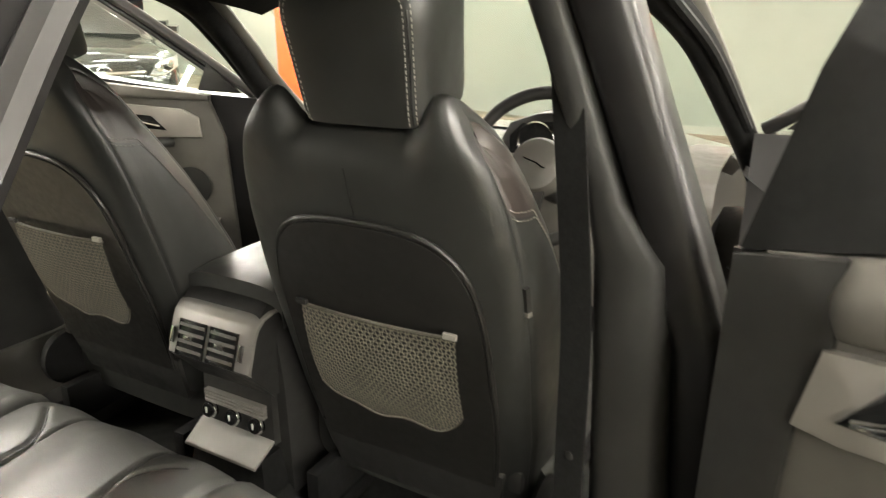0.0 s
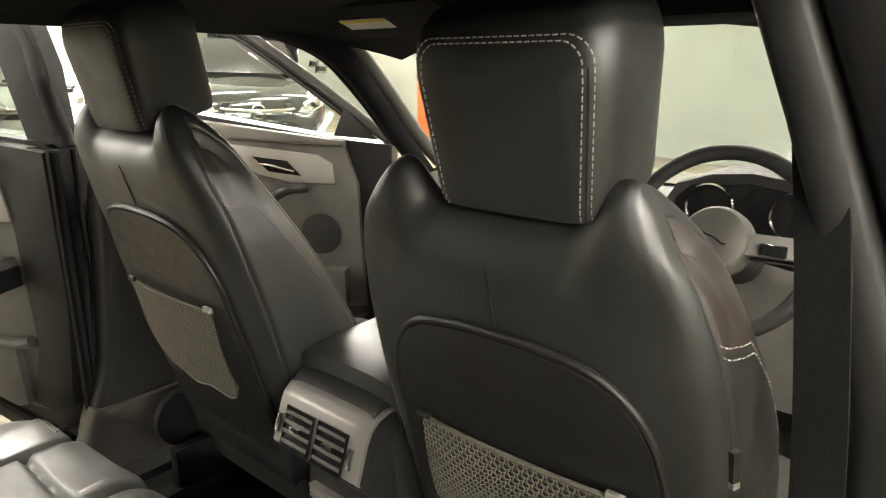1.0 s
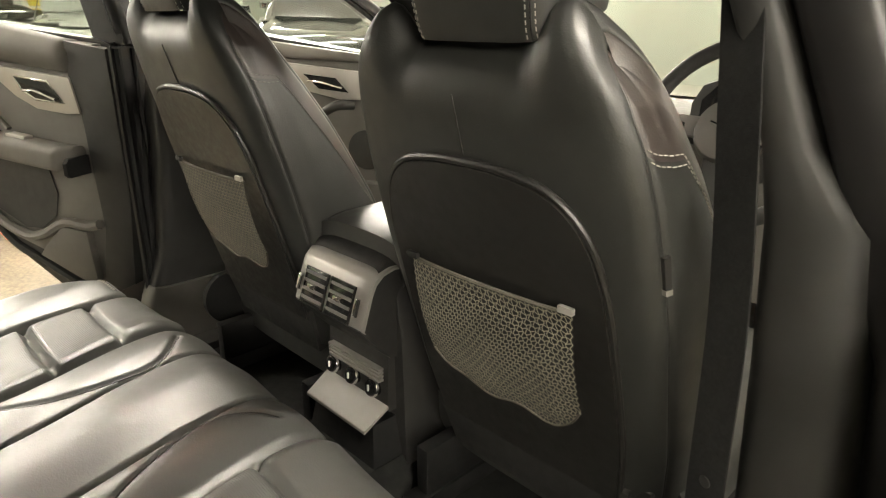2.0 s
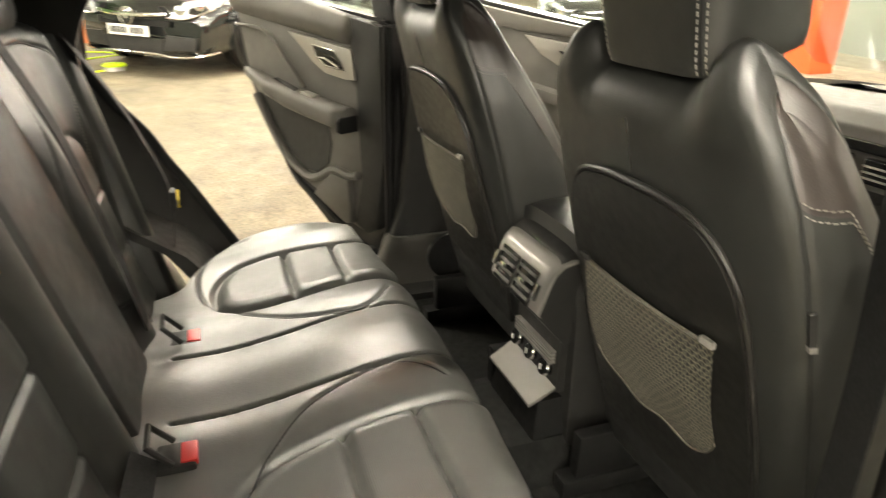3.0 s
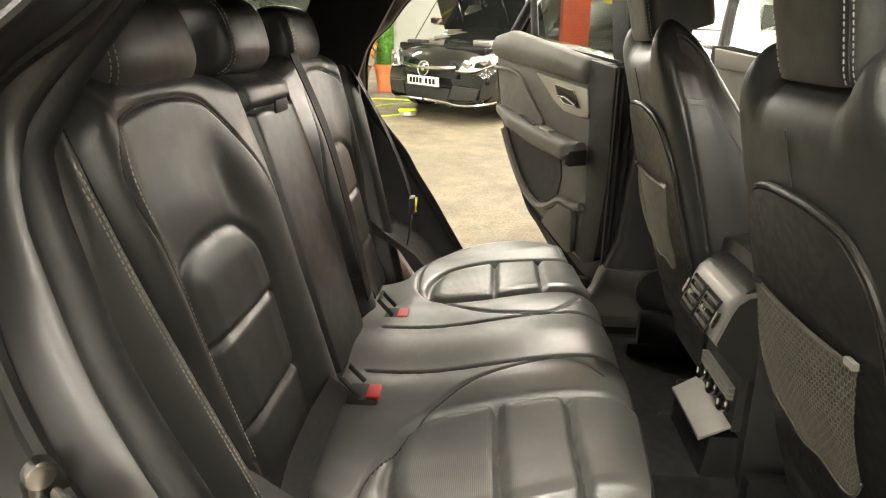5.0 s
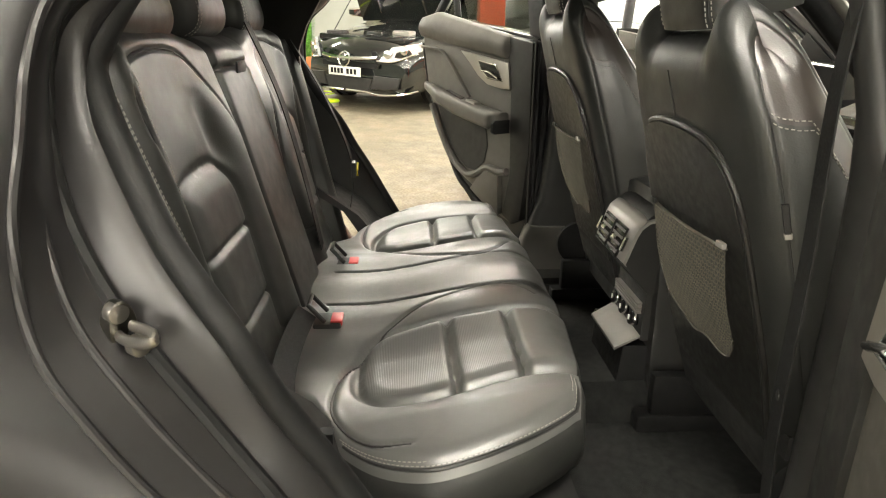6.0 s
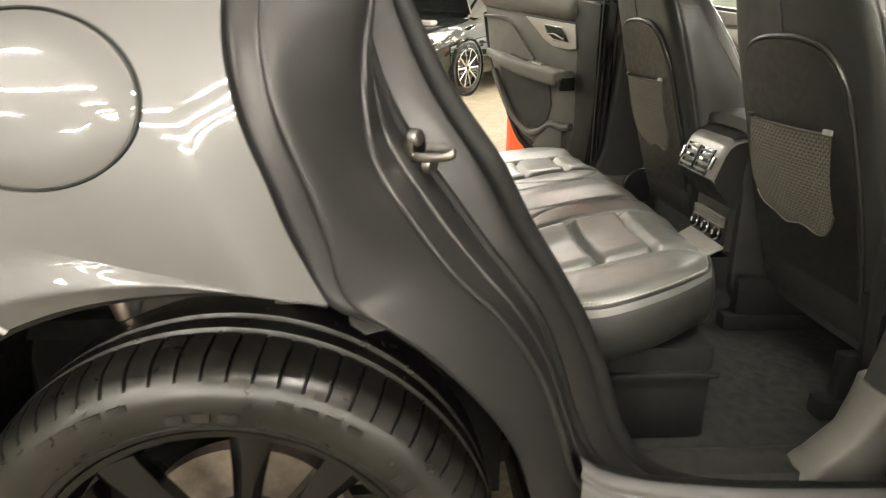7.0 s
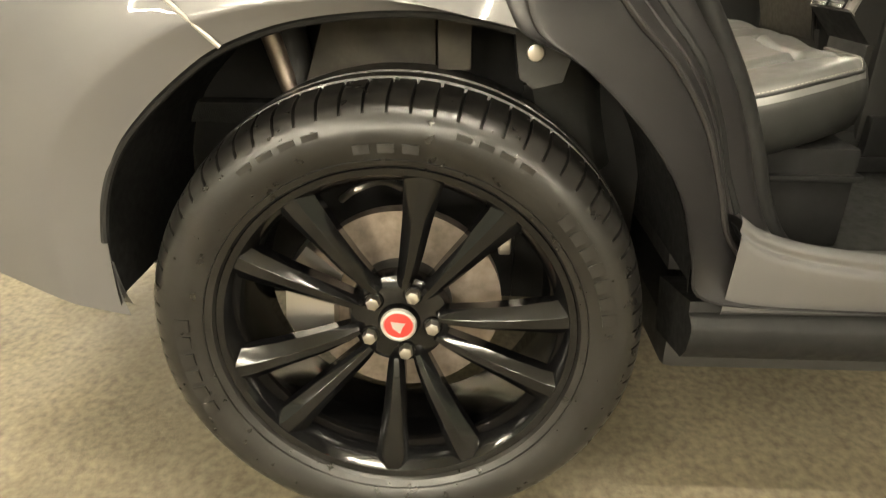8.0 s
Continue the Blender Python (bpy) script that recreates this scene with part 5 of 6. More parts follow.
    part("brake_disc", lathe([(0.07, 0.80), (0.075, 0.815), (0.095, 0.816), (0.165, 0.816), (0.165, 0.79), (0.07, 0.79)], c, (1, 0, 0), 72), DISC, t, "worn brake disc")
    part("disc_bell", lathe([(0.001, 0.84), (0.07, 0.838), (0.082, 0.826), (0.084, 0.812)], c, (1, 0, 0), 48), PLASTIC, t)
    cal = []
    for x in (0.775, 0.855):
        cal.append([polar(c, r, radians(a), x - (0.01 if r > 0.16 else 0)) for r, a in ((0.115, 142), (0.185, 142), (0.195, 160), (0.19, 185), (0.18, 200), (0.115, 198), (0.108, 170))])
    part("brake_caliper", loft(cal), STEEL, t, "grey brake caliper")
    part("brake_hose", tube(spline([polar(c, 0.20, radians(118), 0.80), polar(c, 0.215, radians(108), 0.83), polar(c, 0.21, radians(98), 0.80), polar(c, 0.19, radians(90), 0.78)], 6), 0.006, 8), STEEL, t)
    part("abs_bracket", box(polar(c, 0.20, radians(33), 0.78) - Vector((0.01, 0.012, 0.02)), polar(c, 0.20, radians(33), 0.80) + Vector((0.01, 0.008, 0.012)), 0.004), STEEL, t)
    part("suspension_arm", tube(spline([(0.55, cy - 0.05, 0.42), (0.68, cy + 0.10, 0.36), (0.78, cy + 0.16, 0.33)], 5), 0.024, 10), PLASTIC, t)
    return t


wheel(0.0, 1)
for cy, sx in ((2.87, 1), (0.0, -1), (2.87, -1)):
    c = (0, cy, 0.372)
    b = lathe([(0.27, 0.90), (0.30, 0.95), (0.34, 0.945), (0.372, 0.90), (0.381, 0.82), (0.372, 0.72), (0.30, 0.69), (0.26, 0.72)], c, (1, 0, 0), 48)
    d = lathe([(0.001, 0.88), (0.08, 0.88), (0.26, 0.90), (0.272, 0.92), (0.272, 0.72)], c, (1, 0, 0), 48)
    r = part("rim", d if sx > 0 else mirrored(d), RIM, car)
    part("tyre", b if sx > 0 else mirrored(b), TYRE, r)

# arch details: liner edge, body bracket, spring and clip
part("arch_flange", tube([(0.950, p.y, p.z - 0.004) for p in resample(spline([(0, y, z) for y, z in ARCH[2:]], 8), 80)], 0.006, 8), RUBBER, car)
part("arch_body_panel", prism([(-0.16, 0.70), (-0.11, 0.845), (0.05, 0.85), (0.05, 0.70)], lambda u, v, w: Vector((0.70 + w, u, v)), 0.02, 0.003), DUSTY, car, "dusty grey inner body panel")
part("arch_bracket", box((0.74, 0.055, 0.745), (0.77, 0.105, 0.83), 0.005), DUSTY, car, "painted metal bracket")
part("arch_bracket", prism([(0.16, 0.82), (0.17, 0.75), (0.19, 0.735), (0.23, 0.745), (0.245, 0.80), (0.22, 0.83)], lambda u, v, w: Vector((0.80 + w, u, v)), 0.05, 0.008), PLASTIC, car)
part("bracket_bolt", disc((0.85, 0.19, 0.785), (1, 0, 0), 0.012, 0.008, 12, 0.002), STEEL, car)
part("damper", tube([(0.66, -0.20, 0.84), (0.70, -0.15, 0.55)], 0.03, 12), PLASTIC, car)
part("damper_rod", tube([(0.70, -0.215, 0.80), (0.70, -0.185, 0.70)], 0.016, 10), DISC, car)

# door striker on the jamb
strk = part("striker_plate", loft([[Vector((0.820, 0.258, 0.977)) + Vector((0.62, 0.78, 0)) * d + Vector((-0.55, 0.42, -0.28)) * (0.025 * k * math.cos(a)) + Vector((0.1, 0.15, 0.95)) * (0.036 * k * math.sin(a)) for a in [i * math.tau / 28 for i in range(28)]] for d, k in ((-0.01, 0.85), (0.003, 0.85), (0.005, 0.78))]), STEEL_DARK, car, "steel striker plate")
for p in ((0.822, 0.254, 0.995), (0.826, 0.272, 0.962)):
    part("bolt", disc(p, (0.62, 0.78, 0), 0.011, 0.012, 16, 0.003), STEEL, strk, "striker bolt")
part("striker_loop", tube(spline([(0.824, 0.256, 0.971), (0.838, 0.268, 0.972), (0.854, 0.292, 0.976), (0.858, 0.303, 0.981), (0.850, 0.298, 0.985), (0.832, 0.274, 0.984)], 6), 0.0042, 10, flat=1.4), STEEL, strk, "bright steel striker loop")


# ---------------------------------------------------------------- doors
def rear_door(sx, opened):
    a = radians(opened)
    o = Vector((sx * 0.865, 0.94, 0)) if sx < 0 else Vector((0.902, 0.938, -0.055))
    ed, nn = Vector((sx * math.sin(a), -math.cos(a), 0)), Vector((-sx * math.cos(a), -math.sin(a), 0))
    front = -0.07 if sx < 0 else -0.03
    D = lambda u, z, w=0.0: o + ed * max(u, front) + nn * w + Vector((0, 0, z))
    full = [(-0.045, 0.46), (-0.02, 0.42), (0.08, 0.44), (0.16, 0.49), (0.27, 0.55), (0.40, 0.64), (0.53, 0.80), (0.64, 1.01), (0.675, 1.18), (0.675, 1.27), (0.64, 1.31), (0.0, 1.235), (-0.035, 1.22), (-0.045, 1.0)]
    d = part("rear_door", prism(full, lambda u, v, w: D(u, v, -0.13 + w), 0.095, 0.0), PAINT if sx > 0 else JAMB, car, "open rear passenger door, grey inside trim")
    trim = [(0.0, 0.60), (0.05, 0.575), (0.10, 0.585), (0.25, 0.655), (0.37, 0.70), (0.50, 0.82), (0.61, 1.01), (0.65, 1.18), (0.66, 1.25), (0.62, 1.295), (0.31, 1.262), (0.0, 1.225), (-0.02, 1.15), (-0.035, 0.87)]
    part("inner_trim", prism(trim, lambda u, v, w: D(u, v, -0.004 - w), 0.035, 0.008), PLASTIC_SOFT, d, "soft grey door trim")
    edge_end = 0.09
    part("front_edge", prism([(min(u, edge_end), v) for u, v in [(-0.045, 1.215), (0.078, 1.235), (0.080, 1.15), (0.060, 1.05), (0.056, 0.93), (0.048, 0.75), (0.085, 0.60), (0.03, 0.575), (-0.02, 0.60), (-0.05, 0.85)]], lambda u, v, w: D(u, v, 0.004 - w), 0.03, 0.005), PLASTIC, d)
    # rolled upper pad
    def pad(s, q):
        u = 0.070 + 0.580 * s
        zt, zb = 1.235 + 0.085 * min(s / 0.8, 1) - 0.02 * max(0, s - 0.8) / 0.2, 1.158 + 0.070 * s
        z = zb + (zt - zb) * q
        return D(u, z, 0.028 * math.sin(math.pi * (0.15 + 0.75 * q)) - 0.004 - 0.02 * max(0, 1 - s / 0.03 if s < 0.03 else 0))
    b = surface(pad, 40, 12)
    ex = bmesh.ops.extrude_face_region(b, geom=b.faces[:])
    bmesh.ops.translate(b, verts=[v for v in ex["geom"] if isinstance(v, bmesh.types.BMVert)], vec=-nn * 0.03)
    part("upper_pad", orient(b), PLASTIC_SOFT, d, smooth=60)
    part("silver_panel", prism([(0.365, 1.180), (0.074, 1.146), (0.058, 1.058), (0.105, 1.056), (0.19, 1.066), (0.25, 1.095), (0.30, 1.135)], lambda u, v, w: D(u, v, 0.010 - w), 0.012, 0.003), SATIN, d, "satin silver handle surround")
    rec = part("handle_recess", prism([(0.242, 1.148), (0.140, 1.136), (0.100, 1.083), (0.185, 1.090), (0.225, 1.115)], lambda u, v, w: D(u, v, 0.0125 - w), 0.004, 0.001), GLOSS_BLACK, d)
    part("door_handle", tube(spline([D(0.215, 1.112, 0.014), D(0.17, 1.112, 0.022), D(0.115, 1.092, 0.020)], 6), 0.007, 10, flat=0.6), CHROME, d, "chrome door pull")
    part("recess_rim", tube([D(u, v, 0.012) for u, v in ((0.242, 1.148), (0.140, 1.136), (0.100, 1.083), (0.185, 1.090), (0.225, 1.115))], 0.003, 6, closed=True), CHROME, d)
    # armrest
    a0 = 0.07 if sx < 0 else 0.19
    arm_top = lambda u: float(np.interp(u, [0.07, 0.226, 0.383, 0.52, 0.605], [0.978, 0.997, 1.020, 1.040, 1.050]))

    def arm(s, q):
        u = a0 + (0.605 - a0) * s
        ang = math.pi * (q * 1.3 - 0.30)
        dep = (0.078 if sx < 0 else 0.045) * np.interp(s, [0, 0.05, 0.7, 1.0], [0.60, 1.0, 0.92, 0.30])
        half = np.interp(s, [0, 0.06, 0.5, 1.0], [0.022, 0.034, 0.034, 0.016])
        return D(u, arm_top(u) - half + half * math.copysign(abs(math.sin(ang)) ** 0.6, math.sin(ang)), dep * 0.5 + 0.5 * dep * math.copysign(abs(math.cos(ang)) ** 0.7, math.cos(ang)))
    b = surface(arm, 48, 24)
    bmesh.ops.contextual_create(b, geom=[v for v in b.verts if len(v.link_faces) <= 2 and (v.co - o).dot(ed) < a0 + 0.002])
    part("armrest", orient(b), PLASTIC_SOFT, d, "padded armrest", smooth=50)
    part("armrest_cup", prism([(0.43, 0.030), (0.34, 0.048), (0.29, 0.056), (0.30, 0.030), (0.43, 0.012)], lambda u, v, w: D(u, arm_top(u) + 0.0025 - w, v), 0.005), GLOSS_BLACK, d)
    part("window_switch", prism([(0.262, 0.026), (0.205, 0.026), (0.205, 0.054), (0.262, 0.054)], lambda u, v, w: D(u, arm_top(u) + 0.006 - w, v), 0.007, 0.001), SATIN, d, "silver window switch")
    part("armrest_end", prism([(-0.034, 0.0), (-0.034, 0.066), (-0.026, 0.076), (0.004, 0.076), (0.014, 0.066), (0.014, 0.0)], lambda u, v, w: D(a0 - 0.008 + w, arm_top(a0) - 0.040 + u, v if sx < 0 else v * 0.58), 0.012, 0.003), RUBBER, d, "black armrest end cap")
    part("trim_strip", tube(spline([D(0.645, 1.187, 0.008), D(0.52, 1.180, 0.010), D(0.455, 1.155, 0.012), D(0.37, 1.085, 0.014), D(0.29, 1.012, 0.016)], 8), 0.008, 8, flat=0.7), PLASTIC_SOFT, d, "raised pale trim strip")
    pocket = [(0.545, 0.985), (0.40, 0.945), (0.20, 0.915), (0.185, 0.84), (0.205, 0.775), (0.262, 0.735), (0.32, 0.735), (0.42, 0.79), (0.49, 0.87)]
    # a flat black sheet stands in for the shaded hollow of the pocket
    part("pocket_shade", prism([(u * 0.97 + 0.01, z) for u, z in pocket], lambda u, v, w: D(u, v, 0.0005 - w), 0.003), PLASTIC, d, "flat dark sheet for the shade in the door pocket")
    part("pocket_rim", tube(spline([D(u, z, 0.008) for u, z in ((0.565, 0.96), (0.50, 0.86), (0.415, 0.765), (0.32, 0.715), (0.255, 0.722), (0.205, 0.748), (0.165, 0.763), (0.10, 0.757), (0.06, 0.765))], 5), 0.014, 8), PLASTIC_SOFT, d)
    part("lower_panel", prism([(0.275, 0.662), (0.24, 0.70), (0.181, 0.752), (0.10, 0.742), (0.09, 0.60), (0.12, 0.592)], lambda u, v, w: D(u, v, 0.018 - w), 0.022, 0.006), PLASTIC_SOFT, d)
    # window frame and glass
    fr = spline([D(-0.05, 1.22, -0.07), D(0.0, 1.36, -0.085), D(0.05, 1.46, -0.12), D(0.14, 1.545, -0.15), D(0.35, 1.56, -0.16), D(0.50, 1.52, -0.15), D(0.60, 1.43, -0.12), D(0.66, 1.31, -0.08)], 6)
    part("window_frame", tube(fr, 0.022, 10, flat=0.8), RUBBER, d, "black window frame")
    part("shut_face", prism([(-0.125, 0.52), (0.0, 0.56), (0.0, 1.22), (-0.125, 1.22)], lambda u, v, w: D(front + 0.008 - w if sx > 0 else -0.050 - w, v, u), 0.008, 0.0), JAMB, d, "grey painted shut face, darkened for shade")
    e0 = front + 0.004 if sx > 0 else -0.058
    part("edge_seal", tube([D(e0, z, -0.018) for z in np.linspace(0.56, 1.215, 14)], 0.011, 8), RUBBER, d, "black rubber edge seal")
    part("edge_bead", tube([D(e0, z, -0.075) for z in np.linspace(0.55, 1.215, 14)], 0.008, 8), JAMB, d)
    post = [(-0.06, 1.22), (0.035, 1.235), (0.08, 1.33), (0.175, 1.53), (0.06, 1.54), (-0.01, 1.40)] if sx < 0 else [(-0.03, 1.215), (0.11, 1.245), (0.14, 1.36), (0.24, 1.57), (0.05, 1.57), (0.0, 1.40)]
    part("window_post", prism(post, lambda u, v, w: D(u, v, (-0.045 if sx < 0 else -0.005) - 0.25 * (v - 1.22) - w), 0.05, 0.008), RUBBER, d)
    part("window_post", tube([D(0.50, 1.30, -0.07), D(0.60, 1.45, -0.12)], 0.014, 8), RUBBER, d)
    gl = part("window_glass", prism([(-0.03, 1.23), (0.03, 1.38), (0.14, 1.53), (0.35, 1.545), (0.50, 1.50), (0.63, 1.31)], lambda u, v, w: D(u, v, -0.075 - 0.25 * (v - 1.25) - w), 0.004), GLASS_TINT, d)
    gl.visible_shadow = False
    part("inner_seal", tube(spline([D(-0.02, 1.228, -0.05), D(-0.055, 1.0, -0.055), D(-0.06, 0.70, -0.035), D(-0.03, 0.53, -0.035), D(0.06, 0.50, -0.035), D(0.20, 0.56, -0.035), D(0.33, 0.625, -0.035), D(0.43, 0.685, -0.035), D(0.53, 0.83, -0.035), D(0.645, 1.03, -0.035), D(0.69, 1.20, -0.035)], 8), 0.014, 8), RUBBER, d)
    part("check_strap", tube([D(-0.09, 0.864, -0.10), Vector((sx * 0.90, 1.09, 0.868))], 0.008, 8), STEEL, d, "steel door check strap")
    for z in (0.72, 1.02):
        part("hinge", box(D(-0.085, z, -0.11) - Vector((0.018, 0.018, 0.03)), D(-0.085, z, -0.11) + Vector((0.018, 0.018, 0.03)), 0.005), STEEL, d, "steel door hinge")
    return d


def front_door(sx, opened):
    a = radians(opened)
    o = Vector((sx * 0.865, 2.0, 0))
    ed, nn = Vector((sx * math.sin(a), -math.cos(a), 0)), Vector((-sx * math.cos(a), -math.sin(a), 0))
    D = lambda u, z, w=0.0: o + ed * u + nn * w + Vector((0, 0, z))
    full = [(-0.05, 0.46), (0.85, 0.46), (0.98, 0.60), (1.02, 1.0), (1.0, 1.27), (0.90, 1.27), (0.12, 1.155), (-0.06, 1.14)]
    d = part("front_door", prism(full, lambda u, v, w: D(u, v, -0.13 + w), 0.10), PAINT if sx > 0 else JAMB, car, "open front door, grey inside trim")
    trim = [(0.04, 0.55), (0.80, 0.52), (0.92, 0.62), (0.97, 1.0), (0.95, 1.25), (0.60, 1.205), (0.11, 1.145), (0.06, 1.0)]
    part("inner_trim", prism(trim, lambda u, v, w: D(u, v, -0.002 - w), 0.03, 0.008), PLASTIC_SOFT, d, "soft grey door trim")
    part("upper_pad", prism([(0.10, 1.135), (0.60, 1.155), (0.94, 1.185), (0.95, 1.262), (0.60, 1.213), (0.10, 1.155)], lambda u, v, w: D(u, v, 0.014 - w), 0.03, 0.010), PLASTIC_SOFT, d)
    part("silver_panel", prism([(0.60, 1.142), (0.20, 1.105), (0.145, 1.075), (0.140, 1.005), (0.30, 1.005), (0.42, 1.03), (0.52, 1.075)], lambda u, v, w: D(u, v, 0.012 - w), 0.015, 0.004), SATIN, d, "satin silver handle surround")
    part("handle_recess", prism([(0.44, 1.095), (0.31, 1.082), (0.26, 1.030), (0.38, 1.042)], lambda u, v, w: D(u, v, 0.0145 - w), 0.004, 0.001), GLOSS_BLACK, d)
    part("door_handle", tube(spline([D(0.42, 1.070, 0.016), D(0.36, 1.066, 0.026), D(0.28, 1.046, 0.022)], 6), 0.008, 10, flat=0.6), CHROME, d, "chrome door pull")
    part("grab_handle", tube(spline([D(0.40, 0.90, 0.0), D(0.37, 0.94, 0.04), D(0.30, 0.985, 0.05), D(0.25, 0.985, 0.0)], 6), 0.018, 10), PLASTIC, d, "black grab handle")
    part("armrest", prism([(0.36, 0.89), (0.92, 0.96), (0.92, 1.02), (0.40, 0.94)], lambda u, v, w: D(u, v, 0.065 - w), 0.07, 0.012), PLASTIC_SOFT, d)
    part("speaker_grille", disc(D(0.20, 0.82, 0.0), nn, 0.075, 0.006, 32, 0.003), PLASTIC, d, "round black speaker grille")
    part("door_bin", prism([(0.10, 0.56), (0.80, 0.56), (0.80, 0.72), (0.10, 0.70)], lambda u, v, w: D(u, v, 0.045 - w), 0.045, 0.015), PLASTIC_SOFT, d)
    fr = spline([D(-0.05, 1.150, -0.06), D(0.17, 1.30, -0.10), D(0.41, 1.455, -0.14), D(0.58, 1.545, -0.17), D(0.80, 1.585, -0.18), D(0.98, 1.57, -0.17), D(1.0, 1.45, -0.12), D(0.97, 1.26, -0.06)], 6)
    part("window_frame", tube(fr, 0.024, 10, flat=0.8), JAMB, d, "grey window frame with black seal")
    part("frame_seal", tube([p - nn * 0.0 + Vector((0, 0, -0.028)) + ed * 0.012 for p in fr[3:30]], 0.010, 8), RUBBER, d)
    part("mirror_corner", prism([(0.0, 1.155), (0.16, 1.165), (0.12, 1.262)], lambda u, v, w: D(u, v, -0.06 - w), 0.02, 0.004), PLASTIC, d)
    gl = part("window_glass", prism([(0.05, 1.16), (0.30, 1.33), (0.58, 1.50), (0.95, 1.54), (0.95, 1.25)], lambda u, v, w: D(u, v, -0.075 - 0.25 * (v - 1.2) - w), 0.004), GLASS, d)
    gl.visible_shadow = False
    return d


rear_door(-1, 60)
rear_door(1, 66)
front_door(-1, 60)
front_door(1, 62)

# ---------------------------------------------------------------- dashboard and steering wheel
def dash(s, q):
    u = 2 * s - 1
    prof = [(1.99, 0.62), (1.96, 0.80), (1.93, 0.97), (1.955, 1.03), (2.02, 1.058), (2.25, 1.062), (2.60, 1.03)]
    y, z = np.interp(q, np.linspace(0, 1, 7), [p[0] for p in prof]), np.interp(q, np.linspace(0, 1, 7), [p[1] for p in prof])
    return Vector((u * 0.76, y + 0.05 * abs(u) ** 3, z - 0.02 * abs(u) ** 3))
part("dashboard", surface(dash, 30, 30), PLASTIC_SOFT, car, "grey soft dashboard", smooth=60)
part("dash_strip", box((-0.62, 1.915, 0.985), (0.16, 1.935, 1.010), 0.004), GLOSS_BLACK, car)
for x0 in (-0.60, -0.12, 0.03, 0.62):
    v = part("dash_vent", box((x0 - 0.055, 1.912, 0.915), (x0 + 0.055, 1.935, 0.975), 0.006), GLOSS_BLACK, car, "black dashboard air vent")
    for k in range(3):
        part("slat", box((x0 - 0.05, 1.906, 0.928 + 0.014 * k), (x0 + 0.05, 1.914, 0.932 + 0.014 * k), 0.001), SATIN, v)
part("cluster_hood", prism([(0.17, 0.95), (0.175, 1.09), (0.20, 1.135), (0.28, 1.165), (0.37, 1.175), (0.46, 1.165), (0.54, 1.135), (0.565, 1.09), (0.57, 0.95)], lambda u, v, w: Vector((u, 1.97 + w, v)), 0.20, 0.012), PLASTIC, car, "instrument hood")
part("cluster_face", prism([(0.20, 0.99), (0.205, 1.10), (0.24, 1.135), (0.37, 1.15), (0.50, 1.135), (0.535, 1.10), (0.54, 0.99)], lambda u, v, w: Vector((u, 1.9685 - w, v)), 0.004), GLOSS_BLACK, car, "black instrument display")
for x0 in (0.285, 0.47):
    part("gauge_ring", lathe([(0.050, 0.0), (0.053, 0.006), (0.056, 0.0)], (x0, 1.962, 1.088), (0, -1, 0), 40), CHROME, car, "chrome gauge ring")
SW = Vector((0.373, 1.745, 1.064))
sa = radians(24)
sn, su = Vector((0, -math.cos(sa), math.sin(sa))), Vector((0, math.sin(sa), math.cos(sa)))
steer = part("steering_wheel", tube([SW + Vector((1, 0, 0)) * 0.187 * math.cos(k * math.tau / 48) + su * 0.187 * math.sin(k * math.tau / 48) for k in range(48)], 0.0165, 12, closed=True), PLASTIC, car, "black leather steering wheel")
part("airbag_boss", lathe([(0.0, 0.036), (0.045, 0.034), (0.062, 0.026), (0.070, 0.010), (0.072, -0.02)], SW, sn, 40), PLASTIC_SOFT, steer, "round grey hub pad")
part("emblem", tube([SW + Vector((x, 0, 0)) + su * y + sn * 0.037 for x, y in ((-0.028, 0.010), (-0.010, 0.004), (0.006, 0.0), (0.022, -0.010), (0.030, -0.010))], 0.003, 6), CHROME, steer)
for sd in (-1, 1):
    part("wheel_spoke", loft([[SW + Vector((sd * x, 0, 0)) + su * (y + dy) + sn * w for dy, w in ((0.018, 0.018), (-0.024, 0.018), (-0.024, 0.0), (0.018, 0.0))] for x, y in ((0.06, 0.005), (0.12, 0.006), (0.178, 0.010))]), SATIN_DARK, steer, "satin grey spoke")
    part("switch_pad", box(SW + Vector((sd * 0.112 - 0.024, -0.026, -0.008)), SW + Vector((sd * 0.112 + 0.024, -0.016, 0.016)), 0.004), GLOSS_BLACK, steer, "wheel control buttons")
    part("spoke_trim", tube([SW + Vector((sd * 0.075, 0, 0)) - su * 0.026 + sn * 0.02, SW + Vector((sd * 0.165, 0, 0)) - su * 0.022 + sn * 0.016], 0.005, 6), CHROME, steer)
part("lower_spoke", loft([[SW + Vector((x, 0, 0)) - su * y + sn * w for x, w in ((-hw, 0.014), (hw, 0.014), (hw, 0), (-hw, 0))] for y, hw in ((0.06, 0.03), (0.12, 0.026), (0.178, 0.03))]), PLASTIC, steer)
part("column_cover", tube([SW - sn * 0.02, SW - sn * 0.20], 0.055, 16), PLASTIC, steer)
for sd in (-1, 1):
    part("column_stalk", tube([SW - sn * 0.05, SW - sn * 0.04 + Vector((sd * 0.15, 0, 0)) - su * 0.02], 0.010, 8), PLASTIC, steer)
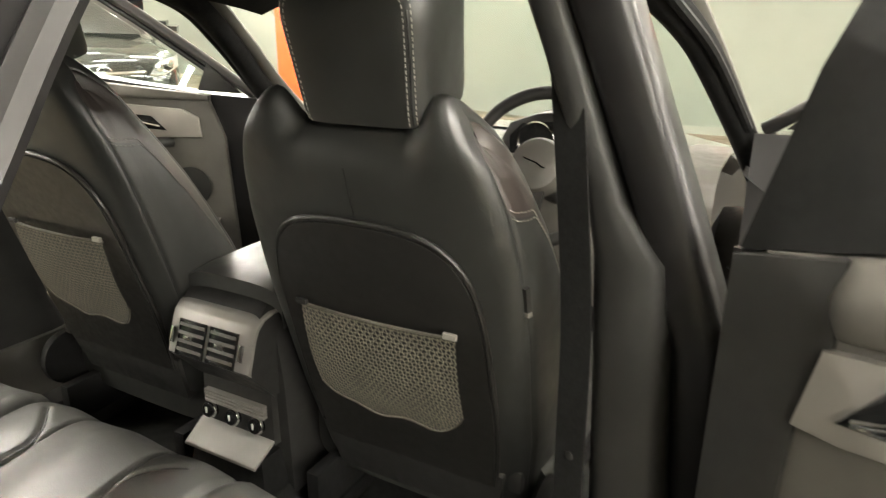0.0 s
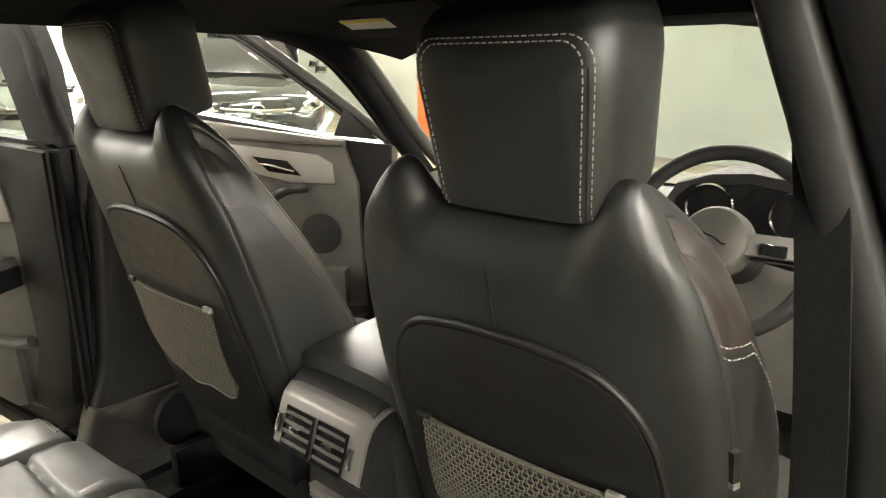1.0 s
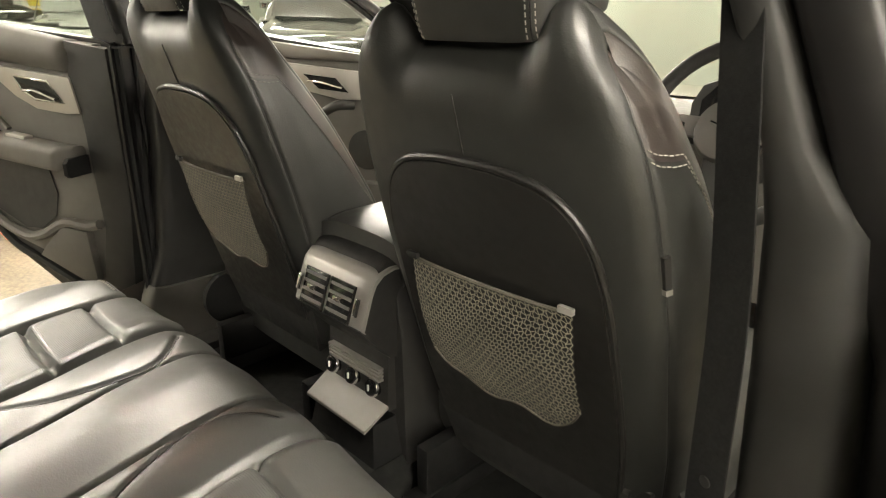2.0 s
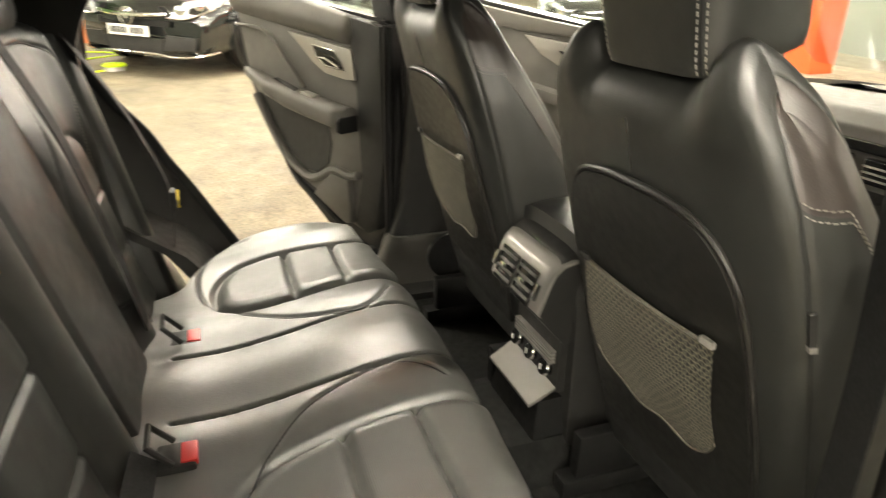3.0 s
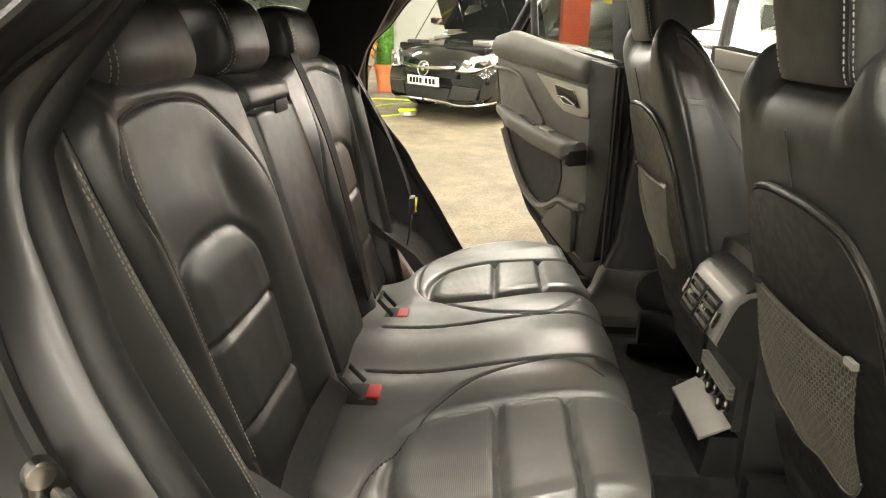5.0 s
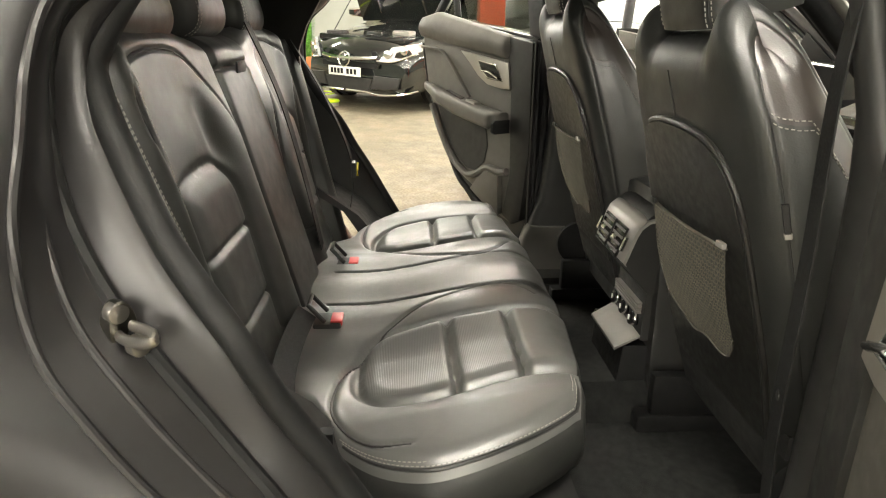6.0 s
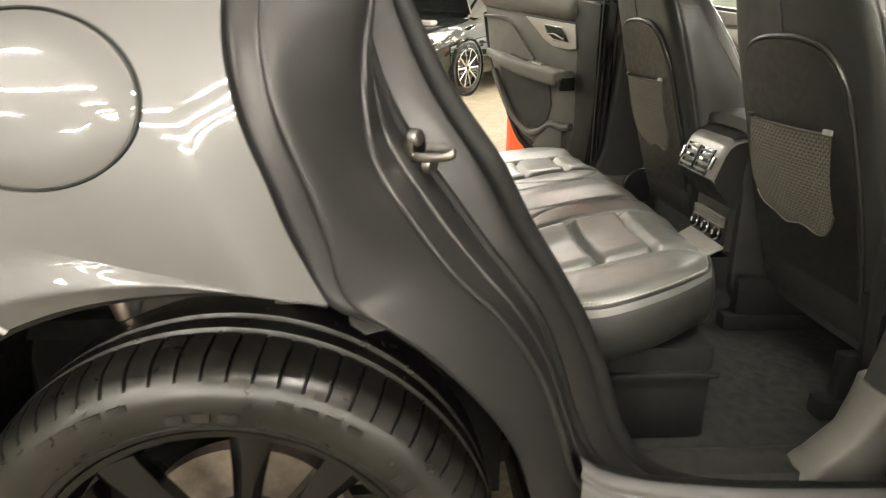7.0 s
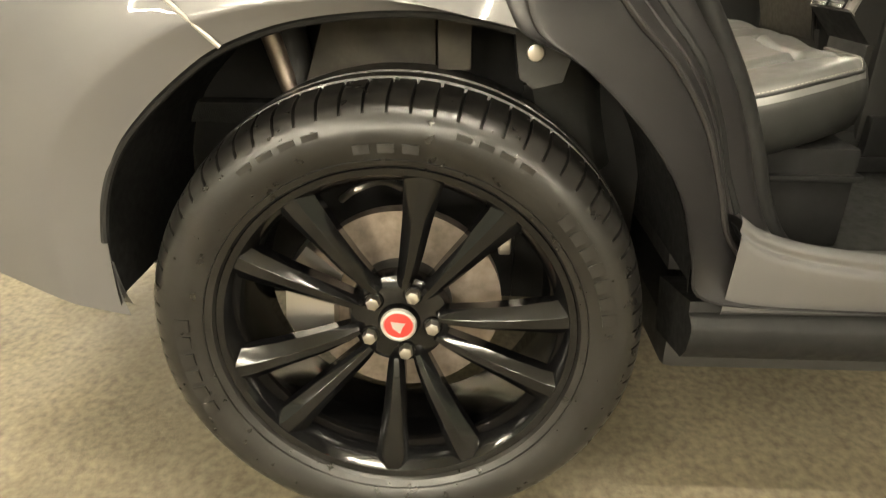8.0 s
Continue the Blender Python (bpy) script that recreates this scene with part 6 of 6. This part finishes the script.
# sun visor with its label
VIS = lambda u, v, w: Vector((u, 1.44 + 0.17 * v, 1.524 - 0.0575 * v + w))
part("sun_visor", prism([(-0.56, 0), (-0.12, 0), (-0.12, 1), (-0.56, 1)], VIS, 0.014, 0.004), HEADLINER, car, "black folded sun visor")
lab = part("visor_label", prism([(-0.452, 0.35), (-0.305, 0.35), (-0.312, 0.63), (-0.459, 0.63)], lambda u, v, w: VIS(u, v, -0.0030 + w), 0.002), PLATE_WHITE, car, "white warning label")
part("label_band", prism([(-0.452, 0.35), (-0.305, 0.35), (-0.307, 0.42), (-0.454, 0.42)], lambda u, v, w: VIS(u, v, -0.0038 + w), 0.0006), YELLOW, lab)
# seat belts at the centre pillars
belt([(0.645, 1.055, 1.36), (0.675, 1.025, 1.20), (0.698, 1.015, 1.0), (0.705, 1.012, 0.75), (0.715, 1.03, 0.50)], 0.047, "black front seat belt hanging at the centre pillar", (0.3, 0.95, 0))
tb = thing("seat_belt_tongue", (-0.60, 0.372, 0.80), "seat belt tongue on black webbing with amber tag", "seat belt")
part("tongue", box((-0.60, 0.370, 0.82), (-0.555, 0.385, 0.868), 0.005), PLASTIC, tb)
part("tongue_tag", tube([(-0.595, 0.388, 0.86), (-0.57, 0.388, 0.845), (-0.572, 0.388, 0.825)], 0.004, 6), YELLOW, tb, "amber moulded edge")
belt([(-0.63, 0.20, 1.22), (-0.61, 0.30, 1.05), (-0.585, 0.372, 0.86), (-0.58, 0.36, 0.70)], 0.047, "black rear seat belt beside the bench")

belt([BP(0.612, 0.22, 0.0), BP(0.587, 0.0, 0.0), BP(0.545, -0.20, 0.0), BP(0.512, -0.37, 0.005)], 0.030, "black seat belt hanging between bench backrest and bolster")
belt([(0.215, 0.338, 0.722), (0.33, 0.332, 0.724), (0.46, 0.336, 0.728), (0.555, 0.352, 0.735)], 0.042, "black lap belt lying in the bench seat crease", (0, 0.6, 0.8))


# ---------------------------------------------------------------- other cars in the garage
def other_car(name, label, paint, m, bonnet_open, plate=True):
    """Its nose points along +x of its own; the middle of the front axle is at x = -0.85."""
    t = thing(name, (0, 0, 0), label, "car", "parked cars")
    top = [(0.0, 0.55), (-0.04, 0.70), (-0.12, 0.80), (-0.35, 0.88), (-1.25, 0.98)]
    st = [(0.03, 0.80, 0.20, 0.56), (-0.02, 0.84, 0.19, 0.70), (-0.10, 0.87, 0.19, 0.78), (-0.25, 0.895, 0.19, 0.825), (-0.45, 0.905, 0.20, 0.855), (-0.85, 0.91, 0.20, 0.905), (-1.25, 0.91, 0.20, 0.97), (-2.2, 0.905, 0.20, 0.99), (-3.2, 0.90, 0.21, 1.0), (-4.0, 0.88, 0.24, 1.0), (-4.5, 0.83, 0.30, 0.98), (-4.65, 0.74, 0.38, 0.92)]
    rings = []
    for x, hw, z0, z1 in st:
        h = z1 - z0
        nose = 0.22 * max(0, (x + 0.2) / 0.2) if x > -0.2 else 0
        ring = []
        for y, z in ((0, 0), (0.80, 0.0), (0.94, 0.06), (1.0, 0.35), (0.995, 0.62), (0.97, 0.82), (0.90, 0.95), (0.70, 1.0), (0.35, 1.03), (0, 1.04)):
            ring.append((x - 0.30 * (hw * y / 0.9) ** 2 * (0.7 if x > -0.3 else 0), hw * y, z0 + h * z))
        full = [Vector(p) for p in ring] + [Vector((p[0], -p[1], p[2])) for p in reversed(ring[1:-1])]
        rings.append(full)
    part("body", loft(rings), paint, t, "glossy painted body", smooth=60)
    # cabin
    cab = []
    for x, hw, z in ((-1.15, 0.70, 0.95), (-1.55, 0.66, 1.20), (-1.95, 0.60, 1.39), (-2.5, 0.58, 1.43), (-3.2, 0.58, 1.39), (-3.8, 0.60, 1.18), (-4.15, 0.64, 1.0)):
        cab.append([Vector((x, y * hw * k, zz)) for y, k, zz in ((1, 1.16, 0.94), (1, 1.06, 0.94 + (z - 0.94) * 0.6), (0.92, 1.0, z - 0.02), (0.5, 1, z + 0.02), (-0.5, 1, z + 0.02), (-0.92, 1.0, z - 0.02), (-1, 1.06, 0.94 + (z - 0.94) * 0.6), (-1, 1.16, 0.94))])
    part("cabin", loft(cab), paint, t, smooth=50)
    part("windscreen", prism([(-0.66, 0), (0.66, 0), (0.56, 0.46), (-0.56, 0.46)], lambda u, v, w: Vector((-1.20 - 1.55 * v + 0.03 + w * 0.3, u, 0.975 + v * 0.95 + 0.03)), 0.01), GLOSS_BLACK, t, "dark windscreen")
    for sd in (-1, 1):
        part("side_window", prism([(-1.60, 1.02), (-3.75, 1.05), (-3.25, 1.32), (-2.1, 1.34)], lambda u, v, w, sd=sd: Vector((u, sd * (0.745 - 0.30 * (v - 1.0) + w), v)), 0.01), GLOSS_BLACK, t, "dark side window")
        for wx in (-0.85, -3.65):
            wh = part("wheel", lathe([(0.24, 0.80), (0.30, 0.918), (0.325, 0.912), (0.335, 0.86), (0.335, 0.70), (0.24, 0.70)], (wx, 0, 0.335), (0, sd, 0), 40), TYRE, t, "alloy wheel with black tyre")
            part("rim", lathe([(0.246, 0.86), (0.25, 0.915), (0.238, 0.918), (0.232, 0.86)], (wx, 0, 0.335), (0, sd, 0), 40), CHROME, wh)
            part("rim_back", disc((wx, sd * 0.80, 0.335), (0, sd, 0), 0.235, 0.02, 32), GLOSS_BLACK, wh)
            for k in range(10):
                an = k * math.tau / 10
                dv = Vector((math.cos(an), 0, math.sin(an)))
                part("spoke", tube([Vector((wx, sd * 0.895, 0.335)) + dv * 0.03, Vector((wx, sd * 0.905, 0.335)) + dv * 0.238], 0.015, 6), CHROME, wh)
        part("wheel_arch", lathe([(0.37, 0.80), (0.37, 0.922), (0.355, 0.925), (0.345, 0.80)], (-0.85, 0, 0.345), (0, sd, 0), 40), GLOSS_BLACK, t)
        hl = part("headlight", loft([[Vector((x - 0.01 * k, sd * y, z)) for x, y, z in ((0.012, 0.49, 0.595), (-0.075, 0.67, 0.60), (-0.29, 0.872, 0.70), (-0.48, 0.905, 0.815), (-0.31, 0.855, 0.800), (-0.085, 0.63, 0.755))] for k in (0, 5)]), HEADLIGHT, t, "clear headlight")
        part("lamp_lens", disc((-0.045, sd * 0.60, 0.675), (1, sd * 0.4, 0.1), 0.052, 0.035, 20, 0.01), CHROME, hl)
        part("lamp_lens", disc((-0.165, sd * 0.745, 0.715), (1, sd * 0.7, 0.1), 0.050, 0.035, 20, 0.01), CHROME, hl)
        part("lamp_brow", tube(spline([(0.03, sd * 0.48, 0.60), (-0.06, sd * 0.66, 0.595), (-0.27, sd * 0.87, 0.69)], 6), 0.010, 6), CHROME, hl)
        part("side_intake", prism([(0.36, 0.26), (0.70, 0.27), (0.74, 0.40), (0.42, 0.42)], lambda u, v, w, sd=sd: Vector((0.062 - 0.30 * 0.7 * (u / 0.9) ** 2 - w, sd * u, v)), 0.03, 0.004), PLASTIC, t, "black bumper intake")
        part("bumper_blade", tube(spline([(0.07, sd * 0.02, 0.235), (0.06, sd * 0.34, 0.23), (0.03, sd * 0.50, 0.205), (-0.08, sd * 0.72, 0.21), (-0.26, sd * 0.88, 0.25)], 5), 0.016, 8), CHROME, t, "bright bumper blade")
        part("mirror", loft([[Vector((-1.35 + dx, sd * (0.93 + dy), 1.02 + dz)) for dx, dy, dz in ((0, 0, 0), (0.02, 0.18, 0.01), (0.01, 0.19, 0.12), (0, 0.02, 0.11))] for dx0 in (0,)] + [[Vector((-1.22 + dx, sd * (0.95 + dy), 1.03 + dz)) for dx, dy, dz in ((0, 0.02, 0.02), (0.0, 0.12, 0.03), (0.0, 0.12, 0.09), (0, 0.03, 0.09))]]), paint, t)
    part("grille", prism([(-0.44, 0.50), (0.44, 0.50), (0.48, 0.62), (0.40, 0.70), (-0.40, 0.70), (-0.48, 0.62)], lambda u, v, w: Vector((0.078 - 0.09 * (u / 0.45) ** 2 - 0.25 * (v - 0.5) - w, u, v)), 0.04, 0.006), RUBBER, t, "black mesh grille")
    part("grille_bar", tube([(0.062 - 0.09 * (y / 0.45) ** 2, y, 0.610 + 0.02 * (y / 0.44) ** 2) for y in np.linspace(-0.44, 0.44, 14)], 0.024, 8, flat=0.9), CHROME, t, "bright grille bar")
    part("badge_ring", lathe([(0.078, 0.0), (0.086, 0.012), (0.094, 0.0)], (0.072, 0, 0.60), (1, 0, 0.2), 36), CHROME, t, "plain round badge")
    part("badge_disc", disc((0.072, 0, 0.60), (1, 0, 0.2), 0.03, 0.012, 20, 0.003), CHROME, t)
    part("lower_intake", prism([(-0.34, 0.24), (0.34, 0.24), (0.38, 0.38), (-0.38, 0.38)], lambda u, v, w: Vector((0.055 - 0.05 * (u / 0.4) ** 2 - w, u, v)), 0.03, 0.005), PLASTIC, t)
    if plate:
        pl = part("number_plate", box((0.070, -0.26, 0.40), (0.082, 0.26, 0.51), 0.003), PLATE_WHITE, t, "white number plate")
        for k, y in enumerate((-0.20, -0.145, -0.09, -0.035, 0.06, 0.12, 0.18)):
            part("plate_bar", box((0.083, y - 0.020, 0.425), (0.0855, y + 0.020, 0.487)), RUBBER, pl)
    if bonnet_open:
        part("engine_bay", box((-1.15, -0.70, 0.78), (-0.22, 0.70, 0.862), 0.03), GLOSS_BLACK, t, "open engine bay")
        for k in range(9):
            x, y = -0.32 - 0.09 * k, (-0.5, 0.1, 0.45, -0.2, 0.3, -0.45, 0.0, 0.5, -0.3)[k]
            part("engine_part", box((x - 0.12, y - 0.13, 0.84), (x + 0.03, y + 0.13, 0.895 + 0.012 * (k % 3)), 0.02), (PLASTIC, GLOSS_BLACK, STEEL)[k % 3], t)
        ba = radians(64)
        hood = lambda s, q, up=0.0: Vector((-1.15, 0, 0.98)) + Vector((math.cos(ba), 0, math.sin(ba))) * (1.08 * q * (1 - 0.10 * (2 * s - 1) ** 2)) + Vector((0, (0.74 - 0.04 * q) * (2 * s - 1), 0)) + Vector((-math.sin(ba), 0, math.cos(ba))) * (0.05 * (1 - (2 * s - 1) ** 2) + up)
        b = surface(hood, 20, 14)
        ex = bmesh.ops.extrude_face_region(b, geom=b.faces[:])
        bmesh.ops.translate(b, verts=[v for v in ex["geom"] if isinstance(v, bmesh.types.BMVert)], vec=(-math.sin(ba) * 0.03, 0, math.cos(ba) * 0.03))
        hd = part("bonnet", orient(b), paint, t, "raised bonnet", smooth=50)
        for y in (-0.4, 0.0, 0.4):
            part("bonnet_rib", tube([hood(0.5 + y / 1.6, 0.12, -0.015), hood(0.5 + y / 1.6, 0.9, -0.015)], 0.018, 8), paint, hd)
        part("bonnet_rib", tube([hood(s, 0.88, -0.012) for s in np.linspace(0.1, 0.9, 12)], 0.018, 8), paint, hd)
        part("bonnet_strut", tube([(-0.45, -0.66, 0.86), hood(0.10, 0.55)], 0.007, 8), PLASTIC, t, "gas strut")
    else:
        part("bonnet_line", tube([(-0.14 - 0.2 * (y / 0.7) ** 2, y, 0.80) for y in np.linspace(-0.66, 0.66, 16)], 0.004, 6), RUBBER, t)
    t.matrix_basis = m
    return t


other_car("coupe_car", "black coupe with raised bonnet and chrome grille", BLACK_PAINT, pose(-7.0, -0.15, floor_z(-7.4), -1.8, 2.4, -38), True)
other_car("saloon_car", "black saloon car parked with closed bonnet", BLACK_PAINT, pose(-6.3, 5.3, floor_z(-6.8), -1.5, 2.5, -30), False, False)
other_car("saloon_car", "black saloon with raised bonnet", BLACK_PAINT, pose(-8.2, 6.6, floor_z(-8.7), -1.8, 2.4, -34), True, False)
other_car("white_car", "white car with raised bonnet", WHITE_PAINT, pose(-7.6, 2.9, floor_z(-8.0), -1.5, 2.5, -30), True, False)

# ---------------------------------------------------------------- pillars, signs, plants, loose things
def wall_pillar(x, y, w, name="steel_pillar"):
    t = thing(name, (x, y, floor_z(x)), "orange-red painted square steel pillar", "pillar", "painted pillars")
    part("shaft", box((x - w, y - w, floor_z(x + w)), (x + w, y + w, 3.35), 0.02), ORANGE, t)
wall_pillar(-3.40, 1.145, 0.09)
wall_pillar(-5.9, 8.3, 0.22)
beam = thing("wall_beam", (-0.8, 10.3, 2.08), "orange-red painted steel beam on the wall", "beam")
part("web", box((-3.1, 10.26, 2.08), (1.53, 10.4, 2.40), 0.01), ORANGE, beam)
sign = thing("wall_sign", (-15.9, 4.2, 1.5), "yellow painted sign board with pale lower half", "sign")
part("board", box((-15.98, 3.3, 1.6), (-15.9, 5.4, 3.3), 0.01), YELLOW, sign)
part("panel", box((-15.99, 3.3, 0.9), (-15.92, 5.4, 1.59), 0.01), PLATE_WHITE, sign)
part("emblem", disc((-15.9, 4.3, 2.3), (1, 0, 0), 0.35, 0.02, 32, 0.005), PLATE_WHITE, sign)


def leaf_mesh(bm, base, direction, length, width, droop):
    d = direction.normalized()
    s = d.cross(Vector((0, 0, 1)))
    s = s.normalized() if s.length > 0.01 else Vector((1, 0, 0))
    pts = []
    for k in range(4):
        t = k / 3
        c = base + d * length * t - Vector((0, 0, droop * t * t))
        w = width * math.sin(math.pi * (0.12 + 0.86 * t)) * 0.5
        pts.append((bm.verts.new(c - s * w), bm.verts.new(c + s * w)))
    for a, b in zip(pts, pts[1:]):
        bm.faces.new((a[0], a[1], b[1], b[0]))


def pot(t, x, y, r, h, mat):
    part("pot", lathe([(r * 0.72, 0.0), (r * 0.98, h * 0.86), (r * 1.10, h * 0.86), (r * 1.12, h), (r * 0.98, h), (r * 0.9, h * 0.8), (0.001, h * 0.8), (0.001, 0.0), (r * 0.72, 0.0)], (x, y, floor_z(x) - 0.006), (0, 0, 1), 32), mat, t, "round plant pot")


rnd = random.Random(5)
def hedge_tower(x, y):
    g = floor_z(x)
    t = thing("topiary_column", (x, y, g), "tall green artificial hedge column in terracotta pot", "plant")
    pot(t, x, y, 0.175, 0.42, TERRACOTTA)
    b = bmesh.new()
    for k in range(5200):
        z = g + 0.40 + 2.2 * rnd.random()
        a = rnd.random() * math.tau
        r = 0.145 * (1 - 0.15 * (z - g - 0.4) / 2.2) + 0.025 * rnd.random()
        p = Vector((x + r * math.cos(a), y + r * math.sin(a), z))
        leaf_mesh(b, p, Vector((math.cos(a) + 0.5 * (rnd.random() - 0.5), math.sin(a) + 0.5 * (rnd.random() - 0.5), 0.9 * rnd.random() - 0.2)), 0.05, 0.018, 0.01)
    part("foliage", b, GRASS_TOWER, t, smooth=0)
    part("core", tube([(x, y, g + 0.36), (x, y, g + 2.58)], [0.14, 0.12], 20), GRASS_TOWER, t)


def palm(x, y, h, spread, mat, name, label, potmat, fronds=26, stems=1):
    g = floor_z(x)
    t = thing(name, (x, y, g), label, "plant")
    pot(t, x, y, 0.21, 0.42, potmat)
    b = bmesh.new()
    for k in range(fronds):
        a = k * 2.399 + rnd.random() * 0.4
        z0 = g + 0.4 + (h - 0.5) * (0.35 + 0.65 * rnd.random())
        base = Vector((x, y, z0))
        out = Vector((math.cos(a), math.sin(a), 0.35 + 0.5 * rnd.random()))
        n = 16
        L = spread * (0.6 + 0.4 * rnd.random())
        for i in range(2, n):
            f = i / n
            p = base + out * L * f - Vector((0, 0, 0.9 * L * f * f))
            side = Vector((-math.sin(a), math.cos(a), 0))
            for sd in (-1, 1):
                leaf_mesh(b, p, side * sd + out * 0.6 - Vector((0, 0, 0.4)), 0.30 * L * (1 - 0.5 * f), 0.046, 0.05)
    part("foliage", b, mat, t, smooth=0)
    part("stem", tube([(x, y, g + 0.30), (x + 0.02, y, g + h * 0.6), (x, y, g + h)], [0.035, 0.028, 0.02], 8), WOOD, t)
    return t


hedge_tower(-9.46, -1.04)
palm(-9.2, -1.46, 1.15, 0.42, LEAF_ORANGE, "potted_shrub", "orange-leaved shrub in brown pot", WOOD, 40)
palm(-9.9, -1.75, 1.7, 0.6, LEAF, "potted_shrub", "green leafy shrub in brown pot", WOOD, 40)
palm(-9.0, -4.6, 2.4, 1.5, LEAF, "potted_palm", "large green palm in pot", WOOD, 80)
palm(-8.2, -3.6, 2.3, 1.4, LEAF, "potted_palm", "large green palm in pot", WOOD, 80)
hose = thing("garden_hose", (-7.6, -0.9, floor_z(-7.6)), "bright yellow-green hose lying on the floor", "hose")
run = [(-7.3, -0.47), (-7.1, -0.75), (-7.34, -1.07), (-7.9, -0.91), (-8.38, -0.43), (-8.54, -1.15), (-7.74, -1.39), (-7.18, -1.71), (-8.06, -1.95), (-8.86, -1.39)]
part("hose_line", tube(spline([(x, y, floor_z(x) + 0.008) for x, y in run], 8), 0.010, 8), HOSE, hose)
reel = thing("hose_reel", (-7.3, -0.43, floor_z(-7.3)), "flat silver and lime hose reel", "hose reel")
at = Vector((-7.3, -0.43, floor_z(-7.3) - 0.004))
part("drum", disc(at, (0, 0, 1), 0.115, 0.055, 32, 0.01), SATIN, reel)
part("coil", lathe([(0.12, 0.045), (0.13, 0.062), (0.11, 0.08), (0.06, 0.08), (0.06, 0.045)], at, (0, 0, 1), 32), HOSE, reel, "coiled lime hose")
for sx in (-1, 1):
    sl = [(0.70, 0.405), (0.70, 0.432), (0.73, 0.446), (0.79, 0.444), (0.803, 0.43), (0.803, 0.40)]
    part("sill_trim", prism([(sx * x, z) for x, z in sl], lambda u, v, w: Vector((u, 0.62 + w, v)), 1.45), PLASTIC, car, "black plastic inner sill trim")

# painted blocks of the far wall, staggered
west = bpy.data.objects["wall_west"]
block_mesh = None
for row in range(15):
    for col in range(18):
        y, z = -7.6 + 0.450 * col + (0.225 if row % 2 else 0.0), 0.006 + 0.223 * row
        if block_mesh is None:
            first_block = part("block", box((-18.0, -0.219, 0), (-17.988, 0.219, 0.213), 0.004), WALL, west)
            block_mesh = first_block.data
            first_block.location = (0, y, z)
        else:
            ob = bpy.data.objects.new("block", block_mesh)
            scene.collection.objects.link(ob)
            ob.parent = west
            ob.location = (0, y, z)
